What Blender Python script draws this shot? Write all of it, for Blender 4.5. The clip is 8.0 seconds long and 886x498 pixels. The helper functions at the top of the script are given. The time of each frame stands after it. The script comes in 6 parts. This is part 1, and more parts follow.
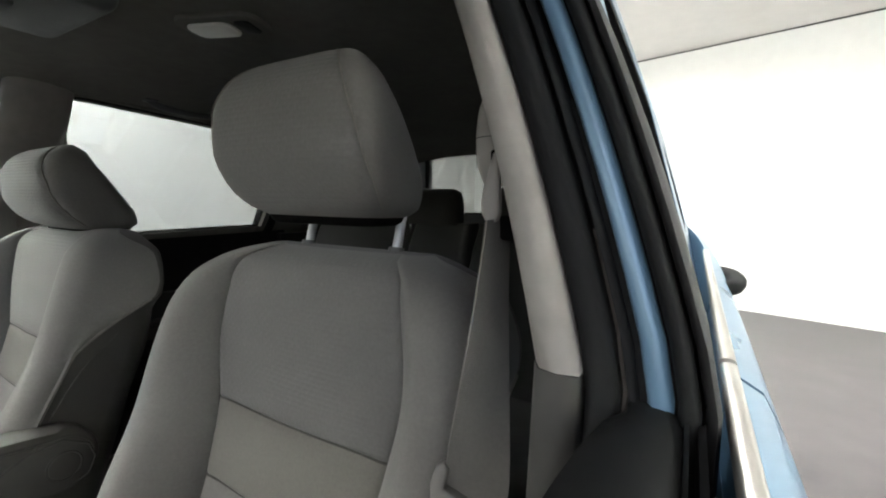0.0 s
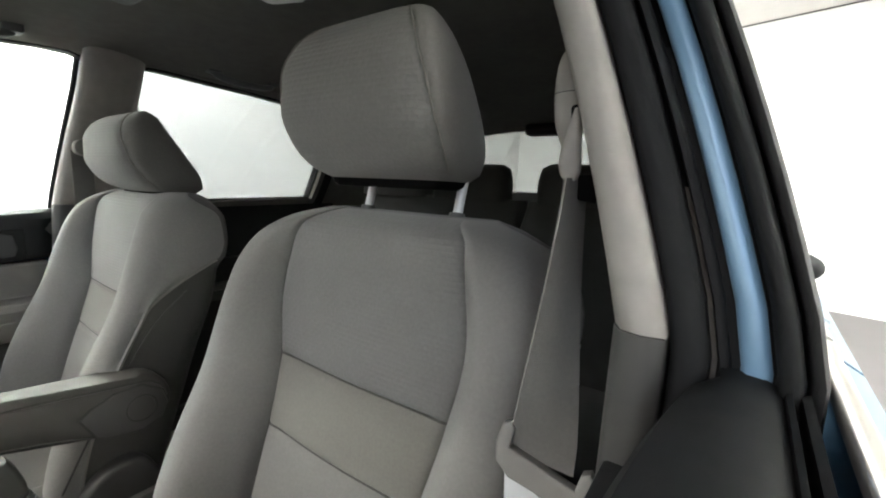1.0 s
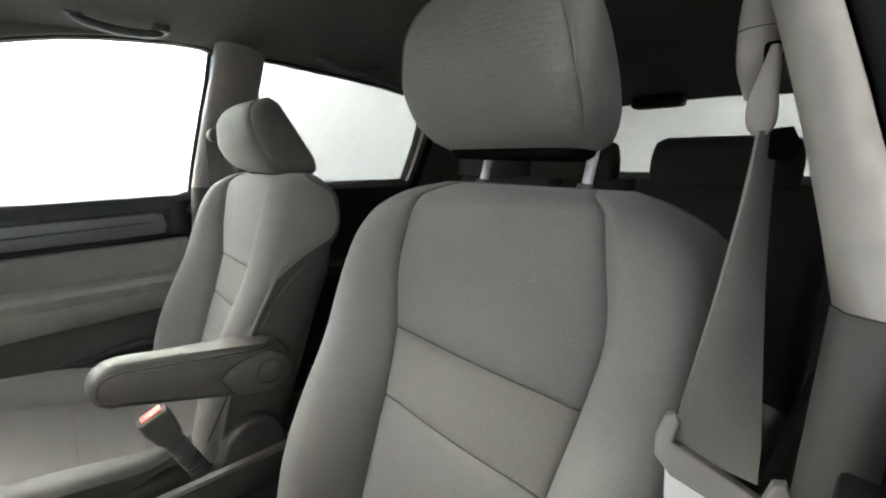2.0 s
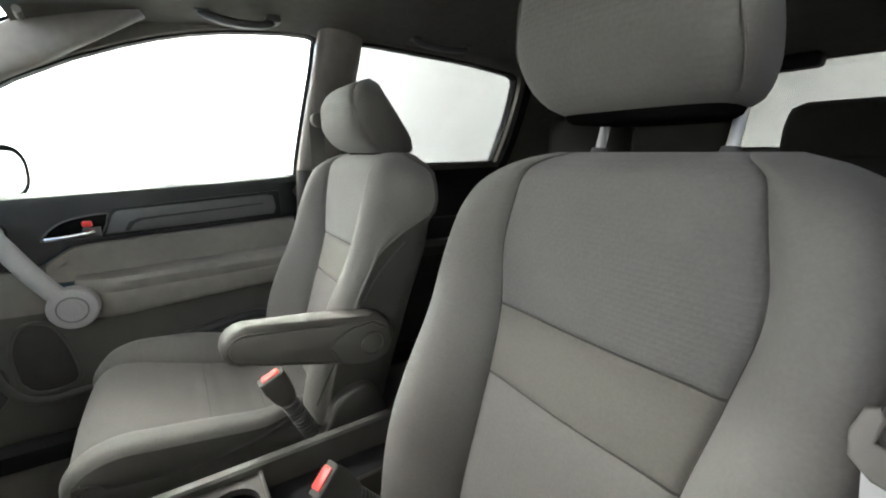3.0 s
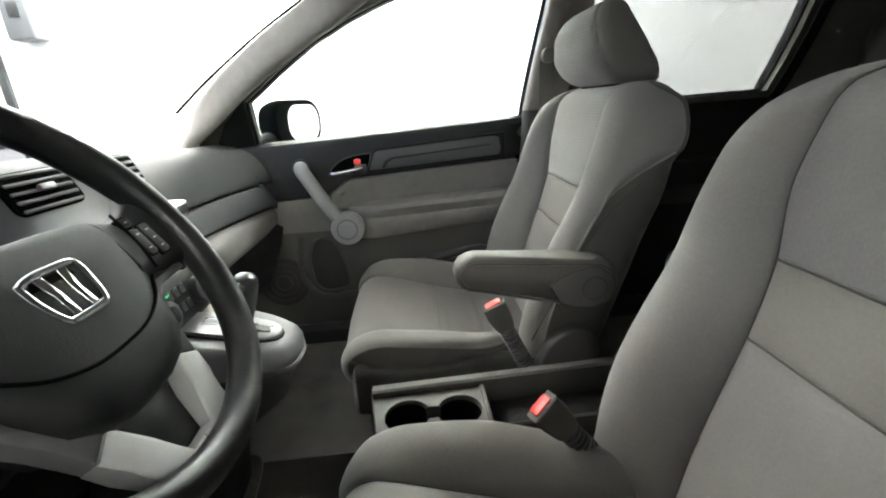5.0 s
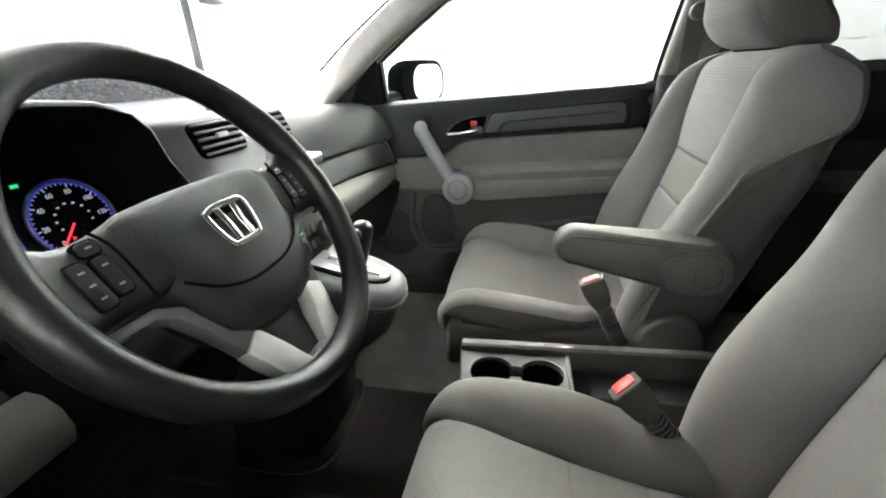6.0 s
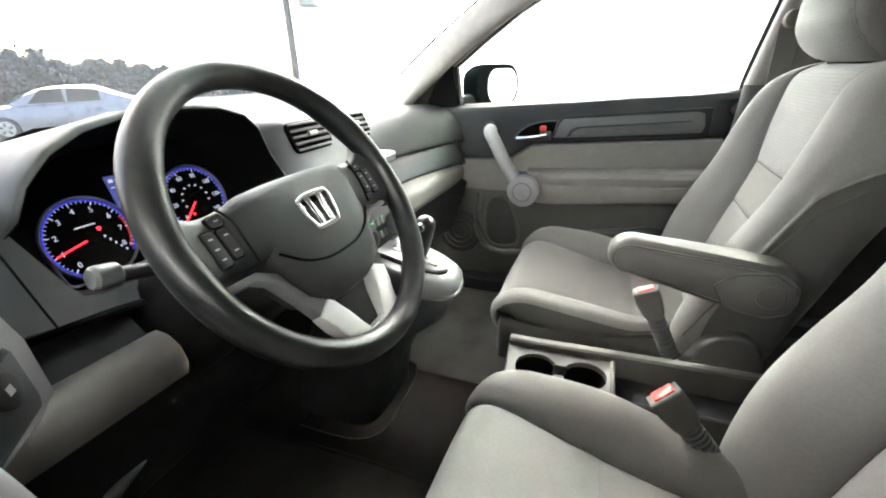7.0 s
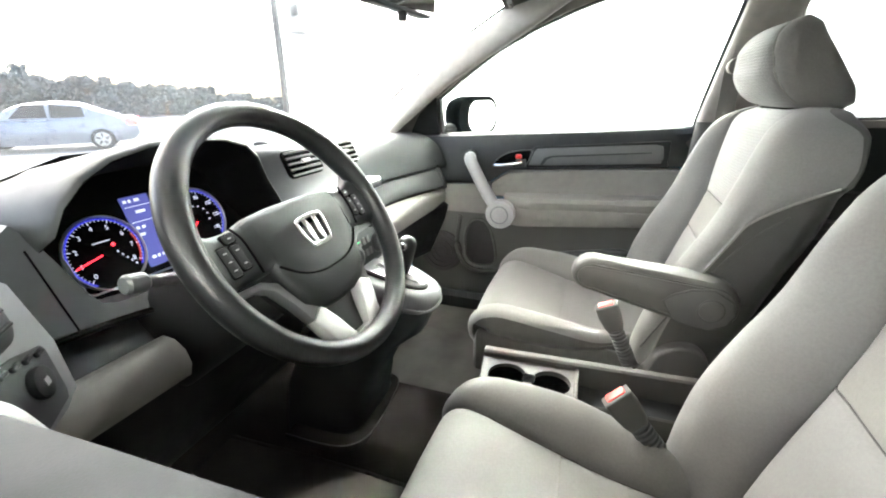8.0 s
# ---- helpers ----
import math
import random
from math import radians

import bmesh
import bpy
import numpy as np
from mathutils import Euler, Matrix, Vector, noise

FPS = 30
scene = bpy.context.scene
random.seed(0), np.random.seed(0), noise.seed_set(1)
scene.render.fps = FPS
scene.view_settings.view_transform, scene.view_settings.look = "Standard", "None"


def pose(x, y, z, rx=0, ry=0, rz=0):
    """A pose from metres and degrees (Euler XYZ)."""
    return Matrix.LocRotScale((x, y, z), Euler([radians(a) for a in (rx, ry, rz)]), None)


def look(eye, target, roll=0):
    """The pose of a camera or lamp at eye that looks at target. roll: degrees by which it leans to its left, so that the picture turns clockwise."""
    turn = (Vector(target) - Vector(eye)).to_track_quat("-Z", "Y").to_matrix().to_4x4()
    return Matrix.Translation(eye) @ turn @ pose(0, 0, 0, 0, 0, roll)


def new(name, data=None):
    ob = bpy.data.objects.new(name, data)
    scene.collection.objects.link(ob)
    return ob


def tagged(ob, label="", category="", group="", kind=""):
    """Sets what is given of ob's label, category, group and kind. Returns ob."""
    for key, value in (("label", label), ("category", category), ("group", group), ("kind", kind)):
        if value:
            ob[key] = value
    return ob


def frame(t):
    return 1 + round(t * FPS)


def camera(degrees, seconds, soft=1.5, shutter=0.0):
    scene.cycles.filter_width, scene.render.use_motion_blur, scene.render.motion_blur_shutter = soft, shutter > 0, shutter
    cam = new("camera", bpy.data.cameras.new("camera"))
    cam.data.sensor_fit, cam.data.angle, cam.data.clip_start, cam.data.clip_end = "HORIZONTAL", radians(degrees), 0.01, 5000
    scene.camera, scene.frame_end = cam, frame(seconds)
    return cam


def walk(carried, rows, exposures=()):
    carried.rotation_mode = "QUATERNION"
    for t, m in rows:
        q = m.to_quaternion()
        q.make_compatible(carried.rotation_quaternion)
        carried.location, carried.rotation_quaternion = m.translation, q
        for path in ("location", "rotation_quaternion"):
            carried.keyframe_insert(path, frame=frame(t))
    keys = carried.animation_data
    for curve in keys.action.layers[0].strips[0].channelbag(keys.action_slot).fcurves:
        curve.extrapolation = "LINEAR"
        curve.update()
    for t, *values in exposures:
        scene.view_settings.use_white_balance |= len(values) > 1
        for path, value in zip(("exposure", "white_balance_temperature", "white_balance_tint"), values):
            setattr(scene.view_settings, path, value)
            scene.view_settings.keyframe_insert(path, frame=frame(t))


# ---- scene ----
cam = camera(92.9, 8.0, 2.0)
PATH = [
    (0, (0.782, 0.122, 1.283), (-0.223, 1.84, 1.089), 1.4),
    (0.5, (0.775, 0.11, 1.276), (-0.284, 1.789, 1.032), 2.5),
    (1, (0.756, 0.109, 1.261), (-0.391, 1.722, 0.974), 2.8),
    (1.5, (0.728, 0.104, 1.251), (-0.566, 1.591, 0.916), 2.4),
    (3, (0.666, 0.068, 1.22), (-0.973, 1.125, 0.782), 0.3),
    (3.5, (0.648, 0.06, 1.208), (-1.087, 0.927, 0.72), -0.3),
    (4, (0.636, 0.054, 1.197), (-1.183, 0.699, 0.673), -0.9),
    (4.5, (0.637, 0.042, 1.195), (-1.227, 0.461, 0.604), -2.0),
    (5, (0.646, 0.033, 1.199), (-1.241, 0.176, 0.551), -3.0),
    (6.5, (0.695, 0.063, 1.218), (-1.044, -0.5, 0.406), -1.7),
    (7, (0.722, 0.08, 1.227), (-0.992, -0.589, 0.442), -1.5),
    (7.5, (0.751, 0.105, 1.232), (-0.971, -0.54, 0.444), -1.1),
    (8, (0.79, 0.117, 1.252), (-0.983, -0.496, 0.558), -0.2),
]
EXPOSURES = [(0.0, 1.5), (1.5, 2.15), (3.5, 2.05), (4.5, 1.95), (6.5, 2.6), (8.0, 3.4)]
walk(cam, [(t, look(eye, target, roll)) for t, eye, target, roll in PATH], EXPOSURES)

# ==== world, lights ====
world = bpy.data.worlds.new("sky")
scene.world = world
world.use_nodes = True
wn = world.node_tree
sky = wn.nodes.new("ShaderNodeTexSky")
sky.sky_type, sky.sun_disc = "NISHITA", False
sky.sun_elevation, sky.sun_rotation = radians(48), radians(200)
sky.air_density, sky.dust_density, sky.ozone_density = 1.0, 4.0, 0.6
wn.links.new(sky.outputs["Color"], wn.nodes["Background"].inputs["Color"])
wn.nodes["Background"].inputs["Strength"].default_value = 0.15

sun = new("sun", bpy.data.lights.new("sun", "SUN"))
sun.data.energy, sun.data.angle, sun.data.color = 1.5, radians(14), (1.0, 0.96, 0.9)
sun.matrix_world = look((0, 0, 0), (-0.25, 0.55, -0.8))
tagged(sun, "hazy sun over the car park", "sun", kind="structure")

# x, y, turn, tilt, watts: unseen fill lamps added over the car, and tilted ones that wash the side walls
LAMPS = [(-1.2, 4.9, 0, 0, 70), (0.1, 2.5, 90, 0, 55), (-2.1, -2.3, 0, 0, 40), (-2.75, -1.4, 90, 53, 225), (-2.75, 0.8, 90, 53, 215), (3.9, -0.4, 90, -53, 22), (3.9, 2.2, 90, -53, 65)]


def fill_lamp_light(x, y, turn, tilt, watts):
    lamp = new("lamp_light", bpy.data.lights.new("lamp_light", "AREA"))
    lamp.data.shape, lamp.data.size, lamp.data.size_y = "RECTANGLE", 1.5, 0.28
    lamp.data.energy, lamp.data.color = watts, (0.965, 0.99, 0.94)
    lamp.matrix_world = pose(x, y, 3.40, tilt, 0, turn) @ Matrix.Translation((0, 0, -0.06))
    return lamp


# ==== materials ====
def material(name, color, rough=0.6, metal=0.0, spec=0.5, vary=0.12, scale=(40.0, 6.0), bump=0.0, bump_scale=400.0, emit=None, power=0.0, rot=None):
    m = bpy.data.materials.new(name)
    m.use_nodes = True
    nt = m.node_tree
    bsdf = nt.nodes["Principled BSDF"]
    bsdf.inputs["Roughness"].default_value = rough
    bsdf.inputs["Metallic"].default_value = metal
    bsdf.inputs["Specular IOR Level"].default_value = spec
    coord = nt.nodes.new("ShaderNodeTexCoord")
    if vary > 0:
        fine, broad = nt.nodes.new("ShaderNodeTexNoise"), nt.nodes.new("ShaderNodeTexNoise")
        fine.inputs["Scale"].default_value, broad.inputs["Scale"].default_value = scale
        fine.inputs["Detail"].default_value, broad.inputs["Detail"].default_value = 5, 4
        add = nt.nodes.new("ShaderNodeMath")
        add.operation = "ADD"
        ramp = nt.nodes.new("ShaderNodeMapRange")
        ramp.inputs["From Min"].default_value, ramp.inputs["From Max"].default_value = 0.7, 1.3
        ramp.inputs["To Min"].default_value, ramp.inputs["To Max"].default_value = 1 - vary, 1 + vary
        mul = nt.nodes.new("ShaderNodeVectorMath")
        mul.operation = "SCALE"
        mul.inputs[0].default_value = color[:3]
        for n in (fine, broad):
            nt.links.new(coord.outputs["Object"], n.inputs["Vector"])
        nt.links.new(fine.outputs["Fac"], add.inputs[0])
        nt.links.new(broad.outputs["Fac"], add.inputs[1])
        nt.links.new(add.outputs[0], ramp.inputs["Value"])
        nt.links.new(ramp.outputs["Result"], mul.inputs["Scale"])
        nt.links.new(mul.outputs["Vector"], bsdf.inputs["Base Color"])
        rr = nt.nodes.new("ShaderNodeMapRange")
        rr.inputs["From Min"].default_value, rr.inputs["From Max"].default_value = 0.7, 1.3
        rr.inputs["To Min"].default_value, rr.inputs["To Max"].default_value = max(rough - 0.5 * min(vary, 0.12), 0.02), min(rough + 0.5 * min(vary, 0.12), 1)
        nt.links.new(add.outputs[0], rr.inputs["Value"])
        nt.links.new(rr.outputs["Result"], bsdf.inputs["Roughness"])
    else:
        bsdf.inputs["Base Color"].default_value = (*color[:3], 1)
    if bump > 0:
        grain = nt.nodes.new("ShaderNodeTexNoise")
        grain.inputs["Scale"].default_value, grain.inputs["Detail"].default_value = bump_scale, 2
        bp = nt.nodes.new("ShaderNodeBump")
        bp.inputs["Strength"].default_value, bp.inputs["Distance"].default_value = bump, 0.001
        nt.links.new(coord.outputs["Object"], grain.inputs["Vector"])
        nt.links.new(grain.outputs["Fac"], bp.inputs["Height"])
        nt.links.new(bp.outputs["Normal"], bsdf.inputs["Normal"])
    if emit:
        bsdf.inputs["Emission Color"].default_value = (*emit, 1)
        bsdf.inputs["Emission Strength"].default_value = power
    return m


def fabric(name, color, dimples=False):
    """Woven seat cloth; with dimples, the rows of small pressed dashes of the centre panels."""
    m = material(name, color, rough=0.92, spec=0.2, vary=0.10, scale=(260.0, 5.0))
    nt = m.node_tree
    bsdf = nt.nodes["Principled BSDF"]
    bsdf.inputs["Sheen Weight"].default_value = 0.12
    coord = nt.nodes.new("ShaderNodeTexCoord")
    sep, comb = nt.nodes.new("ShaderNodeSeparateXYZ"), nt.nodes.new("ShaderNodeCombineXYZ")
    nt.links.new(coord.outputs["Object"], sep.inputs[0])
    nt.links.new(sep.outputs["X"], comb.inputs["X"])
    nt.links.new(sep.outputs["Z"], comb.inputs["Y"])
    weave = nt.nodes.new("ShaderNodeTexNoise")
    weave.inputs["Scale"].default_value, weave.inputs["Detail"].default_value = 900, 2
    nt.links.new(coord.outputs["Object"], weave.inputs["Vector"])
    bp = nt.nodes.new("ShaderNodeBump")
    bp.inputs["Strength"].default_value, bp.inputs["Distance"].default_value = 0.25, 0.0008
    nt.links.new(weave.outputs["Fac"], bp.inputs["Height"])
    last = bp
    if dimples:
        bricks = nt.nodes.new("ShaderNodeTexBrick")
        bricks.offset, bricks.squash = 0.5, 1.0
        bricks.inputs["Scale"].default_value = 1.0
        bricks.inputs["Brick Width"].default_value, bricks.inputs["Row Height"].default_value = 0.0112, 0.0062
        bricks.inputs["Mortar Size"].default_value, bricks.inputs["Mortar Smooth"].default_value = 0.0024, 1.0
        nt.links.new(comb.outputs[0], bricks.inputs["Vector"])
        bp2 = nt.nodes.new("ShaderNodeBump")
        bp2.inputs["Strength"].default_value, bp2.inputs["Distance"].default_value = 0.20, 0.0018
        nt.links.new(bricks.outputs["Fac"], bp2.inputs["Height"])
        nt.links.new(bp.outputs["Normal"], bp2.inputs["Normal"])
        last = bp2
    nt.links.new(last.outputs["Normal"], bsdf.inputs["Normal"])
    return m


def glass(name, tint, rough=0.0, veil=0.0):
    """Thin pane: mostly clear, tinted, with a weak mirror image and, if wanted, a pale layer that imitates glare."""
    m = bpy.data.materials.new(name)
    m.use_nodes = True
    nt = m.node_tree
    nt.nodes.remove(nt.nodes["Principled BSDF"])
    clear, gloss, mix = nt.nodes.new("ShaderNodeBsdfTransparent"), nt.nodes.new("ShaderNodeBsdfGlossy"), nt.nodes.new("ShaderNodeMixShader")
    clear.inputs["Color"].default_value = (*tint, 1)
    gloss.inputs["Roughness"].default_value = rough
    mix.inputs["Fac"].default_value = 0.04
    nt.links.new(clear.outputs[0], mix.inputs[1])
    nt.links.new(gloss.outputs[0], mix.inputs[2])
    last = mix
    if veil > 0:
        # pale translucent layer, stands in for haze and glare on the pane
        scatter, layer = nt.nodes.new("ShaderNodeBsdfTranslucent"), nt.nodes.new("ShaderNodeMixShader")
        scatter.inputs["Color"].default_value = (0.85, 0.87, 0.9, 1)
        layer.inputs["Fac"].default_value = veil
        nt.links.new(mix.outputs[0], layer.inputs[1])
        nt.links.new(scatter.outputs[0], layer.inputs[2])
        last = layer
    nt.links.new(last.outputs[0], nt.nodes["Material Output"].inputs["Surface"])
    return m


CLOTH = (0.137, 0.133, 0.124)
M = dict(
    cloth=fabric("seat_cloth", CLOTH),
    dimpled=fabric("dimpled_cloth", (0.134, 0.131, 0.124), True),
    band=fabric("seat_band_cloth", (0.122, 0.117, 0.104)),
    # darker side cloth, deepened further by the shade on sides, backs and bases
    side=fabric("seat_side_cloth_shaded", (0.052, 0.050, 0.045)),
    # rear bench cloth: the shade behind the front seats is put into the colour
    shaded_rear_cloth=fabric("rear_seat_cloth_shaded", (0.028, 0.028, 0.027)),
    seam=material("seam_shadow_thread", (0.045, 0.043, 0.039), 0.95, vary=0.1),
    blade=material("pale_plated_steel", (0.55, 0.56, 0.57), 0.35, metal=0.35, vary=0.04),
    piping=material("seam_thread", (0.15, 0.142, 0.127), 0.85, vary=0.05),
    vinyl=material("armrest_vinyl", (0.050, 0.047, 0.041), 0.62, bump=0.08, bump_scale=700),
    dark=material("dark_dash_plastic", (0.023, 0.0248, 0.0255), 0.5, spec=0.26, bump=0.25, bump_scale=900),
    fascia=material("satin_fascia_plastic", (0.047, 0.050, 0.0515), 0.42, spec=0.4, bump=0.2, bump_scale=900),
    mid=material("mid_grey_plastic", (0.062, 0.064, 0.063), 0.5, bump=0.25, bump_scale=900),
    black=material("black_plastic", (0.009, 0.009, 0.0095), 0.5, spec=0.25, bump=0.2, bump_scale=800),
    # darkened copy of the upper door skin, with shade put into the colour
    doortop=material("door_top_skin_darkened", (0.0085, 0.009, 0.0095), 0.6, spec=0.14, bump=0.1, bump_scale=900),
    mirror_case=material("gloss_black_housing", (0.003, 0.0036, 0.0034), 0.7, spec=0.0, vary=0.05),
    soot=material("matt_black", (0.003, 0.003, 0.003), 0.95, spec=0.03, vary=0.05),
    rubber=material("black_rubber", (0.009, 0.0095, 0.010), 0.7, spec=0.14, vary=0.15),
    light=material("light_grey_trim", (0.150, 0.144, 0.132), 0.6, bump=0.08, bump_scale=800),
    door_mid=material("door_middle_skin", (0.143, 0.135, 0.119), 0.65, bump=0.2, bump_scale=800),
    pillar=material("pale_pillar_trim", (0.225, 0.211, 0.196), 0.65, bump=0.04, bump_scale=700),
    # lower and front door skins: shade low on the door is mixed into both colours
    shaded_door_low=material("door_lower_skin_shaded", (0.036, 0.0345, 0.031), 0.65, bump=0.2, bump_scale=800),
    shaded_front_skin=material("door_front_skin_shaded", (0.105, 0.099, 0.089), 0.65, bump=0.2, bump_scale=800),
    lower=material("taupe_lower_trim", (0.052, 0.0495, 0.0445), 0.65, bump=0.25, bump_scale=800),
    # near-black taupe that carries the shade of hollows and footwells
    pocket=material("shade_dark_taupe", (0.010, 0.0095, 0.0088), 0.7, bump=0.2, bump_scale=800),
    pillar_low=material("dark_pillar_trim", (0.042, 0.041, 0.038), 0.65, bump=0.1, bump_scale=800),
    end_trim=material("pale_satin_plastic", (0.135, 0.135, 0.140), 0.45, metal=0.1, vary=0.06),
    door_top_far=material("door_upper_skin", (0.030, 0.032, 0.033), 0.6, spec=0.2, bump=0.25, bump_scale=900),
    pod_plate=material("light_satin_paint_plastic", (0.125, 0.125, 0.128), 0.4, metal=0.2, vary=0.05),
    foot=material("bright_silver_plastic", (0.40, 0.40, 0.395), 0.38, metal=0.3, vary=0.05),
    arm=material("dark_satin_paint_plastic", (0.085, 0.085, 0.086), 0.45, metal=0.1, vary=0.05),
    pad=material("passenger_pad_skin", (0.023, 0.0245, 0.025), 0.62, spec=0.12, bump=0.25, bump_scale=900),
    lid=material("glove_lid_plastic", (0.036, 0.0378, 0.039), 0.55, spec=0.15, bump=0.2, bump_scale=900),
    stack=material("grey_fascia_plastic", (0.060, 0.061, 0.064), 0.6, spec=0.3, vary=0.06, bump=0.15, bump_scale=900),
    titan=material("grey_satin_paint_plastic", (0.075, 0.0755, 0.079), 0.48, metal=0.05, spec=0.35, vary=0.05),
    grip=material("pale_grey_plastic", (0.22, 0.22, 0.224), 0.45, metal=0.1, vary=0.05),
    silver=material("silver_paint_plastic", (0.22, 0.22, 0.219), 0.36, metal=0.4, vary=0.05),
    chrome=material("chrome", (0.82, 0.83, 0.84), 0.1, metal=1.0, vary=0.03),
    steel=material("brushed_steel", (0.62, 0.62, 0.62), 0.3, metal=1.0, vary=0.05),
    leather=material("wheel_rim_vinyl", (0.0075, 0.0079, 0.0081), 0.36, spec=0.24, vary=0.15, bump=0.2, bump_scale=700),
    padskin=material("wheel_hub_skin", (0.0100, 0.0108, 0.0108), 0.52, spec=0.22, bump=0.25, bump_scale=900),
    headliner=material("headliner_cloth", (0.13, 0.125, 0.113), 0.95, spec=0.1, bump=0.3, bump_scale=500),
    carpet=material("grey_carpet", (0.17, 0.163, 0.146), 0.97, spec=0.1, vary=0.35, scale=(700.0, 9.0), bump=1.0, bump_scale=600),
    mat=material("dark_floor_mat", (0.022, 0.0185, 0.0165), 0.97, spec=0.1, vary=0.35, scale=(700.0, 7.0), bump=1.0, bump_scale=600),
    webbing=material("belt_webbing", (0.12, 0.116, 0.105), 0.75, vary=0.12, scale=(300.0, 20.0), bump=0.3, bump_scale=900),
    red=material("red_button", (0.75, 0.05, 0.04), 0.4, vary=0.04),
    paint=material("blue_car_paint", (0.135, 0.235, 0.34), 0.28, metal=0.2, vary=0.02, scale=(4.0, 0.8)),
    belt_trim=material("bright_belt_moulding", (0.62, 0.60, 0.56), 0.3, metal=0.8, vary=0.05),
    mirror=material("mirror_glass", (0.9, 0.9, 0.9), 0.01, metal=1.0, vary=0),
    lens=material("lamp_lens", (0.62, 0.60, 0.55), 0.3, vary=0.03),
    wall=material("white_wall_paint", (0.82, 0.82, 0.80), 0.75, vary=0.03, scale=(8.0, 0.7), bump=0.1, bump_scale=60),
    ceil=material("white_ceiling_board", (0.72, 0.70, 0.68), 0.85, vary=0.04, scale=(6.0, 0.6)),
    concrete=material("mauve_concrete", (0.088, 0.079, 0.082), 0.5, vary=0.34, scale=(3.0, 0.7), bump=0.2, bump_scale=120),
    asphalt=material("asphalt", (0.075, 0.075, 0.078), 0.9, vary=0.2, scale=(60.0, 0.6), bump=0.3, bump_scale=80),
    # bluish grey foliage: the haze over the trees is mixed into the colour
    leaf=material("haze_toned_leaves", (0.050, 0.062, 0.066), 0.9, spec=0.15, vary=0.3, scale=(3.0, 0.4)),
    bark=material("bark", (0.10, 0.08, 0.06), 0.9, vary=0.3),
    other_paint=material("silver_blue_paint", (0.13, 0.14, 0.17), 0.28, metal=0.3, vary=0.03),
    tail=material("tail_lamp_red", (0.6, 0.03, 0.03), 0.25, vary=0.02, emit=(1.0, 0.05, 0.05), power=0.6),
    tube=material("lamp_diffuser", (0.9, 0.9, 0.9), 0.5, vary=0, emit=(1.0, 0.98, 0.95), power=9.0),
    ring=material("gauge_blue_glow", (0.02, 0.02, 0.2), 0.4, vary=0, emit=(0.05, 0.06, 0.8), power=0.10),
    needle=material("gauge_red_glow", (0.3, 0.01, 0.01), 0.4, vary=0, emit=(1.0, 0.03, 0.05), power=0.4),
    red_zone=material("gauge_dim_red", (0.12, 0.01, 0.01), 0.4, vary=0, emit=(0.6, 0.02, 0.03), power=0.08),
    digits=material("gauge_white_glow", (0.5, 0.5, 0.55), 0.4, vary=0, emit=(0.75, 0.8, 1.0), power=0.10),
    screen=material("blue_display", (0.03, 0.03, 0.12), 0.2, vary=0, emit=(0.085, 0.10, 0.34), power=0.13),
    green=material("green_indicator", (0.02, 0.3, 0.1), 0.4, vary=0, emit=(0.02, 0.8, 0.25), power=0.2),
    clear=glass("clear_glass", (0.96, 0.98, 0.97)),
    # last value: strength of the imitated glare
    screen_glass=glass("veiled_windscreen_glass", (0.96, 0.98, 0.985), 0.0, 0.019),
    tinted=glass("tinted_glass", (0.44, 0.448, 0.45)),
)


# ==== mesh helpers ====
def finish(bm, name, mat, parent=None, label="", sharp=38, smooth=True):
    bmesh.ops.remove_doubles(bm, verts=bm.verts, dist=1e-6)
    bmesh.ops.recalc_face_normals(bm, faces=bm.faces)
    lim = radians(sharp)
    for e in bm.edges:
        if len(e.link_faces) == 2 and e.calc_face_angle(0) > lim:
            e.smooth = False
    for f in bm.faces:
        f.smooth = smooth
    me = bpy.data.meshes.new(name)
    bm.to_mesh(me)
    bm.free()
    me.materials.append(mat)
    ob = new(name, me)
    if parent is not None:
        ob.parent = parent
    if label:
        ob["label"] = label
    return ob


def part(name, bm, mat, parent, label="", sharp=38):
    return finish(bm, name, mat, parent, label, sharp)


def thing(name, label, category, group="", kind=""):
    ob = new(name)
    ob.empty_display_size = 0.05
    return tagged(ob, label, category, group, kind)


def spline(*pts):
    """A smooth function through (x, y) pairs."""
    xs, ys = np.array([p[0] for p in pts], float), np.array([p[1] for p in pts], float)
    d = np.diff(ys) / np.diff(xs)
    m = np.empty(len(xs))
    m[0], m[-1] = d[0], d[-1]
    for i in range(1, len(xs) - 1):
        m[i] = 0.0 if d[i - 1] * d[i] <= 0 else 2 * d[i - 1] * d[i] / (d[i - 1] + d[i])

    def f(x):
        x = min(max(x, xs[0]), xs[-1])
        i = min(max(int(np.searchsorted(xs, x)) - 1, 0), len(xs) - 2)
        h = xs[i + 1] - xs[i]
        t = (x - xs[i]) / h
        return float((2 * t**3 - 3 * t**2 + 1) * ys[i] + (t**3 - 2 * t**2 + t) * h * m[i] + (-2 * t**3 + 3 * t**2) * ys[i + 1] + (t**3 - t**2) * h * m[i + 1])
    return f


def loft(rings, closed=True, caps=True, bm=None):
    bm = bm or bmesh.new()
    rows = [[bm.verts.new(p) for p in r] for r in rings]
    n = len(rows[0])
    for a, b in zip(rows, rows[1:]):
        for i in range(n if closed else n - 1):
            j = (i + 1) % n
            try:
                bm.faces.new((a[i], a[j], b[j], b[i]))
            except ValueError:
                pass
    if caps and closed:
        bm.faces.new(rows[0][::-1])
        bm.faces.new(rows[-1])
    return bm


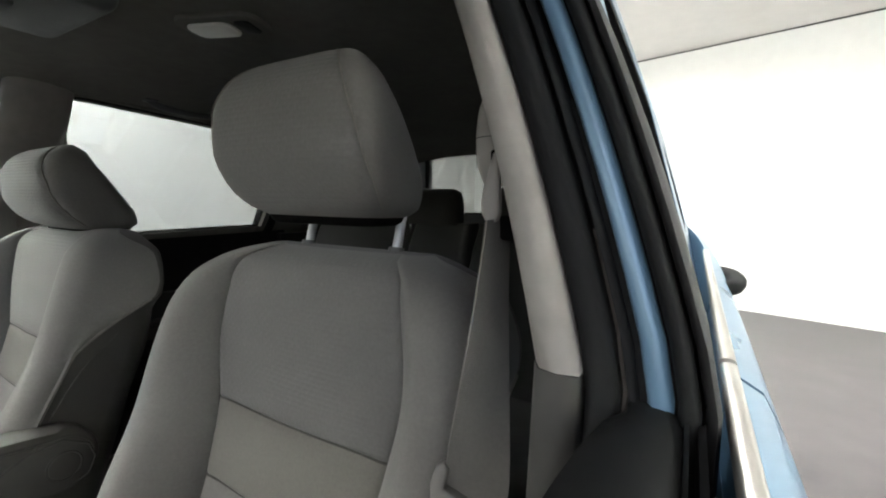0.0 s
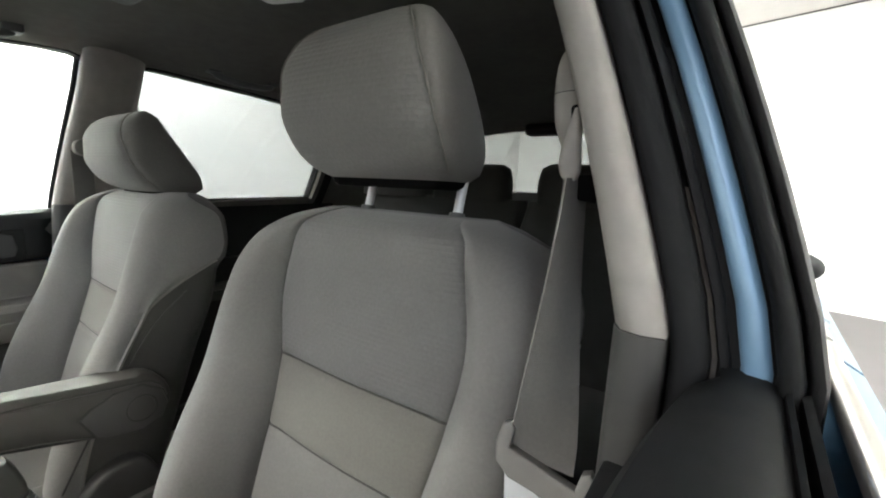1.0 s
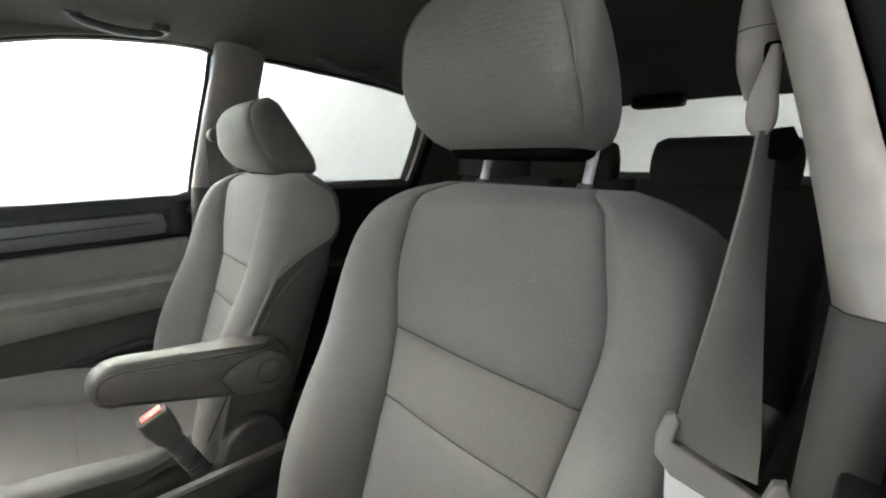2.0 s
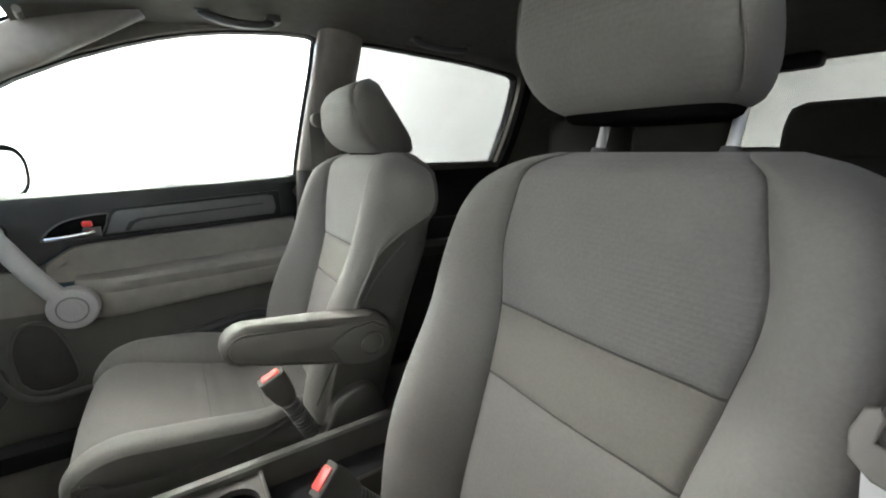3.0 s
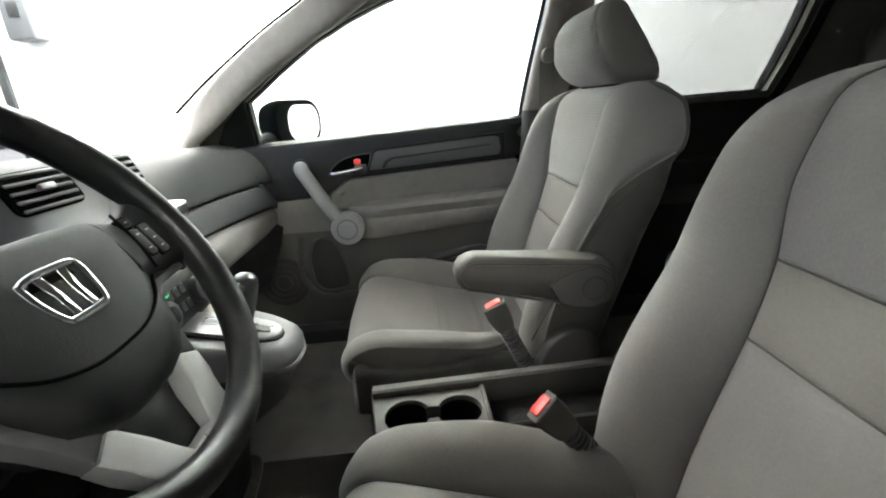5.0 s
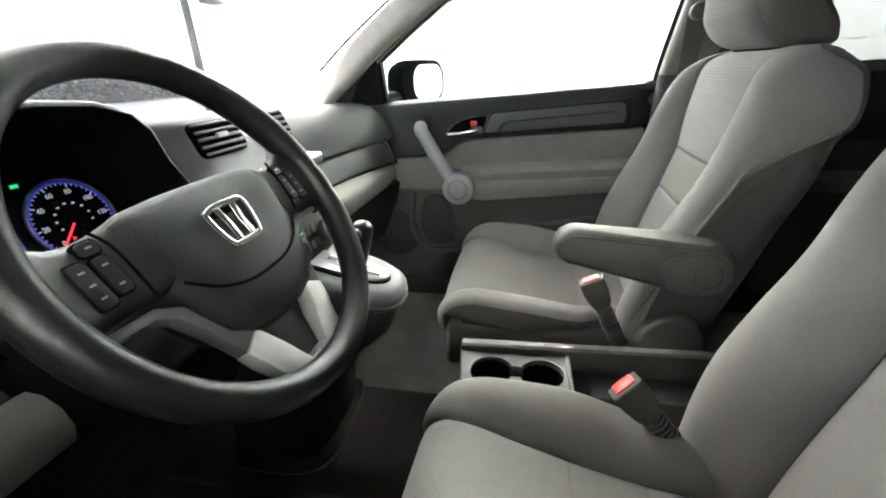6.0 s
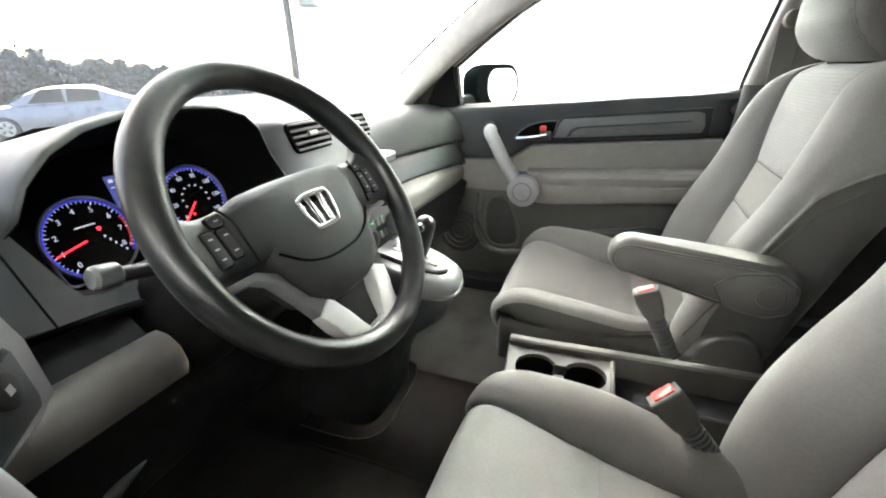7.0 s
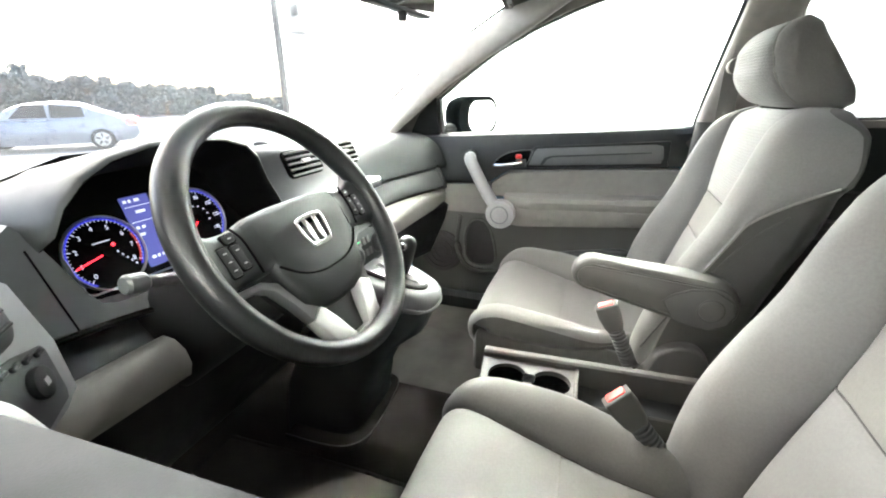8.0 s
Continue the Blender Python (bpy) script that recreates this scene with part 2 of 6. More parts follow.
def sweep(path, a, b=None, up=(0, 0, 1), n=14, power=2.0, bm=None, caps=True, closed=False):
    """A bar along a path with an elliptic (power 2) to boxy (power 5) section; a: half width to the side, b: half height."""
    path = [Vector(p) for p in path]
    rings = []
    k = len(path)
    for i, p in enumerate(path):
        if closed:
            t = (path[(i + 1) % k] - path[i - 1]).normalized()
        else:
            t = (path[min(i + 1, k - 1)] - path[max(i - 1, 0)]).normalized()
        s = t.cross(Vector(up)).normalized()
        u = s.cross(t)
        aa = a[i] if isinstance(a, (list, tuple)) else a
        bb = aa if b is None else (b[i] if isinstance(b, (list, tuple)) else b)
        ring = []
        for j in range(n):
            th = 2 * math.pi * (j + 0.5) / n
            c, d = math.cos(th), math.sin(th)
            ring.append(p + s * (aa * math.copysign(abs(c) ** (2 / power), c)) + u * (bb * math.copysign(abs(d) ** (2 / power), d)))
        rings.append(ring)
    if closed:
        rings.append(rings[0])
    return loft(rings, True, caps and not closed, bm)


def smooth_path(pts, n=8):
    """Catmull-Rom points through pts."""
    pts = [Vector(p) for p in pts]
    q = [2 * pts[0] - pts[1]] + pts + [2 * pts[-1] - pts[-2]]
    out = []
    for i in range(1, len(q) - 2):
        for j in range(n):
            t = j / n
            out.append(0.5 * (2 * q[i] + (q[i + 1] - q[i - 1]) * t + (2 * q[i - 1] - 5 * q[i] + 4 * q[i + 1] - q[i + 2]) * t * t + (3 * q[i] - q[i - 1] - 3 * q[i + 1] + q[i + 2]) * t**3))
    return out + [pts[-1]]


def block(x0, x1, y0, y1, z0, z1, r=0.005, seg=2, m=None, bm=None):
    """A box with rounded edges."""
    b = bmesh.new()
    bmesh.ops.create_cube(b, size=1.0)
    for v in b.verts:
        v.co = Vector(((x0 + x1) / 2 + v.co.x * (x1 - x0), (y0 + y1) / 2 + v.co.y * (y1 - y0), (z0 + z1) / 2 + v.co.z * (z1 - z0)))
    if r > 0:
        bmesh.ops.bevel(b, geom=b.edges[:], offset=min(r, 0.49 * min(abs(x1 - x0), abs(y1 - y0), abs(z1 - z0))), segments=seg, profile=0.5, affect="EDGES")
    if m is not None:
        b.transform(m)
    if bm is not None:
        me = bpy.data.meshes.new("tmp")
        b.to_mesh(me)
        b.free()
        bm.from_mesh(me)
        bpy.data.meshes.remove(me)
        return bm
    return b


def slab(outline, z0, z1, r=0.004, m=None, seg=2):
    """An outline in the local xy plane, extruded from z0 to z1 with rounded rims."""
    b = bmesh.new()
    vs = [b.verts.new((p[0], p[1], z0)) for p in outline]
    f = b.faces.new(vs)
    ex = bmesh.ops.extrude_face_region(b, geom=[f])
    for v in ex["geom"]:
        if isinstance(v, bmesh.types.BMVert):
            v.co.z = z1
    if r > 0:
        rim = [e for e in b.edges if abs(e.verts[0].co.z - e.verts[1].co.z) < 1e-6]
        bmesh.ops.bevel(b, geom=rim, offset=r, segments=seg, profile=0.5, affect="EDGES")
    if m is not None:
        b.transform(m)
    return b


def disc(radius, z0, z1, r=0.003, m=None, n=32):
    return slab([(radius * math.cos(2 * math.pi * i / n), radius * math.sin(2 * math.pi * i / n)) for i in range(n)], z0, z1, r, m)


def rounded(w, h, r, n=5, cx=0.0, cy=0.0):
    """Outline of a rounded rectangle."""
    out = []
    for sx, sy, a0 in ((1, 1, 0), (-1, 1, 90), (-1, -1, 180), (1, -1, 270)):
        for i in range(n + 1):
            a = radians(a0 + 90 * i / n)
            out.append((cx + sx * (w / 2 - r) + r * math.cos(a), cy + sy * (h / 2 - r) + r * math.sin(a)))
    return out


def axes(origin, x, y):
    """A pose from an origin and two directions (local x and, nearly, local y)."""
    x = Vector(x).normalized()
    z = x.cross(Vector(y)).normalized()
    y = z.cross(x)
    return Matrix(((x.x, y.x, z.x, origin[0]), (x.y, y.y, z.y, origin[1]), (x.z, y.z, z.z, origin[2]), (0, 0, 0, 1)))


def lettering(text, size, m, mat, parent, name="numeral"):
    cu = bpy.data.curves.new("numeral", "FONT")
    cu.body, cu.size, cu.align_x, cu.align_y, cu.extrude = text, size, "CENTER", "CENTER", size * 0.02
    ob = bpy.data.objects.new("numeral", cu)
    me = bpy.data.meshes.new_from_object(ob)
    bpy.data.objects.remove(ob)
    me.transform(m)
    me.materials.clear()
    me.materials.append(mat)
    o = new(name, me)
    o.parent = parent
    return o


def sheet(outer, holes, place, thick):
    """A wall with holes: outlines in 2D, mapped into space by place(u, v, depth), from depth 0 to thick."""
    b = bmesh.new()
    loops = []
    for loop in [outer] + holes:
        vs = [b.verts.new((p[0], p[1], 0)) for p in loop]
        es = [b.edges.new((vs[i], vs[(i + 1) % len(vs)])) for i in range(len(vs))]
        loops += es
    bmesh.ops.triangle_fill(b, use_beauty=True, use_dissolve=False, edges=loops)
    ex = bmesh.ops.extrude_face_region(b, geom=b.faces[:])
    for v in ex["geom"]:
        if isinstance(v, bmesh.types.BMVert):
            v.co.z = 1.0
    for v in b.verts:
        v.co = Vector(place(v.co.x, v.co.y, thick * v.co.z))
    return b


# ==== the photo bay and the car park outside ====
def photo_bay():
    b = block(-60, 60, -90, 60, -0.6, -0.25, 0)
    ground = finish(b, "ground", M["asphalt"], smooth=False)
    tagged(ground, "grey asphalt of the car park outside", "ground", kind="structure")
    floor = finish(block(-3.2, 4.4, -3.1, 8.6, -0.4, 0.0, 0), "floor", M["concrete"], smooth=False)
    tagged(floor, "mauve grey polished concrete floor with stains", "floor", kind="structure")
    for name, dims in (("wall_passenger_side", (-3.4, -3.2, -3.0, 8.6, 0, 3.6)), ("wall_driver_side", (4.4, 4.6, -3.0, 8.6, 0, 3.6))):
        w = finish(block(*dims, 0), name, M["wall"], smooth=False)
        tagged(w, "plain white painted wall of the photo bay", "wall", kind="structure")
    slant = pose(1.4, 7.05, 0, 0, 0, -14)
    w = finish(block(-5.2, 3.6, 0, 0.2, 0, 3.6, 0, m=slant), "wall_rear", M["wall"], smooth=False)
    tagged(w, "plain white painted rear wall of the photo bay", "wall", kind="structure")
    # shallow lap boards on the passenger side wall
    for i in range(6):
        part("board", block(-3.2, -3.194, -3.0, 8.2, 0.1 + 0.6 * i, 0.695 + 0.6 * i, 0.002, 1), M["wall"], bpy.data.objects["wall_passenger_side"])
    ceil = finish(block(-3.4, 4.6, -3.0, 8.7, 3.6, 3.75, 0), "ceiling", M["ceil"], smooth=False)
    tagged(ceil, "pale grey board ceiling of the bay", "ceiling", kind="structure")
    crack = finish(sweep([slant @ Vector((-4.6, -0.004, 3.592)), slant @ Vector((3.0, -0.004, 3.592))], 0.010), "trim", M["mid"])
    tagged(crack, "grey cove strip between wall and ceiling", "trim", kind="structure")
    post = finish(block(-3.212, -3.16, -3.06, -3.0, 0, 3.6, 0.004), "door_jamb", M["black"])
    tagged(post, "slim grey steel jamb of the bay door", "jamb", kind="structure")
    box = thing("door_opener_box", "grey wall box beside the bay door jamb", "switch box")
    part("body", block(-3.19, -3.05, -2.80, -2.60, 1.80, 2.2, 0.02, 3), M["titan"], box)
    part("button", block(-3.055, -3.04, -2.74, -2.66, 1.95, 2.05, 0.008), M["black"], box)
    # bodies for the added fill lamps, all out of view
    for x, y, turn, tilt, watts in LAMPS:
        lm = pose(x, y, 3.40, tilt, 0, turn)
        lamp = thing("fill_lamp", "unseen white strip lamp added under the ceiling as fill light", "ceiling lamp", "lamps of the bay")
        part("housing", block(-0.8, 0.8, -0.17, 0.17, -0.05, 0.05, 0.01, m=lm), M["wall"], lamp)
        part("diffuser", block(-0.75, 0.75, -0.14, 0.14, -0.055, -0.05, 0.0, m=lm), M["tube"], lamp, "glowing white diffuser")
        part("bracket", block(x - 0.04, x + 0.04, y - 0.04, y + 0.04, 3.40, 3.6, 0.004), M["wall"], lamp)
        fill_lamp_light(x, y, turn, tilt, watts)


def parked_car():
    car = thing("parked_car", "silver blue saloon car parked outside on the asphalt", "car")
    L, W = 4.6, 0.9
    body_z = spline((-2.3, 0.74), (-2.1, 0.86), (-1.2, 0.92), (0, 0.95), (1.4, 0.98), (2.1, 0.98), (2.3, 0.86))
    low_z = spline((-2.3, 0.42), (-2.15, 0.25), (0, 0.2), (2.1, 0.26), (2.3, 0.45))
    half = spline((-2.3, 0.62), (-2.0, 0.82), (0, 0.9), (1.9, 0.86), (2.3, 0.68))
    rings = []
    for i in range(33):
        y = -2.3 + 4.6 * i / 32
        w, t, l = half(y), body_z(y), low_z(y)
        rings.append([(w * a, y, l + (t - l) * c) for a, c in ((-0.9, 0), (-1, 0.25), (-1, 0.6), (-0.93, 0.95), (-0.7, 1), (0.7, 1), (0.93, 0.95), (1, 0.6), (1, 0.25), (0.9, 0))])
    body = part("body", loft(rings), M["other_paint"], car)
    cab_z = spline((-1.25, 0.94), (-0.5, 1.36), (0.1, 1.44), (0.7, 1.42), (1.3, 1.2), (1.85, 0.99))
    rings = []
    for i in range(25):
        y = -1.2 + 3.0 * i / 24
        z = cab_z(y)
        k = (z - 0.9) / 0.54
        rings.append([(-0.84, y, 0.93), (-0.84 + 0.16 * k, y, 0.9 + (z - 0.9) * 0.88), (-0.5, y, z), (0.5, y, z), (0.84 - 0.16 * k, y, 0.9 + (z - 0.9) * 0.88), (0.84, y, 0.93)])
    part("roof", loft(rings), M["other_paint"], car)
    for s in (-1, 1):
        for y0, y1, t0, t1 in ((-0.75, 0.12, 1.12, 1.36), (0.18, 1.0, 1.36, 1.28)):
            pts = [(y0, 0.98), (y1, 0.99), (y1 - 0.03, t1), (y0 + (0.35 if y0 < -0.5 else 0.03), 1.36 if y0 < -0.5 else t0)]
            pane = bmesh.new()
            f = [pane.verts.new((s * (0.853 - 0.16 * (z - 0.9) / 0.54), y, z)) for y, z in pts]
            g = [pane.verts.new((s * (0.835 - 0.16 * (z - 0.9) / 0.54), y, z)) for y, z in pts]
            loft([[v.co.copy() for v in f], [v.co.copy() for v in g]], bm=pane)
            part("window", pane, M["rubber"], car, "dark side window")
        for y in (-1.4, 1.32):
            m = axes((s * 0.8, y, 0.32), (0, 1, 0), (0, 0, 1))
            tyre = part("wheel", disc(0.32, -0.1, 0.1, 0.03, m), M["rubber"], car)
            part("rim", disc(0.21, 0.1 if s > 0 else -0.12, 0.12 if s > 0 else -0.1, 0.008, m), M["silver"], tyre, "bright alloy rim")
            for k in range(5):
                a = 2 * math.pi * k / 5
                part("spoke_gap", block(-0.025, 0.025, 0.07, 0.17, 0.118 if s > 0 else -0.126, 0.126 if s > 0 else -0.118, 0.004, 1, m @ Matrix.Rotation(a, 4, "Z")), M["rubber"], tyre)
        part("tail_lamp", block(s * 0.66 - 0.15, s * 0.66 + 0.15, 1.98, 2.29, 0.72, 0.92, 0.03), M["tail"], car, "red tail lamp")
        part("headlamp", block(s * 0.6 - 0.14, s * 0.6 + 0.14, -2.28, -2.05, 0.62, 0.74, 0.03), M["lens"], car, "clear headlamp")
    car.matrix_basis = pose(-7.45, -14.65, -0.25, 0, 0, 50) @ Matrix.Scale(0.915, 4)


def tree(x, y, h, seed):
    rng = random.Random(seed)
    t = thing("tree", "dark broad tree at the edge of the car park, haze put into its leaf colour", "tree", "trees behind the car park")
    trunk = sweep([(0, 0, 0), (0.06, 0.03, h * 0.3), (-0.04, 0.06, h * 0.62), (0.05, 0, h * 0.85)], [0.17, 0.13, 0.08, 0.03], n=8)
    for k in range(5):
        a = rng.uniform(0, 6.28)
        sweep([(0, 0, h * (0.3 + 0.1 * k)), (0.5 * math.cos(a), 0.5 * math.sin(a), h * (0.42 + 0.1 * k)), (1.1 * math.cos(a), 1.1 * math.sin(a), h * (0.5 + 0.1 * k))], [0.07, 0.05, 0.02], n=6, bm=trunk)
    part("trunk", trunk, M["bark"], t)
    verts, faces = [], []
    for c in range(40):
        a, r = rng.uniform(0, 6.28), rng.uniform(0, 1) ** 0.6 * max(h * 0.7, 1.0)
        cz = h * rng.uniform(0.04, 0.97)
        r *= 1.15 - 0.75 * abs(cz / h - 0.45)
        cc = Vector((r * math.cos(a), r * math.sin(a), cz))
        for _ in range(110):
            p = cc + Vector((rng.gauss(0, 0.26), rng.gauss(0, 0.26), rng.gauss(0, 0.2))) * (h / 4.5)
            u = Vector((rng.gauss(0, 1), rng.gauss(0, 1), rng.gauss(0, 1))).normalized() * 0.15
            v = u.cross(Vector((rng.gauss(0, 1), rng.gauss(0, 1), rng.gauss(0, 1)))).normalized() * 0.10
            i = len(verts)
            verts += [p - u, p + v, p + u, p - v]
            faces.append((i, i + 1, i + 2, i + 3))
    me = bpy.data.meshes.new("crown")
    me.from_pydata([tuple(v) for v in verts], [], faces)
    me.materials.append(M["leaf"])
    crown = new("crown", me)
    crown.parent = t
    t.matrix_basis = pose(x, y, -0.25, 0, 0, rng.uniform(0, 360))


photo_bay()
parked_car()
for i in range(24):
    tree(-11.0 - 1.05 * i + 0.3 * math.sin(3.1 * i), -33 + 0.2 * i + 0.8 * math.sin(2.3 * i), 3.05 - 0.092 * i + 0.28 * math.sin(1.7 * i + 1), 11 + i)
bollard = thing("bollard", "short grey concrete bollard on the asphalt", "bollard")
part("post", sweep([(-8.9, -12.3, -0.25), (-8.9, -12.3, 0.55)], 0.13, n=16), M["ceil"], bollard)
part("cap", sweep([(-8.9, -12.3, 0.55), (-8.9, -12.3, 0.59)], [0.14, 0.1], n=16), M["ceil"], bollard)


# ==== the car's shell ====
SIDE_SLOPE = 0.30


def side_x(z):
    return 0.757 - SIDE_SLOPE * (z - 1.12)


FRONT_WIN = [(-0.425, 1.075), (0.0, 1.095), (0.43, 1.12), (0.46, 1.30), (0.492, 1.46), (0.498, 1.50), (0.494, 1.526), (0.48, 1.542), (0.45, 1.550), (0.39, 1.549), (0.317, 1.542), (0.23, 1.531), (0.147, 1.515), (0.075, 1.496), (0.006, 1.473), (-0.09, 1.436), (-0.20, 1.383), (-0.31, 1.314), (-0.425, 1.234)]
REAR_WIN = [(0.625, 1.17), (0.88, 1.18), (1.226, 1.191), (1.244, 1.27), (1.258, 1.36), (1.264, 1.45), (1.262, 1.492), (1.254, 1.512), (1.225, 1.525), (1.05, 1.540), (0.93, 1.546), (0.66, 1.553), (0.618, 1.552), (0.594, 1.543), (0.584, 1.52), (0.605, 1.35)]
QUARTER_WIN = [(1.53, 1.23), (1.82, 1.265), (1.88, 1.31), (1.76, 1.42), (1.66, 1.475), (1.57, 1.49), (1.54, 1.46)]
SHELL = [(-0.64, 1.07), (2.30, 1.12), (2.26, 1.25), (2.10, 1.50), (2.02, 1.57), (1.5, 1.60), (0.7, 1.615), (0.2, 1.595), (-0.12, 1.535), (-0.25, 1.435), (-0.52, 1.24)]


def grow(loop, d):
    """A loop pushed outwards from its middle by about d."""
    cx, cy = sum(p[0] for p in loop) / len(loop), sum(p[1] for p in loop) / len(loop)
    out = []
    for i, p in enumerate(loop):
        a, b = loop[i - 1], loop[(i + 1) % len(loop)]
        n = Vector((b[1] - a[1], -(b[0] - a[0]))).normalized()
        if n.dot(Vector((p[0] - cx, p[1] - cy))) < 0:
            n = -n
        out.append((p[0] + n.x * d, p[1] + n.y * d))
    return out


def car_shell():
    body = thing("car_body", "light blue compact utility car body, driver window open", "car")
    for m in (1, -1):
        def put(off):
            return lambda y, z, d: (m * (side_x(z) + off + d), y, z)
        part("side_trim", sheet(SHELL, [grow(FRONT_WIN, 0.0), REAR_WIN, QUARTER_WIN], put(-0.012), 0.022), M["headliner"], body, "grey inner side trim", sharp=20)
        part("window_seal", sheet(grow(SHELL, -0.01), [grow(FRONT_WIN, -0.004), grow(REAR_WIN, -0.006), grow(QUARTER_WIN, -0.006)], put(0.0105), 0.035), M["rubber"], body, "black rubber window seal", sharp=20)
        part("outer_frame", sheet(grow(SHELL, 0.01), [grow(FRONT_WIN, 0.014) if m > 0 else [(y - 0.014 if y > 0.42 else y, z) for y, z in grow(FRONT_WIN, 0.008)], grow(REAR_WIN, 0.014), grow(QUARTER_WIN, 0.014)], put(0.026), 0.021), M["paint"], body, "light blue painted window frame", sharp=20)
        edge = [(m * (side_x(z) - 0.037), y + 0.019, z) for y, z in ((1.218, 1.165), (1.230, 1.20), (1.246, 1.27), (1.260, 1.36), (1.266, 1.45), (1.262, 1.505))]
        part("door_frame_cover", sweep(edge, 0.003, 0.020, up=(0, 1, 0), n=10, power=4), M["rubber"], body, "black cover on the rear door frame")
        for nm, loop in (("rear_door_glass", REAR_WIN), ("quarter_glass", QUARTER_WIN)) + ((("front_door_glass", FRONT_WIN),) if m < 0 else ()):
            g = sheet(grow(loop, 0.012), [], put(0.0165), 0.0035)
            ob = part(nm, g, M["tinted"] if nm != "front_door_glass" else M["clear"], body, "tinted window glass" if nm != "front_door_glass" else "clear window glass")
            ob.visible_shadow = False
        # outer flanks below the belt line
        for nm, y0, y1 in (("front_wing", -1.9, -0.53), ("front_door_skin", -0.522, 0.555), ("rear_door_skin", 0.562, 1.35), ("rear_wing", 1.357, 2.35)):
            rings = []
            for i in range(9):
                y = y0 + (y1 - y0) * i / 8
                bz = 1.118 + 0.05 * y
                k = 0.0 if y < 1.2 else 0.05 * (y - 1.2) ** 2
                k2 = 0.0 if y > -0.9 else 0.06 * (y + 0.9) ** 2
                k += k2
                bz -= 0.0 if y > -0.7 else 0.08 * (-0.7 - y)
                prof = [(0.822, bz), (0.846, bz - 0.014), (0.862, bz - 0.045), (0.873, bz - 0.09), (0.881, 0.93), (0.887, 0.74), (0.88, 0.55), (0.85, 0.36), (0.80, 0.36), (0.798, 0.9)]
                rings.append([(m * (a - k), y, z) for a, z in prof])
            part(nm, loft(rings), M["paint"], body, "light blue painted panel", sharp=50)
        for nm, y0, y1 in (("belt_moulding", -0.50, 0.552), ("belt_moulding", 0.562, 1.36)):
            path = [(m * 0.819, y0 + (y1 - y0) * i / 8, 1.122 + 0.05 * (y0 + (y1 - y0) * i / 8)) for i in range(9)]
            part(nm, sweep(path, 0.007, 0.007, power=3), M["belt_trim"], body, "bright metal belt moulding")
        for y, hz in ((0.36, 1.0), (1.2, 1.14)):
            path = smooth_path([(m * 0.845, y - 0.11, hz), (m * 0.862, y - 0.09, hz + 0.003), (m * 0.874, y, hz + 0.005), (m * 0.868, y + 0.08, hz + 0.007), (m * 0.845, y + 0.11, hz + 0.009)], 5)
            part("door_handle", sweep(path, 0.018, 0.014), M["rubber"], body, "dark pull door handle")
        for y, r in ((-1.35, 0.34), (1.27, 0.34)):
            mm = axes((m * 0.78, y, r), (0, 1, 0), (0, 0, 1))
            wheel = part("wheel", disc(r, -0.11, 0.11, 0.03, mm), M["rubber"], body)
            part("rim", disc(0.22, 0.108 if m > 0 else -0.12, 0.12 if m > 0 else -0.108, 0.006, mm), M["silver"], wheel)
    # bonnet, roof skin, tail gate
    rings = []
    for i in range(11):
        y = -1.02 - 0.92 * i / 10
        z0 = 1.035 - 0.02 * (i / 10) - 0.12 * (i / 10) ** 3
        row = [(x, y, z0 - 0.05 * (abs(x) / 0.8) ** 3) for x in np.linspace(-0.82, 0.82, 15)]
        rings.append(row + [(x, y, z - 0.03) for x, _, z in row[::-1]])
    part("bonnet", loft(rings), M["paint"], body, "light blue bonnet")
    part("grille", block(-0.8, 0.8, -2.05, -1.9, 0.4, 0.9, 0.05, 3), M["black"], body)
    rings = []
    for i in range(15):
        y = -0.18 + 2.3 * i / 14
        zc = spline((-0.18, 1.575), (0.1, 1.62), (0.7, 1.658), (1.4, 1.657), (2.12, 1.618))(y)
        row = [(x, y, zc - 0.045 * (abs(x) / 0.62) ** 2.5) for x in np.linspace(-0.63, 0.63, 15)]
        rings.append(row + [(x, yy, z - 0.015) for x, yy, z in row[::-1]])
    part("roof_skin", loft(rings), M["paint"], body, "light blue roof")
    ws = sheet([(-0.72, 0.0), (0.72, 0.0), (0.70, 0.1), (0.575, 1.0), (0.3, 1.04), (-0.3, 1.04), (-0.575, 1.0), (-0.70, 0.1)], [], lambda u, v, d: (u, -1.02 + 0.86 * v, 1.075 + 0.475 * v + d - 0.04 * (1 - (u / 0.72) ** 2) * 0), 0.004)
    wsg = part("windscreen", ws, M["screen_glass"], body, "clear windscreen glass")
    wsg.visible_shadow = False
    rg = sheet([(-0.56, 0), (0.56, 0), (0.60, 0.1), (0.52, 0.9), (0.46, 1.0), (-0.46, 1.0), (-0.52, 0.9), (-0.60, 0.1)], [], lambda u, v, d: (u, 2.28 - 0.17 * v + d, 1.25 + 0.345 * v), 0.004)
    rgg = part("tailgate_glass", rg, M["tinted"], body, "tinted rear window")
    rgg.visible_shadow = False
    part("tailgate", sheet([(-0.74, 0.4), (0.74, 0.4), (0.74, 1.2), (0.60, 1.60), (-0.60, 1.60), (-0.74, 1.2)], [[(-0.57, 1.26), (0.57, 1.26), (0.585, 1.30), (0.50, 1.57), (0.45, 1.592), (-0.45, 1.592), (-0.50, 1.57), (-0.585, 1.30)]],
         lambda u, v, d: (u, 2.30 - (0.17 * (v - 1.25) / 0.345 if v > 1.25 else 0) + d, v), 0.03), M["mid"], body, "dark grey tailgate lining")
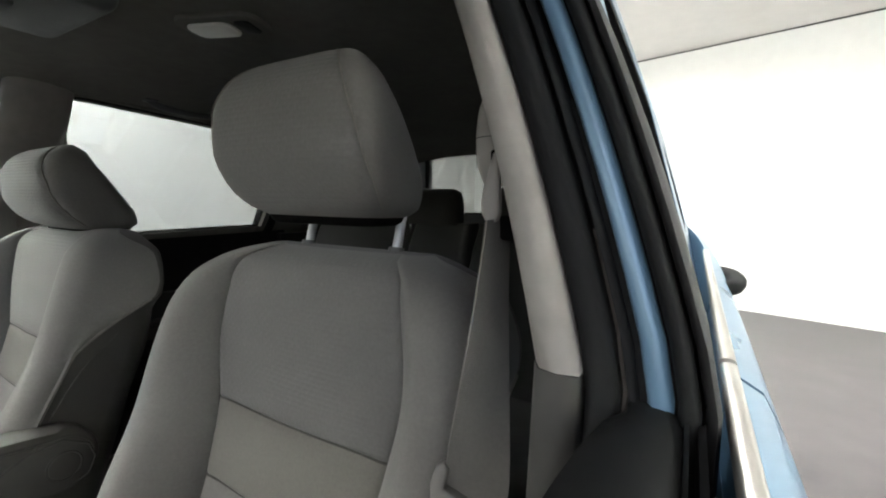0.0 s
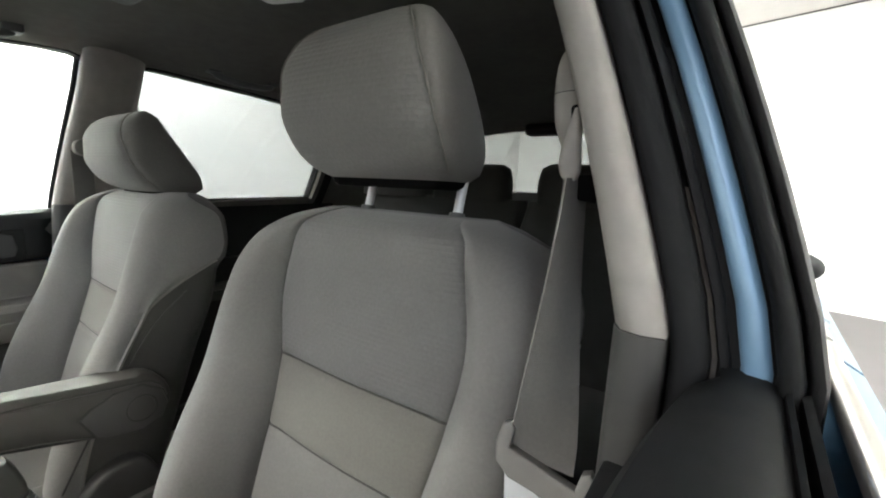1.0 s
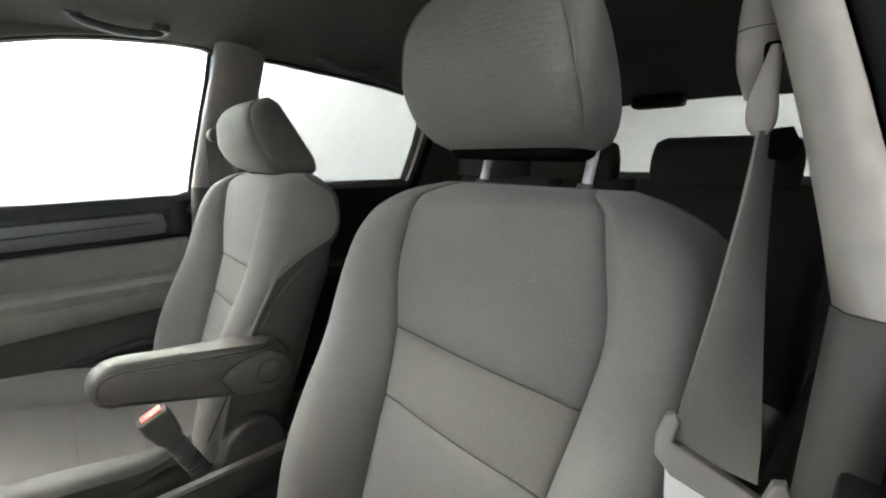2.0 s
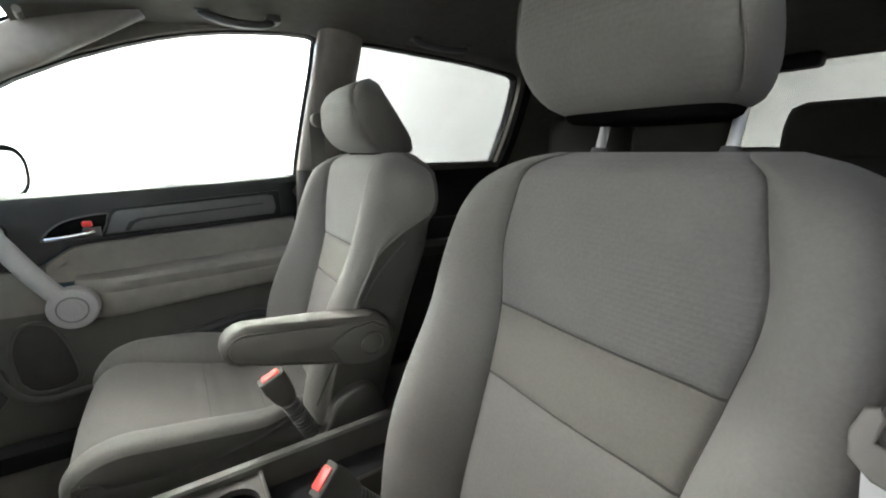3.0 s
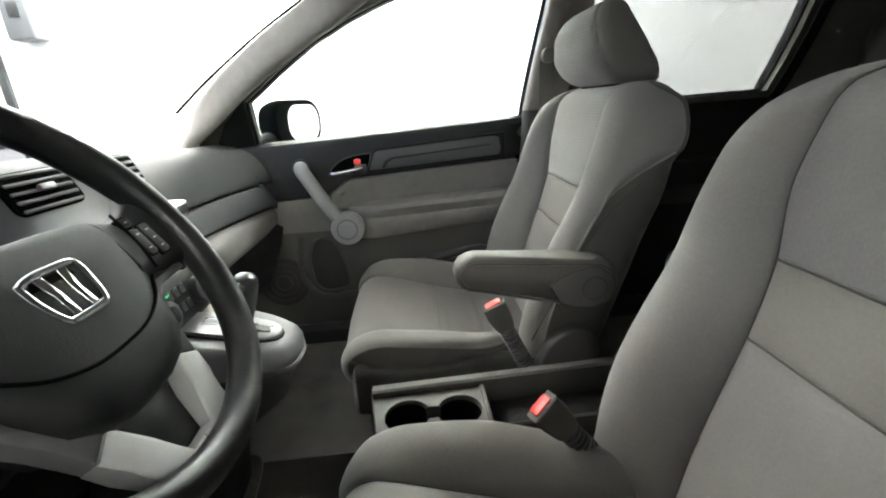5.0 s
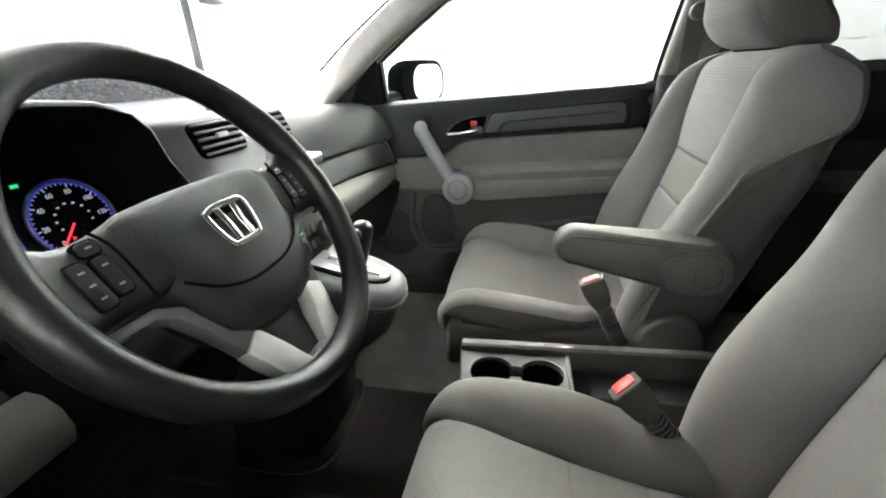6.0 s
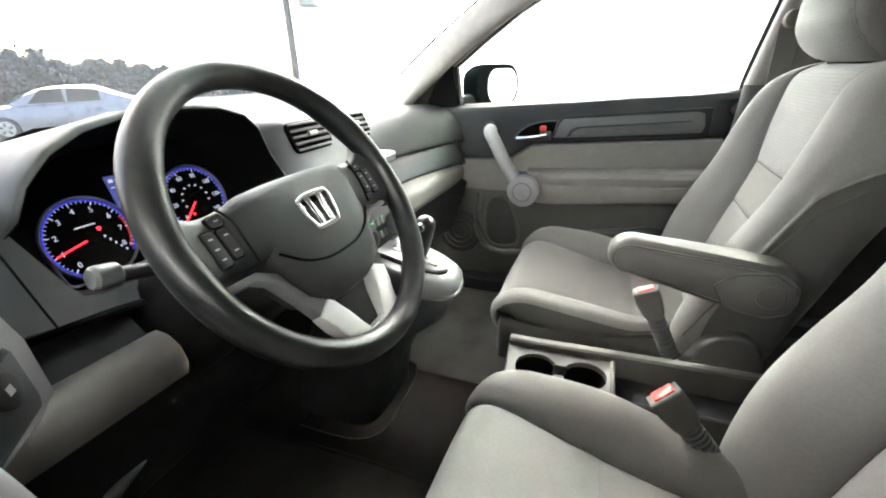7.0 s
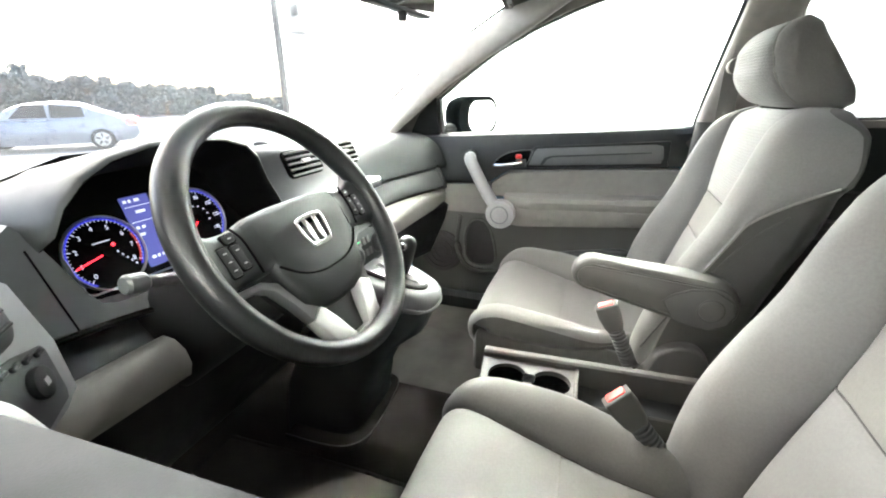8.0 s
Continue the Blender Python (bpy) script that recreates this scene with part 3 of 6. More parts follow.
    lamp = part("brake_lamp", block(-0.16, 0.05, 2.02, 2.10, 1.530, 1.585, 0.018, 3), M["black"], body, "black high-level brake lamp")
    part("bracket", block(-0.26, 0.26, 2.09, 2.11, 1.592, 1.606, 0.003), M["black"], body)
    return body


def car_lining():
    rings = []
    for i in range(29):
        y = -0.17 + 2.315 * i / 28
        zc = spline((-0.17, 1.528), (0.05, 1.562), (0.5, 1.592), (1.2, 1.600), (1.8, 1.597), (2.05, 1.582), (2.145, 1.566))(y)
        row = [(x, y, zc - 0.042 * (abs(x) / 0.62) ** 3) for x in np.linspace(-0.625, 0.625, 25)]
        rings.append(row + [(x, yy, z + 0.012) for x, yy, z in row[::-1]])
    head = finish(loft(rings), "headliner", M["headliner"])
    tagged(head, "grey woven cloth headliner under the car roof", "headliner", kind="structure")
    fl = finish(block(-0.76, 0.76, -0.95, 2.25, 0.36, 0.42, 0.0), "car_floor", M["carpet"], smooth=False)
    tagged(fl, "worn grey carpet on the car floor", "car floor", kind="structure")
    wall = finish(block(-0.76, 0.76, -1.02, -0.95, 0.36, 1.06, 0.0), "firewall", M["soot"], smooth=False)
    tagged(wall, "black lined firewall behind the dashboard", "firewall", kind="structure")
    # toe board, rising towards the firewall
    toe = finish(loft([[(x, y, z) for y, z in ((-0.95, 0.42), (-0.66, 0.421), (-0.80, 0.56), (-0.95, 0.80))] for x in (-0.74, 0.74)]), "toe_board", M["mat"])
    tagged(toe, "carpeted toe board rising to the firewall", "toe board", kind="structure")
    for m in (1, -1):
        sill = finish(loft([[(m * x, y, z) for x, z in ((0.70, 0.421), (0.695, 0.47), (0.71, 0.49), (0.80, 0.49), (0.80, 0.40), (0.70, 0.40))] for y in (-0.95, 0.0, 1.4)]), "door_sill", M["dark"])
        tagged(sill, "dark grey plastic door sill trim", "sill trim", kind="structure")
    # centre tunnel
    tun = [[(x, y, z) for x, z in ((-0.16, 0.421), (-0.12, 0.47), (-0.08, 0.485), (0.08, 0.485), (0.12, 0.47), (0.16, 0.421))] for y in (-0.95, 0.0, 1.2)]
    tt = finish(loft(tun), "tunnel", M["mat"])
    tagged(tt, "low dark carpeted centre tunnel", "tunnel", kind="structure")
    mat = thing("floor_mat", "dark brown grey carpet mat with bound edge in the driver footwell", "floor mat")
    out = [(0.17, -0.74), (0.155, -0.30), (0.16, -0.14), (0.22, -0.09), (0.60, -0.09), (0.655, -0.14), (0.675, -0.74)]
    part("carpet_pad", slab(out, 0.421, 0.431, 0.004), M["mat"], mat)
    edge = [(x, y, 0.429) for x, y in out]
    part("binding", sweep(edge, 0.006, 0.005, n=8), M["mat"], mat, "dark edge binding")


def pillar_shift(x, y, z, m):
    """A point of the B pillar's section at z = 1.17, carried up the leaning pillar."""
    d = z - 1.17
    dy = 0.15 * d if d > 0 else 0.05 * d
    e = min(d, 0.33)
    if m > 0:
        dx = -(0.283 * e + 0.268 * e * e + 0.45 * (d - e)) + (0.014 * d if x < 0.70 else 0.0) if d > 0 else 0.0
    else:
        dx = -(0.2 * e + 0.47 * e * e + 0.45 * (d - e)) * (1 - 1.8 * (x - 0.70)) if d > 0 else 0.0
        dx += max(0.0, 0.30 * (z - 1.46))
    return (m * (x + dx), y + dy, z)


def bar_up(section, zs, m):
    return loft([[pillar_shift(x, y, z, m) for x, y in section] for z in zs])


def b_pillars():
    zs = [1.17 + 0.043 * i for i in range(11)]
    for m in (1, -1):
        p = thing("b_pillar_trim", "pale grey plastic cover over the door pillar, dark lower half", "pillar trim")
        sec = [(0.7235, 0.411), (0.709, 0.407), (0.695, 0.412), (0.688, 0.426), (0.687, 0.455), (0.694, 0.49), (0.706, 0.525), (0.72, 0.545), (0.735, 0.55), (0.7240, 0.44)]
        part("upper_cover", bar_up(sec, zs, m), M["pillar"], p, "pale grey upper cover", 80)
        lo = [(x - 0.0008, y - 0.0006) for x, y in sec]
        part("lower_cover", bar_up(lo, [0.45, 0.6, 0.75, 0.9, 1.05, 1.1692], m), M["pillar_low"], p, "dark grey lower cover", 80)
        seal = thing("door_frame", "black rubber door seal beside a light blue door frame", "door frame")
        zz = [1.0 + 0.0395 * i for i in range(15)]
        part("backing", bar_up([(0.724, 0.440), (0.805, 0.440), (0.805, 0.52), (0.724, 0.52)], zz, m), M["soot"], seal)
        part("seal", bar_up([(0.7255, 0.428), (0.727, 0.419), (0.732, 0.415), (0.742, 0.415), (0.748, 0.420), (0.749, 0.430), (0.749, 0.48), (0.7255, 0.48)], zz, m), M["rubber"], seal, "", 75)
        part("rib", bar_up([(0.7525, 0.432), (0.754, 0.425), (0.758, 0.425), (0.760, 0.432), (0.760, 0.46), (0.7525, 0.46)], zz, m), M["rubber"], seal, "", 75)
        part("frame", bar_up([(0.765, 0.430), (0.768, 0.425), (0.777, 0.424), (0.7815, 0.428), (0.7815, 0.49), (0.765, 0.49)], zz, m), M["paint"], seal, "light blue painted frame", 75)
        part("glass_run", bar_up([(0.7835, 0.432), (0.785, 0.420), (0.789, 0.415), (0.794, 0.416), (0.797, 0.424), (0.797, 0.49), (0.7835, 0.49)], zz, m), M["rubber"], seal, "black glass run channel", 75)
        part("outer_strip", bar_up([(0.799, 0.430), (0.800, 0.421), (0.805, 0.420), (0.808, 0.43), (0.808, 0.50), (0.799, 0.50)], zz, m), M["black"], seal, "gloss black outer strip", 75)


def a_pillars():
    for m in (1, -1):
        p = thing("a_pillar_trim", "pale grey rounded cover over the windscreen pillar", "pillar trim")
        path = smooth_path([(m * 0.735, -0.635, 1.085), (m * 0.702, -0.52, 1.205), (m * 0.660, -0.335, 1.335), (m * 0.622, -0.125, 1.452), (m * 0.59, 0.05, 1.55)], 6)
        n = len(path)
        a = [spline((0, 0.088), (0.25, 0.058), (0.5, 0.049), (0.75, 0.049), (1, 0.046))(i / (n - 1)) for i in range(n)]
        path = [q + Vector((m * 0.004, -0.55, 0.835)) * 0.010 for q in path]
        b = [0.022 for i in range(n)]
        part("cover", sweep(path, b, a, up=(0, 0.6, 0.8), n=24, power=2.6), M["pillar"], p)
        edge = [q + Vector((m * 0.012, -0.55, 0.835)) * (w + 0.001) for q, w in zip(path, a)]
        part("glass_edge", sweep(edge[3:], 0.0045, 0.0032, up=(0, 0.6, 0.8), n=8), M["soot"], p, "black edge band of the windscreen")


car_shell()
car_lining()
b_pillars()
a_pillars()


# ==== seats ====
def panels_from_grid(rows, classes, closed, extra=None):
    """Quads of a grid of points sorted into meshes by classes(row, column)."""
    out = {}
    n = len(rows[0])
    for j in range(len(rows) - 1):
        for i in range(n if closed else n - 1):
            k = (i + 1) % n
            out.setdefault(classes(j, i), []).append((rows[j][i], rows[j][k], rows[j + 1][k], rows[j + 1][i]))
    made = {}
    for key, quads in out.items():
        bm, cache = bmesh.new(), {}
        for q in quads:
            vs = []
            for p in q:
                t = tuple(round(c, 6) for c in p)
                if t not in cache:
                    cache[t] = bm.verts.new(p)
                vs.append(cache[t])
            if len(set(vs)) == 4:
                try:
                    bm.faces.new(vs)
                except ValueError:
                    pass
            elif len(set(vs)) == 3:
                u = []
                for v in vs:
                    if v not in u:
                        u.append(v)
                try:
                    bm.faces.new(u)
                except ValueError:
                    pass
        made[key] = bm
    return made


SEAT_W = spline((0.60, 0.235), (0.70, 0.245), (0.85, 0.255), (0.95, 0.255), (1.05, 0.262), (1.12, 0.258), (1.17, 0.240), (1.195, 0.215), (1.213, 0.185), (1.224, 0.145))
SEAT_F = spline((0.60, 0.345), (0.75, 0.385), (0.906, 0.434), (1.003, 0.465), (1.10, 0.478), (1.18, 0.488), (1.203, 0.500), (1.218, 0.525), (1.224, 0.55))
SEAT_B = spline((0.60, 0.05), (0.70, 0.08), (0.82, 0.090), (0.95, 0.078), (1.05, 0.060), (1.13, 0.042), (1.18, 0.024), (1.21, 0.006), (1.224, 0.0))
SEAT_T = spline((0.60, 0.11), (0.90, 0.105), (1.10, 0.112), (1.18, 0.115), (1.203, 0.10), (1.218, 0.075), (1.224, 0.03))
SEAT_I = spline((0.60, 0.12), (0.75, 0.135), (0.906, 0.143), (1.003, 0.157), (1.09, 0.170), (1.16, 0.158), (1.2, 0.147), (1.224, 0.11))
SEAT_K = spline((0.60, -0.09), (0.90, -0.077), (0.968, -0.055), (1.025, -0.018), (1.060, 0.026), (1.085, 0.070), (1.10, 0.096), (1.13, 0.104), (1.18, 0.100), (1.224, 0.02))
SIDE_SEAM = spline((0.70, 0.300), (0.80, 0.345), (0.916, 0.410), (0.997, 0.462), (1.041, 0.508))
SEAMS = (0.906, 1.003)


def backrest_ring(z):
    w, f, b, th, xi, k = SEAT_W(z), SEAT_F(z), SEAT_B(z), SEAT_T(z), SEAT_I(z), SEAT_K(z)
    dz = min(abs(z - s) for s in SEAMS)
    across = 0.006 * math.exp(-((dz / 0.0035) ** 2)) + 0.003 * math.exp(-((dz / 0.014) ** 2))
    r = min(0.045, 0.3 * th + 0.004)
    half = []
    for n in (0, 0.15, 0.3, 0.45, 0.6, 0.75, 0.86, 0.93, 0.965, 0.985, 1.0):
        g = {0.93: 0.001, 0.965: 0.003, 0.985: 0.0055, 1.0: 0.008}.get(n, 0.0)
        half.append((n * xi, f - 0.008 * (1 - n * n) + g + across * (1 - n**8)))
    xr = w - r
    for t in (0.02, 0.045, 0.09, 0.16, 0.27, 0.4, 0.55, 0.7, 0.85, 1.0):
        g = {0.02: 0.005, 0.045: 0.002}.get(t, 0.0)
        half.append((xi + (xr - xi) * t, f - b * math.sin(math.pi / 2 * t) ** 0.9 - 0.004 * math.sin(math.pi * t) + g))
    for i in range(1, 7):
        a = math.pi / 2 * i / 6
        half.append((xr + r * math.sin(a), f - b + r * (1 - math.cos(a))))
    y0, y1 = f - b + r, max(f + k, f - b + r + 0.005)
    for i in range(1, 5):
        half.append((w + 0.004 * math.sin(math.pi * i / 4), y0 + (y1 - y0) * i / 4))
    front_n = len(half)
    yb = max(f + th, y1 + 0.01)
    r2 = min(0.05, yb - y1 - 0.004, 0.6 * w)
    for i in range(1, 3):
        half.append((w, y1 + (yb - r2 - y1) * i / 2))
    for i in range(1, 6):
        a = math.pi / 2 * i / 5
        half.append((w - r2 * (1 - math.cos(a)), yb - r2 * (1 - math.sin(a))))
    for i in range(1, 6):
        half.append(((w - r2) * (1 - i / 5), yb))
    return half, front_n


def front_seat(m, cx, dy, name, label, head_up, sink=0.0):
    seat = thing(name, label, "car seat", "front seats")

    def T(x, y, z):
        return (cx + m * x, y + dy, z)
    zs = set(np.linspace(0.60, 1.18, 44).round(4).tolist() + [1.189, 1.196, 1.203, 1.209, 1.214, 1.218, 1.221, 1.223, 1.224])
    for s in SEAMS:
        zs |= {s + d for d in (-0.012, -0.007, -0.004, -0.002, 0, 0.002, 0.004, 0.007, 0.012)}
    zs = sorted(zs)
    rows = []
    for z in zs:
        half, fn = backrest_ring(z)
        ring = half + [(-x, y) for x, y in half[-2:0:-1]]
        rows.append([T(x, y, z) for x, y in ring])
    N, H = len(rows[0]), len(half)

    def cls(j, i):
        k = i if i < H - 1 else N - 1 - i
        outer = i < H - 1
        zm = 0.5 * (zs[j] + zs[j + 1])
        if k < 10:
            return "upper_panel" if zm > SEAMS[1] else "middle_panel" if zm > SEAMS[0] else "lower_panel"
        if k < fn - 1:
            return "outer_bolster" if outer else "inner_bolster"
        return "back_cover"
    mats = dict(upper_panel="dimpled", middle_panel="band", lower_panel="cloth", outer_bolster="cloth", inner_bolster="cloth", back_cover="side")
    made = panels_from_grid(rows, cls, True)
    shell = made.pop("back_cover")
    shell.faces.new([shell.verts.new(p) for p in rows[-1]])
    back = part("backrest", shell, M["side"], seat, "grey cloth back cover, darkened for shade", sharp=60)
    for key, bm in made.items():
        part(key.replace("outer_", "").replace("inner_", ""), bm, M[mats[key]], back, "dimpled grey cloth" if key == "upper_panel" else "", sharp=60)
    # piping between bolster and side cover
    for s in (1, -1):
        path = []
        for z in np.linspace(0.66, 1.095, 30):
            half, fn = backrest_ring(float(z))
            x, y = half[fn - 1]
            path.append(T(s * (x + 0.0005), y, float(z)))
        part("piping", sweep(path, 0.0026, n=6), M["piping"], back)
        path = [T(s * (SEAT_W(float(z)) + 0.0002), SIDE_SEAM(float(z)), float(z)) for z in np.linspace(0.72, 1.041, 20)]
        part("seam", sweep(path, 0.0018, n=6), M["seam"], back)
    # sewn seams of the centre panels
    for z in SEAMS:
        half, fn = backrest_ring(z)
        row = half[:11]
        part("seam", sweep([T(-x, y - 0.0006, z) for x, y in row[::-1]] + [T(x, y - 0.0006, z) for x, y in row[1:]], 0.0016, n=6), M["seam"], back)
    for s in (1, -1):
        path = []
        for z in np.linspace(0.66, 1.20, 40):
            half, fn = backrest_ring(float(z))
            path.append(T(s * half[10][0], half[10][1] - 0.0006, float(z)))
        part("seam", sweep(path, 0.0015, n=6), M["seam"], back)
    # cushion
    prof = smooth_path([(0, 0.44, 0.665), (0, 0.36, 0.655), (0, 0.28, 0.663), (0, 0.20, 0.674), (0, 0.11, 0.696), (0, 0.04, 0.714), (0, -0.01, 0.726), (0, -0.05, 0.725), (0, -0.080, 0.706), (0, -0.094, 0.680), (0, -0.088, 0.655), (0, -0.070, 0.645)], 5)
    rows, ys = [], []
    for j, p in enumerate(prof):
        t = (prof[min(j + 1, len(prof) - 1)] - prof[max(j - 1, 0)]).normalized()
        nrm = Vector((0, t.z, -t.y))
        if nrm.z < 0 and j < len(prof) // 2:
            nrm = -nrm
        xi = spline((-0.1, 0.185), (0.0, 0.165), (0.2, 0.15), (0.45, 0.14))(p.y)
        up = spline((-0.1, 0.004), (-0.05, 0.017), (0.0, 0.030), (0.15, 0.050), (0.45, 0.054))(p.y)
        w = spline((-0.1, 0.225), (-0.04, 0.248), (0.1, 0.258), (0.2, 0.246), (0.28, 0.210), (0.45, 0.198))(p.y)
        seam = min(abs(p.y - s) for s in (0.127, 0.232)) if p.z > 0.64 and j < 40 else 1
        across = 0.0055 * math.exp(-((seam / 0.007) ** 2))
        depth = max(0.02, min(p.z + up - 0.690, 0.14)) if nrm.z > 0.5 else 0.03
        half = []
        for n in (0, 0.15, 0.3, 0.45, 0.6, 0.75, 0.86, 0.93, 0.965, 0.985, 1.0):
            g = {0.93: 0.001, 0.965: 0.0025, 0.985: 0.0045, 1.0: 0.0065}.get(n, 0.0)
            half.append((n * xi, 0.006 * (1 - n * n) - g - across * (1 - n**8)))
        r = 0.022
        for q in (0.03, 0.06, 0.12, 0.22, 0.36, 0.52, 0.7, 0.85, 1.0):
            g = {0.03: 0.004, 0.06: 0.0015}.get(q, 0.0)
            half.append((xi + (w - r - xi) * q, up * math.sin(math.pi / 2 * q) ** 0.9 + 0.003 * math.sin(math.pi * q) - g))
        for i in range(1, 7):
            a = math.pi / 2 * i / 6
            half.append((w - r + r * math.sin(a), up - min(r, depth) * (1 - math.cos(a))))
        half.append((w + 0.003, up - depth * 0.75))
        half.append((w - 0.004, up - depth))
        half.append((w * 0.93, up - depth - 0.03))
        half.append((0, up - depth - 0.06))
        ring = half + [(-x, h) for x, h in half[-2:0:-1]]
        rows.append([T(x, p.y + nrm.y * h, p.z + nrm.z * h - sink) for x, h in ring])
        ys.append(p.y)
    N, H = len(rows[0]), len(half)

    def cls2(j, i):
        k = i if i < H - 1 else N - 1 - i
        if k < 10:
            return "seat_panel"
        # upright cushion sides get the dark cloth to paint their shading
        if k >= 24:
            return "side_panel"
        return "outer_bolster" if i < H - 1 else "inner_bolster"
    made = panels_from_grid(rows, cls2, True)
    panel = made.pop("seat_panel")
    panel.faces.new([panel.verts.new(p) for p in rows[-1]])
    cush = part("cushion", panel, M["cloth"], seat, sharp=60)
    for y in (0.127, 0.232):
        j = min(range(len(ys) // 2), key=lambda i: abs(ys[i] - y))
        row = [rows[j][i] for i in range(-10, 11)]
        part("seam", sweep([(p[0], p[1], p[2] + 0.0002) for p in row], 0.0010, n=6), M["band"], cush)
    for i in (10, -10):
        part("seam", sweep([(r[i][0], r[i][1], r[i][2] + 0.0004) for r in rows[2:46]], 0.0014, n=6), M["seam"], cush)
    for key, bm in made.items():
        part(key.replace("outer_", "").replace("inner_", ""), bm, M["side" if key == "side_panel" else "cloth"], cush, "grey cloth side, darkened for shade" if key == "side_panel" else "", sharp=60)
    # base cover and rails
    def cover(x0, x1, y0, y1, z0, z1, r):
        return block(*sorted((cx + m * x0, cx + m * x1)), y0 + dy, y1 + dy, z0, z1, r, 3)
    rings = []
    for y, k, zt in ((-0.080, 0.95, 0.665), (-0.072, 0.99, 0.682), (-0.05, 1.0, 0.688), (0.10, 1.0, 0.688), (0.25, 1.0, 0.684), (0.40, 0.98, 0.66)):
        half = [(0.0, 0.64), (0.19, 0.64), (0.222, zt - 0.002), (0.236, zt), (0.247, zt - 0.006), (0.253, zt - 0.02), (0.254, zt - 0.06), (0.246, 0.57), (0.22, 0.55)]
        k *= 0.985
        rings.append([T(x * k, y + 0.004, z) for x, z in half] + [T(-x * k, y + 0.004, z) for x, z in half[:0:-1]])
    part("base_cover", loft(rings), M["side"], seat, "grey cloth covered seat base, darkened for shade")
    for x in (-0.19, 0.19):
        part("rail", cover(x - 0.025, x + 0.025, -0.05, 0.42, 0.421, 0.56, 0.006), M["black"], seat, "black seat rail")
    hinge = smooth_path([(0, 0.25, 0.60), (0, 0.315, 0.672), (0, 0.338, 0.722), (0, 0.376, 0.748), (0, 0.418, 0.745), (0, 0.446, 0.70), (0, 0.46, 0.60)], 5)
    for s in (-1, 1):
        o = [(p.y, p.z) for p in hinge] + [(0.46, 0.55), (0.25, 0.55)]
        mm = axes(T(s * 0.262, 0, 0), (0, 1, 0), (0, 0, 1))
        part("hinge_cover", slab(o, -0.02, 0.016, 0.008, mm, 3), M["lower"], seat, "taupe hinge cover")
    lever = [T(0.274, 0.085, 0.714), T(0.276, 0.10, 0.722), T(0.276, 0.19, 0.738), T(0.274, 0.30, 0.752), T(0.268, 0.38, 0.70)]
    part("recline_lever", sweep(smooth_path(lever, 5), 0.011, 0.013, n=12), M["dark"], seat, "dark plastic recline lever")
    # head restraint
    hz, hy, hgt = (1.222 + head_up), (0.0 if head_up else 0.018), (0.198 if head_up else 0.170)
    yf = spline((0, 0.500), (0.06, 0.475), (0.2, 0.450), (0.4, 0.436), (0.62, 0.436), (0.8, 0.448), (0.92, 0.470), (1, 0.505))
    yb = spline((0, 0.625), (0.06, 0.640), (0.2, 0.635), (0.4, 0.610), (0.62, 0.580), (0.8, 0.555), (0.92, 0.542), (1, 0.522))
    hw = spline((0, 0.108), (0.06, 0.125), (0.2, 0.140), (0.4, 0.146), (0.62, 0.142), (0.8, 0.128), (0.92, 0.104), (1, 0.06))
    hh = [0, 0.02, 0.05, 0.09, 0.14] + list(np.linspace(0.2, 0.8, 14)) + [0.84, 0.88, 0.915, 0.945, 0.97, 0.988, 1.0]
    rows, n = [], 56
    for h in hh:
        a, b, w = yf(h), yb(h), hw(h)
        ring = []
        for j in range(n):
            th = 2 * math.pi * j / n
            c, d = math.cos(th), math.sin(th)
            xx = w * math.copysign(abs(c) ** 0.42, c)
            v = 0.5 + 0.5 * math.copysign(abs(d) ** 0.56, d)
            y = a + (b - a) * v * (1.0 if head_up else 0.88)
            cth = 0.93 - 0.48 * h
            groove = 0.0035 * math.exp(-(((abs(c) - cth) / 0.045) ** 2)) if d < 0 else 0.0
            ring.append(T(xx * (1 - 0.26 * v) * (1 - groove * 6), y + hy + groove, hz + hgt * h))
        rows.append(ring)

    def cls3(j, i):
        th = 2 * math.pi * (i + 0.5) / n
        return "face_panel" if math.sin(th) < 0 and abs(math.cos(th)) < 0.93 - 0.48 * hh[j] else "shell_panel"
    made = panels_from_grid(rows, cls3, True)
    shell = made["shell_panel"]
    shell.faces.new([shell.verts.new(p) for p in rows[-1]])
    rest = part("headrest", shell, M["cloth"], seat, sharp=60)
    # black cap added below the headrest, paints the shadow on its underside
    mid = Vector(rows[0][0]).lerp(Vector(rows[0][n // 2]), 0.5)
    low = [[mid.lerp(Vector(p), k) + Vector((0, 0, dz)) for p in rows[0]] for k, dz in ((1.0, 0.0), (0.97, -0.007), (0.9, -0.011))]
    part("underside", loft(low), M["soot"], rest, "headrest underside, blackened for shade", sharp=60)
    part("face_panel", made["face_panel"], M["dimpled"], rest, "dimpled grey cloth", sharp=60)
    for s in (1, -1):
        path = []
        for h in np.linspace(0.05, 0.95, 24):
            a, b, w = yf(h), yb(h), hw(h)
            c = 0.93 - 0.48 * float(h)
            xx = w * c**0.42
            v = (0.5 - 0.5 * (1 - c * c) ** 0.28) * (1.0 if head_up else 0.88)
            path.append(T(s * xx * (1 - 0.26 * v), a + (b - a) * v + hy, hz + hgt * float(h)))
        part("piping", sweep(path, 0.0010, n=6), M["piping"], rest)
    for s in (1, -1):
        part("post", sweep([T(s * 0.083, 0.560, 1.18), T(s * 0.083, 0.574, 1.22), T(s * 0.083, 0.574 + 0.3 * (hz + 0.02 - 1.22), hz + 0.03)], 0.0065, n=14), M["blade"], seat, "chrome headrest post")
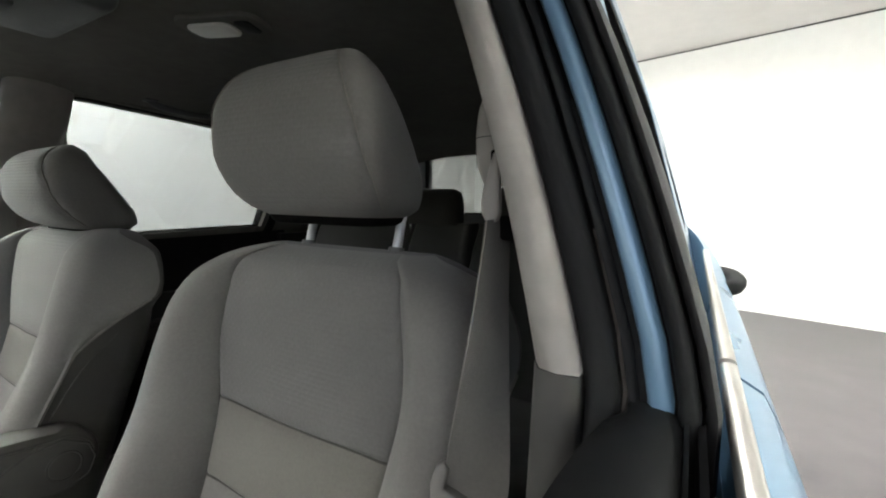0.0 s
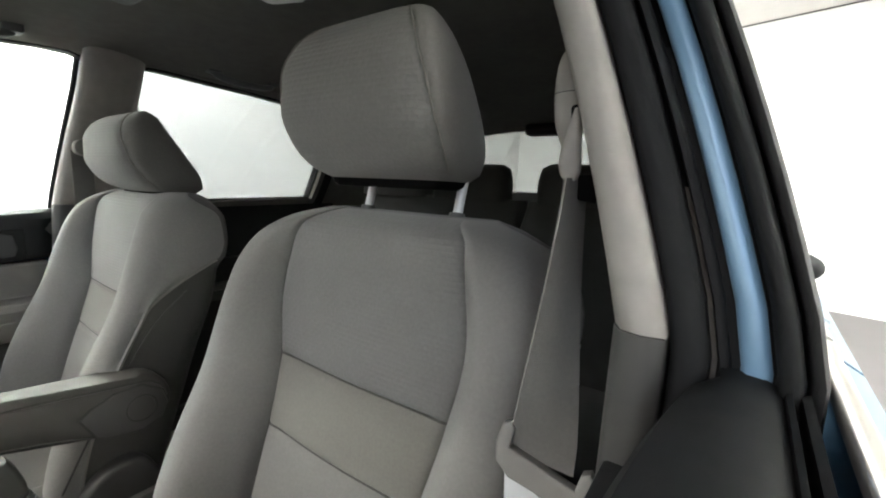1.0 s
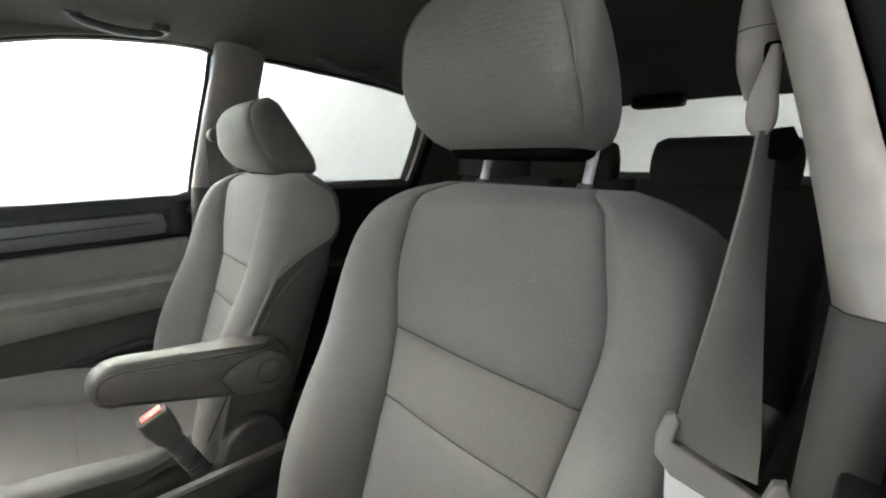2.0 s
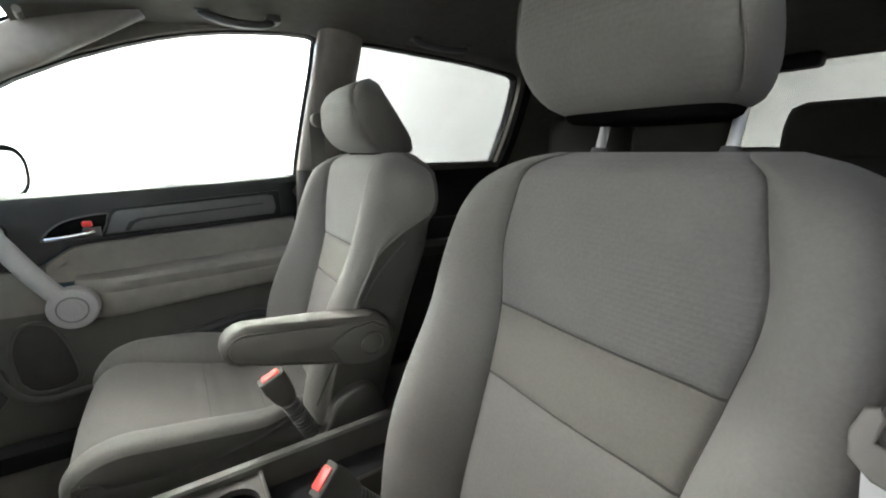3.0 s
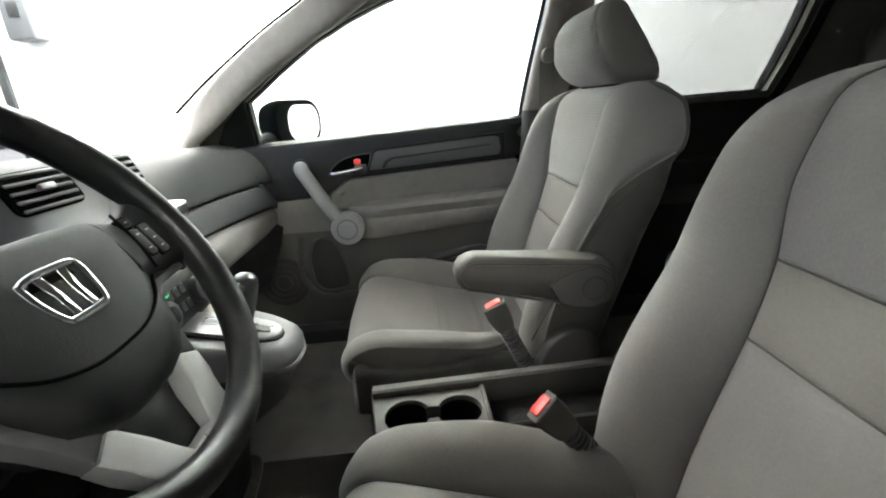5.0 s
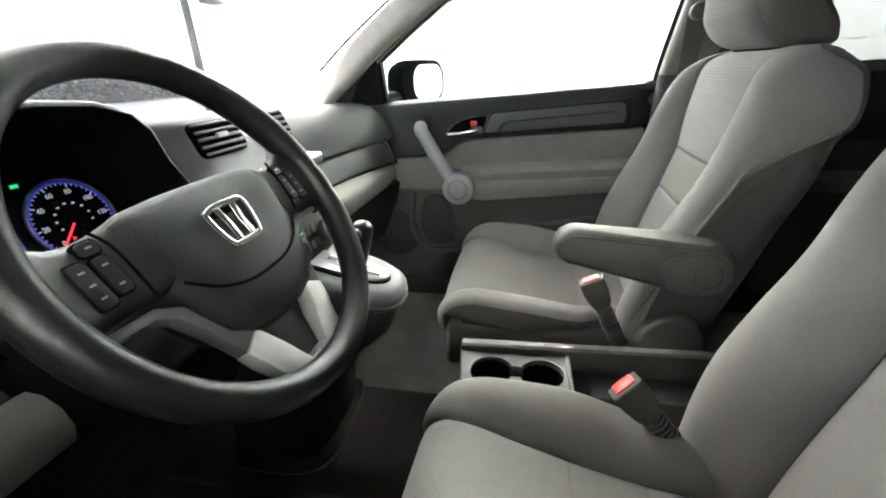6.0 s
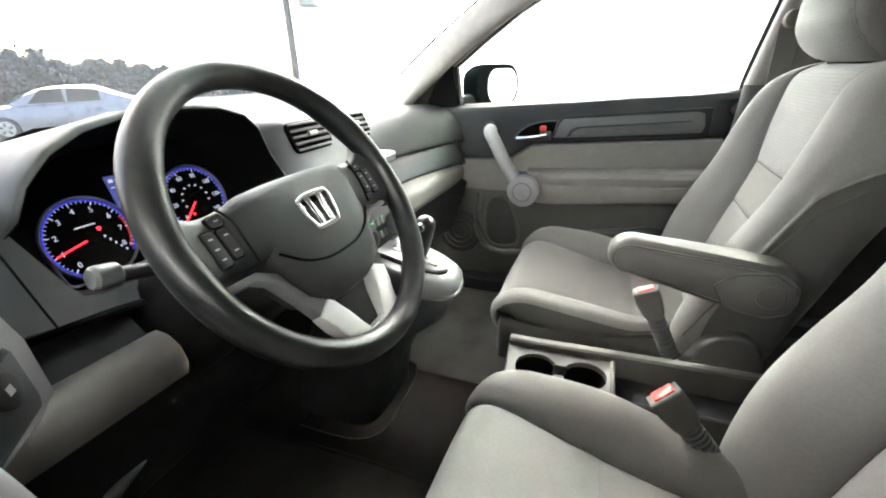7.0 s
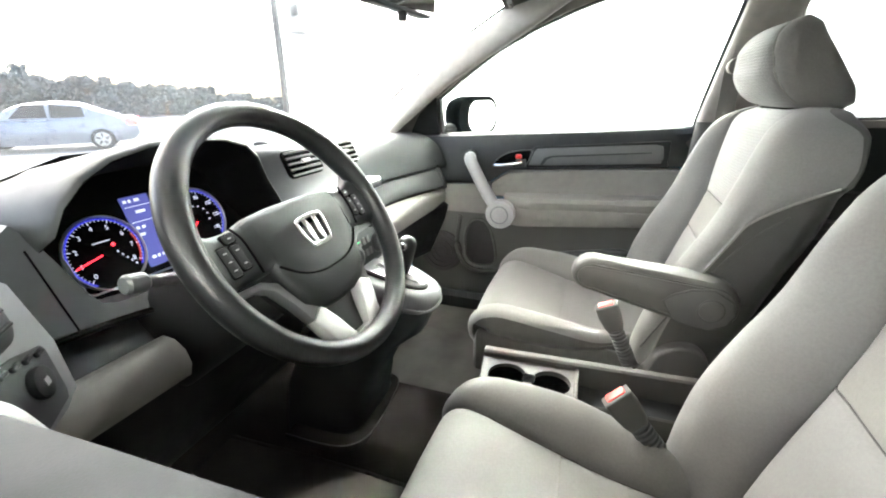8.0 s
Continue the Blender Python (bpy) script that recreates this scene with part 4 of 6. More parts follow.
        part("collar", sweep([T(s * 0.083, 0.573, 1.216), T(s * 0.083, 0.575, 1.229)], [0.013, 0.010], n=14), M["mid"], seat)
    return seat


def armrest_on(seat):
    mm = axes((-0.085, 0, 0), (0, 1, 0), (0, 0, 1))

    def outline(k):
        pts = []
        for i in range(9):
            a = radians(90 + 180 * i / 8)
            pts.append((0.147 + (0.041 - k) * math.cos(a), 0.898 + (0.036 - k) * math.sin(a)))
        for i in range(13):
            a = radians(-96 + 190 * i / 12)
            pts.append((0.368 + (0.053 - k) * math.cos(a), 0.861 + (0.053 - k) * math.sin(a)))
        return pts
    arm = part("armrest", slab(outline(0), -0.034, 0.026, 0.016, mm, 4), M["vinyl"], seat, "padded grey vinyl armrest")
    part("side_cover", slab(outline(0.012), 0.024, 0.0285, 0.003, mm), M["vinyl"], arm)
    part("seam", sweep([mm @ Vector((y, z, 0.0262)) for y, z in outline(0.0105)], 0.0018, n=6, closed=True, up=(1, 0, 0)), M["seam"], arm)
    cov = [(0.285, 0.868), (0.30, 0.882), (0.33, 0.896), (0.37, 0.9), (0.402, 0.88), (0.41, 0.855), (0.40, 0.83), (0.37, 0.817), (0.325, 0.823), (0.305, 0.832)]
    part("pivot_cover", slab(cov, 0.0285, 0.0315, 0.002, mm), M["lower"], arm)
    part("seam", sweep([mm @ Vector((y, z, 0.0300)) for y, z in cov], 0.0022, n=6, closed=True, up=(1, 0, 0)), M["seam"], arm)
    part("seam", sweep([mm @ Vector((0.369 + 0.0225 * math.cos(a), 0.858 + 0.0225 * math.sin(a), 0.0318)) for a in np.linspace(0, 2 * math.pi, 25)[:-1]], 0.0017, n=6, closed=True, up=(1, 0, 0)), M["seam"], arm)
    part("pivot_cap", disc(0.021, 0.0315, 0.0335, 0.0015, mm @ Matrix.Translation((0.369, 0.858, 0))), M["vinyl"], arm)


def buckle(x, y, z, ax, face):
    b = thing("seat_belt_buckle", "grey plastic belt buckle with a red button on a ribbed stalk", "belt buckle", "belt buckles")
    ax = Vector(ax).normalized()
    mm = axes((x, y, z), face, ax)
    part("housing", slab([(-0.024, 0.0), (-0.025, 0.024), (-0.021, 0.052), (-0.015, 0.066), (0.015, 0.066), (0.021, 0.052), (0.025, 0.024), (0.024, 0.0)], -0.015, 0.015, 0.006, mm, 3), M["lower"], b)
    part("button", block(-0.0165, 0.0165, -0.003, 0.010, -0.009, 0.0115, 0.003, 2, mm), M["red"], b, "red release button")
    path, rad = [], []
    for i in range(14):
        for ds, r in ((0.0, 0.0175), (0.0042, 0.0175), (0.0052, 0.0125), (0.0078, 0.0125)):
            path.append(mm @ Vector((0, 0.062 + 0.0088 * i + ds, 0)))
            rad.append(r)
    part("stalk", sweep(path, rad, n=14, up=(1, 0, 0)), M["mid"], b, "ribbed stalk sleeve")
    part("anchor", sweep([path[-1], path[-1] + ax * 0.14], 0.011, 0.006, up=(1, 0, 0)), M["black"], b)


def driver_belt(m):
    b = thing("seat_belt", "grey seat belt webbing hanging from its pillar loop", "seat belt", "seat belts")
    if m < 0:
        knob = axes((m * 0.640, 0.462, 1.318), (0, 1, 0), (0, 0, 1))
        part("belt_ring", disc(0.021, -0.012, 0.012, 0.006, knob, 24), M["door_mid"], b, "grey plastic belt ring")
        part("ring_arm", sweep([(m * 0.645, 0.462, 1.318), (m * 0.690, 0.475, 1.322)], 0.009, n=10), M["door_mid"], b)
        rings = []
        for i in range(12):
            t = i / 11
            x, y, z = m * (0.652 + 0.045 * t), 0.462 + 0.02 * t, 1.31 - 0.7 * t
            rings.append([(x, y - 0.022, z), (x, y + 0.022, z), (x + m * 0.0018, y + 0.022, z), (x + m * 0.0018, y - 0.022, z)])
        part("webbing", loft(rings), M["webbing"], b)
        return
    cap = smooth_path([(m * 0.622, 0.503, 1.386), (m * 0.6175, 0.494, 1.376), (m * 0.6185, 0.489, 1.352), (m * 0.619, 0.488, 1.325), (m * 0.618, 0.489, 1.300)], 5)
    n = len(cap)
    wide = [spline((0, 0.005), (0.2, 0.0115), (0.5, 0.0145), (0.75, 0.0125), (1, 0.004))(i / (n - 1)) for i in range(n)]
    deep = [spline((0, 0.006), (0.3, 0.016), (0.7, 0.016), (1, 0.005))(i / (n - 1)) for i in range(n)]
    part("height_adjuster", sweep(cap, wide, deep, up=(0, 1, 0), n=20, power=2.6), M["pillar"], b, "pale plastic height adjuster cover")
    for q in (3, 11):
        part("parting_line", sweep([cap[q], cap[q] + (cap[q + 1] - cap[q]) * 0.14 + Vector((0, 0, 0.0002))], [wide[q] + 0.0005] * 2, [deep[q] + 0.0005] * 2, up=(0, 1, 0), n=20, power=2.6), M["black"], b, "dark parting line")
    part("button_slot", slab(rounded(0.011, 0.015, 0.003), -0.004, 0.006, 0.001, axes((m * 0.6305, 0.474, 1.3275), (m, 0.25, 0.1), (-0.2 * m, 0.1, 1))), M["soot"], b, "dark adjuster slot")
    ring = smooth_path([(m * 0.6330, 0.468, 1.330), (m * 0.6325, 0.464, 1.315), (m * 0.6315, 0.461, 1.297), (m * 0.632, 0.460, 1.283), (m * 0.634, 0.462, 1.272)], 4)
    k = len(ring)
    part("belt_ring", sweep(ring, [spline((0, 0.0035), (0.3, 0.0062), (0.65, 0.0092), (0.85, 0.0085), (1, 0.004))(i / (k - 1)) for i in range(k)], 0.006, up=(0, 1, 0), n=16, power=2.4), M["pillar"], b, "pale plastic belt ring")
    part("slot_liner", slab([(-0.012, 0.010), (0.010, 0.012), (0.016, 0.0), (0.012, -0.012), (0.0, -0.010), (-0.010, -0.004)] if m > 0 else [(-0.012, 0.010), (-0.010, -0.004), (0.0, -0.010), (0.012, -0.012), (0.016, 0.0), (0.010, 0.012)], -0.006, 0.004, 0.002, axes((m * 0.639, 0.472, 1.266), (m, 0.1, 0), (0, 0, 1))), M["soot"], b, "black ring liner")
    # webbing from the loop down to the tongue
    rings = []
    for i in range(15):
        t = i / 14
        c = Vector((m * (0.636 + 0.007 * t), 0.468 - 0.046 * t, 1.275 - 0.235 * t))
        a = math.acos(min(1, 0.06 + 0.94 * t**1.5))
        half = 0.0235 + 0.004 * t
        d = Vector((m * math.cos(a), math.sin(a), 0.06 * (1 - t)))
        nrm = Vector((-d.y, d.x, 0)) * 0.0009
        rings.append([c - d * half - nrm, c + d * half - nrm, c + d * half + nrm, c - d * half + nrm])
    part("webbing", loft(rings), M["webbing"], b)
    lo = [[(m * (0.618 + w), 0.425 + 0.05 * t + 0.002 * k, 1.03 - 0.5 * t) for w, k in ((-0.0235, 0), (0.0235, 0), (0.0235, 1), (-0.0235, 1))] for t in np.linspace(0, 1, 8)]
    part("lower_webbing", loft([[(p[0] + m * 0.025, p[1], p[2]) for p in r] for r in lo]), M["webbing"], b)
    tongue = axes((m * 0.646, 0.414, 1.034), (m, 0.1, -0.2), (0.2 * m, 0.25, 1))
    out = [(-0.041, 0.010), (-0.040, 0.027), (-0.034, 0.032), (-0.029, 0.027), (-0.0285, 0.011), (0.028, 0.006), (0.029, 0.020), (0.035, 0.024), (0.041, 0.017), (0.041, -0.007), (0.030, -0.017), (0.0, -0.012), (-0.022, -0.012), (-0.036, -0.004)]
    part("tongue_grip", slab(out if m > 0 else out[::-1], -0.006, 0.008, 0.0025, tongue, 3), M["light"], b, "grey plastic tongue grip")
    blade = [(-0.028, -0.008), (0.024, -0.012), (0.014, -0.060), (-0.010, -0.060), (-0.020, -0.032)]
    part("tongue_blade", slab(blade if m > 0 else blade[::-1], -0.001, 0.0015, 0.0005, tongue, 1), M["blade"], b, "bright steel tongue blade")


def rear_bench():
    b = thing("rear_bench", "grey cloth rear bench with three headrests, darkened for cabin shade", "bench")
    for x0, x1 in ((-0.62, -0.135), (-0.13, 0.13), (0.135, 0.62)):
        rings = []
        for i in range(15):
            z = 0.62 + 0.61 * i / 14
            y = 1.26 + 0.33 * (z - 0.62) * 0.75
            e = 0.02 if z < 1.2 else 0.03
            k = 0.0 if i < 12 else (i - 11) / 3
            wob = 0.012 * math.exp(-(((z - 0.98) / 0.01) ** 2)) + 0.012 * math.exp(-(((z - 1.10) / 0.01) ** 2))
            sec = rounded(x1 - x0 - 0.03 * k, 0.15 - 0.06 * k, 0.035 - 0.015 * k, 4, (x0 + x1) / 2, 0)
            rings.append([(px, y + 0.075 + py + (wob if py < 0 else 0), z) for px, py in sec])
        part("back_panel", loft(rings), M["shaded_rear_cloth"], b, sharp=50)
    for cxx, w, zt in ((-0.46, 0.175, 1.385), (-0.09, 0.16, 1.352), (0.36, 0.18, 1.354)):
        rings = []
        for i in range(11):
            h = i / 10
            z = 1.222 + (zt - 1.222) * h
            k = math.sin(math.pi * min(1, 0.12 + 0.88 * h)) ** 0.35 if h > 0.5 else 1.0
            k = max(k, 0.25)
            sec = rounded(2 * w * (0.86 + 0.14 * k) if h < 1 else 2 * w * 0.8, 0.11 * k, min(0.045, 0.05 * k), 5, cxx, 0)
            rings.append([(px, 1.465 + py, z) for px, py in sec])
        part("headrest", loft(rings), M["shaded_rear_cloth"], b, sharp=50)
        for s in (-0.06, 0.06):
            part("post", sweep([(cxx + s, 1.46, 1.19), (cxx + s, 1.465, 1.25)], 0.005, n=10), M["chrome"], b)
    part("bench_cushion", block(-0.63, 0.63, 0.86, 1.34, 0.56, 0.72, 0.06, 4), M["shaded_rear_cloth"], b)
    part("bench_base", block(-0.61, 0.61, 0.92, 1.36, 0.421, 0.57, 0.02), M["soot"], b)
    part("parcel_board", block(-0.62, 0.62, 1.62, 2.24, 1.02, 1.05, 0.01), M["soot"], b)


driver_seat = front_seat(1, 0.362, 0.0, "front_seat", "grey cloth driver seat with raised headrest and bolsters", 0.047, 0.010)
passenger_seat = front_seat(-1, -0.362, -0.04, "front_seat", "grey cloth passenger seat with folding armrest, headrest lowered", 0.0)
armrest_on(passenger_seat)
buckle(0.158, 0.200, 0.782, (-0.03, 0.70, -0.70), (-0.2, 0.5, 0.42))
buckle(-0.114, 0.186, 0.812, (-0.02, 0.42, -0.90), (0.0, 0.7, 0.33))
driver_belt(1)
driver_belt(-1)
rear_bench()


# ==== doors ====
def belt_z(y):
    return 1.127 + 0.056 * y


def door_lining(m, label):
    d = thing("door", label, "car door", "car doors")

    def bar(profile, y0, y1, n=12, fade=None):
        rings = []
        for i in range(n + 1):
            y = y0 + (y1 - y0) * i / n
            rings.append([(m * x, y, z) for x, z in profile(y)])
        return loft(rings)

    edge = spline((-0.53, 0.725), (-0.1, 0.712), (0.02, 0.713), (0.2, 0.721), (0.32, 0.729), (0.40, 0.741), (0.43, 0.756))

    tail = spline((-0.53, 0.0), (0.28, 0.0), (0.36, 0.012), (0.41, 0.035), (0.43, 0.055))

    def side(outline, x0, x1, r=0.003, seg=2):
        """A plate in the door's plane, from x0 towards the cabin at x1."""
        mm = axes((m * x0, 0, 0), (0, 1, 0), (0, 0, 1))
        k = m * (x1 - x0)
        return slab(outline, min(0, k), max(0, k), r, mm, seg)
    low = spline((-0.53, 0.932), (-0.26, 0.942), (-0.215, 0.950), (-0.18, 0.976), (-0.146, 0.993), (-0.05, 1.001), (0.343, 1.026), (0.43, 1.03))
    # same panel on both doors: shaded tone for the driver's, lighter for the passenger's
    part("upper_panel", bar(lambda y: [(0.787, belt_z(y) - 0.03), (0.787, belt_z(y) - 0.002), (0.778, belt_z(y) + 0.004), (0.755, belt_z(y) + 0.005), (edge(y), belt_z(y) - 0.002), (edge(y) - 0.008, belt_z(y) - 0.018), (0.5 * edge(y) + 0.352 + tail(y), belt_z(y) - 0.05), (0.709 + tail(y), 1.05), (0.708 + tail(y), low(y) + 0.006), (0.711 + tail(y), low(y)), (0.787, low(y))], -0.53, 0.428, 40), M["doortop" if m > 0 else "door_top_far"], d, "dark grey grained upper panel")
    part("inner_sweep", bar(lambda y: [(0.7875, belt_z(y) - 0.03), (0.7875, belt_z(y) + 0.002), (0.790, belt_z(y) + 0.004), (0.791, belt_z(y) - 0.03)], -0.46, 0.42), M["rubber"], d, "black rubber glass wiper")
    part("outer_sweep", bar(lambda y: [(0.795, belt_z(y) - 0.03), (0.795, belt_z(y) + 0.001), (0.799, belt_z(y) + 0.003), (0.801, belt_z(y) - 0.03)], -0.46, 0.42), M["rubber"], d, "black rubber glass wiper")
    part("middle_panel", bar(lambda y: [(0.74, low(y) - 0.004), (0.7145, low(y) - 0.005), (0.7095, low(y) - 0.010), (0.709, low(y) - 0.03), (0.712, 0.5 * low(y) + 0.455), (0.706, 0.90), (0.74, 0.89)], -0.212, 0.39, 30), M["door_mid"], d, "warm grey soft middle panel")
    part("front_panel", bar(lambda y: [(0.74, low(y) - 0.004), (0.713, low(y) - 0.005), (0.7085, low(y) - 0.010), (0.704, 0.88), (0.70, 0.79), (0.74, 0.78)], -0.53, -0.216, 10), M["shaded_front_skin"], d, "front panel in the middle panel's grey, darkened for shade")
    part("lower_panel", bar(lambda y: [(0.74, 0.84), (0.703, 0.838), (0.695, 0.78), (0.692, 0.62), (0.702, 0.50), (0.74, 0.49)], -0.53, 0.40), M["shaded_door_low"], d, "taupe lower panel, darkened for shade")
    # armrest, narrowing to the front
    rings = []
    for i in range(19):
        y = -0.16 + 0.53 * i / 18
        k = min(1.0, (y + 0.19) / 0.10)
        e = min(1.0, (0.385 - y) / 0.03)
        reach = 0.70 - 0.068 * k * e ** 0.5
        zt = 0.912 + 0.046 * (y + 0.12)
        zb = 0.806 + 0.085 * (y + 0.12)
        rings.append([(m * x, y, z) for x, z in ((0.71, zt + 0.003), (reach + 0.03, zt + 0.002), (reach + 0.008, zt - 0.003), (reach, zt - 0.014), (reach + 0.001, zt - 0.035), (reach + 0.003, zt - 0.038), (reach + 0.001, zt - 0.041), (reach + 0.004, zb + 0.012), (reach + 0.014, zb), (0.71, zb - 0.004))])
    arm = part("armrest", loft(rings), M["door_mid"], d, "warm grey moulded armrest")
    lift = Matrix.Translation((0, 0, 0.912)) @ Matrix.Rotation(0.046, 4, "X") @ Matrix.Translation((0, 0.12, -0.912))
    part("switch_plate", block(*sorted((m * 0.642, m * 0.69)), 0.0, 0.105, 0.910, 0.9155, 0.002, 2, lift), M["dark"], arm, "dark window switch plate")
    part("rear_pad", block(*sorted((m * 0.640, m * 0.705)), 0.112, 0.375, 0.905, 0.920, 0.006, 3, lift), M["door_mid"], arm, "raised armrest pad")
    part("pull_slot", block(*sorted((m * 0.642, m * 0.685)), -0.115, -0.04, 0.908, 0.9140, 0.002, 1, lift), M["black"], arm)
    # black strip that paints the shadow below the armrest
    part("armrest_shade_strip", bar(lambda y: [(0.69, 0.815 + 0.085 * (y + 0.12)), (0.685, 0.806 + 0.085 * (y + 0.12)), (0.685, 0.796 + 0.085 * (y + 0.12)), (0.70, 0.794 + 0.085 * (y + 0.12))], -0.10, 0.385), M["black"], d)
    # satin inlay with its step line
    inlay = [(-0.085, 1.014), (-0.066, 1.062), (-0.055, 1.073), (0.31, 1.099), (0.33, 1.094), (0.337, 1.060), (0.330, 1.040), (0.0, 1.019)]
    inl = part("inlay", side(inlay, 0.722, 0.7025, 0.004), M["mid"], d, "satin grey inlay")
    part("inlay_ridge", side([(-0.045, 1.019), (-0.032, 1.043), (-0.01, 1.052), (0.30, 1.075), (0.30, 1.071), (-0.004, 1.046), (-0.022, 1.037), (-0.034, 1.019)], 0.704, 0.7005, 0.001), M["dark"], inl)
    part("inlay_base", side([(-0.095, 1.006), (-0.066, 1.08), (0.35, 1.110), (0.352, 1.031)], 0.725, 0.7055, 0.003), M["black"], d, "black inlay surround")
    # inner door release
    cup = [(p.x, p.y) for p in smooth_path([(-0.212, 1.006, 0), (-0.196, 1.030, 0), (-0.170, 1.049, 0), (-0.140, 1.060, 0), (-0.105, 1.066, 0), (-0.074, 1.068, 0)], 4)] + [(-0.080, 1.040), (-0.096, 1.008)]
    hr = part("release_cup", side(cup, 0.722, 0.7045, 0.004), M["soot"], d, "black release recess")
    part("cup_rim", sweep([(m * 0.7042, y, z) for y, z in cup], 0.0022, n=6, closed=True, up=(1, 0, 0)), M["fascia"], hr, "grey recess rim")
    part("release_lever", sweep(smooth_path([(m * 0.698, -0.202, 1.011), (m * 0.692, -0.17, 1.014), (m * 0.690, -0.13, 1.020), (m * 0.694, -0.105, 1.026)], 5), 0.004, 0.0055, n=10), M["chrome"], hr, "chrome release lever")
    part("lever_hub", side([(-0.128, 1.012), (-0.128, 1.034), (-0.092, 1.036), (-0.092, 1.012)], 0.705, 0.697, 0.003), M["mid"], hr, "grey lever hub")
    part("lock_tab", block(*sorted((m * 0.694, m * 0.706)), -0.128, -0.108, 1.037, 1.052, 0.004), M["red"], hr, "red lock marker")
    # grip bar and its round end cap
    k = 0.027 if m > 0 else 0.0
    path = smooth_path([(m * (x + k), y, z) for x, y, z in ((0.705, -0.292, 1.036), (0.655, -0.280, 1.032), (0.640, -0.262, 1.008), (0.632, -0.225, 0.945), (0.630, -0.185, 0.885), (0.632, -0.165, 0.858))], 6)
    g = part("grip", sweep(path, 0.021, n=18, up=(1, 0, 0)), M["grip"], d, "pale grey grip bar")
    mm = axes((m * (0.63 + k), -0.160, 0.854), (0, 1, 0), (0, 0, 1))
    part("grip_cap", disc(0.050, -0.022 if m > 0 else -0.024, 0.024 if m > 0 else 0.022, 0.007, mm, 40), M["grip"], g, "round pale grey grip end")
    part("cap_badge", disc(0.021, -0.0245 if m > 0 else 0.0215, -0.0215 if m > 0 else 0.0245, 0.002, mm), M["grip"], g)
    part("cap_ring", sweep([mm @ Vector((0.030 * math.cos(a), 0.030 * math.sin(a), -m * 0.0238)) for a in np.linspace(0, 2 * math.pi, 33)[:-1]], 0.0016, n=6, closed=True, up=(1, 0, 0)), M["titan"], g, "fine groove in the grip end")
    part("grip_boss", disc(0.026, -0.012, 0.012, 0.006, axes((m * 0.708, -0.292, 1.036), (0, 1, 0), (0, 0, 1))), M["dark"], g)
    # map pocket and loudspeaker
    pk = [(-0.30, 0.66), (-0.305, 0.74), (-0.285, 0.795), (-0.25, 0.81), (-0.215, 0.79), (-0.19, 0.72), (-0.185, 0.645), (-0.23, 0.625), (-0.275, 0.63)]
    pk = [(p.x, p.y) for p in smooth_path([(y, z, 0) for y, z in pk + pk[:1]], 4)[:-1]]
    # flat plate; its dark colour paints the shade inside the pocket
    part("pocket", side(pk, 0.71, 0.6905, 0.002), M["pocket"], d, "map pocket, its hollow's shade put into the colour")
    part("pocket_rim", sweep([(m * 0.690, y, z) for y, z in pk], 0.005, 0.006, n=10, closed=True, up=(1, 0, 0)), M["shaded_door_low"], d, "taupe pocket rim")
    part("pocket_lip", sweep(smooth_path([(m * 0.688, -0.325, 0.82), (m * 0.685, -0.335, 0.70), (m * 0.683, -0.300, 0.625), (m * 0.68, -0.24, 0.606), (m * 0.68, -0.19, 0.612), (m * 0.682, -0.10, 0.614), (m * 0.682, 0.2, 0.615)], 5), 0.010, 0.009), M["shaded_door_low"], d, "taupe pocket lip")
    sp = part("speaker", disc(0.085, -0.012, 0.012, 0.006, axes((m * 0.698, -0.40, 0.665), (0, 1, 0), (0, 0, 1))), M["pocket"], d, "round speaker grille, darkened for footwell shade")
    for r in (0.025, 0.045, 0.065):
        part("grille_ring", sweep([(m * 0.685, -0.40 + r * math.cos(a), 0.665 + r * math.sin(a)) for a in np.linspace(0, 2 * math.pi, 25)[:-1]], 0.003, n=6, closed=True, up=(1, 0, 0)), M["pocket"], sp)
    # corner plate and outer mirror
    sx = lambda z: side_x(z) - 0.016
    plate = [(-0.425, belt_z(-0.425) - 0.01), (-0.425, 1.240), (-0.445, 1.225), (-0.50, 1.175), (-0.535, 1.12), (-0.54, 1.085)]
    part("corner_plate", sheet(plate, [], lambda y, z, dd: (m * (sx(z) + dd), y, z), 0.03), M["doortop"], d, "dark corner plate")
    g0, g1 = Vector((m * 0.865, -0.395, 0)), Vector((m * 1.09, -0.292, 0))
    mm = axes(((g0 + g1) / 2).to_tuple()[:2] + (1.163,), (g1 - g0) * m, (0, 0, 1))
    # local z of mm points forwards or backwards; the glass faces the rear
    back = 1 if (mm.to_3x3() @ Vector((0, 0, 1))).y > 0 else -1
    out = rounded(0.255, 0.156, 0.066, 8)
    house = loft([[mm @ Vector((x * k, y * k, back * z)) for x, y in out] for k, z in ((0.965, 0.012), (1.0, 0.004), (1.0, -0.02), (0.96, -0.05), (0.84, -0.08), (0.55, -0.10))])
    mir = part("mirror_housing", house, M["mirror_case"], d, "gloss black door mirror housing")
    part("mirror_glass", slab(rounded(0.174, 0.122, 0.050, 8, m * 0.019), 0.0125, 0.0145, 0, mm) if back > 0 else slab(rounded(0.174, 0.122, 0.050, 8, m * 0.019), -0.0145, -0.0125, 0, mm), M["mirror"], mir, "flat mirror glass")
    part("mirror_arm", sweep([(m * 0.79, -0.455, 1.115), (m * 0.86, -0.43, 1.118), (m * 0.93, -0.41, 1.13)], 0.03, 0.018, up=(0, 0, 1)), M["rubber"], d, "black mirror arm")
    return d


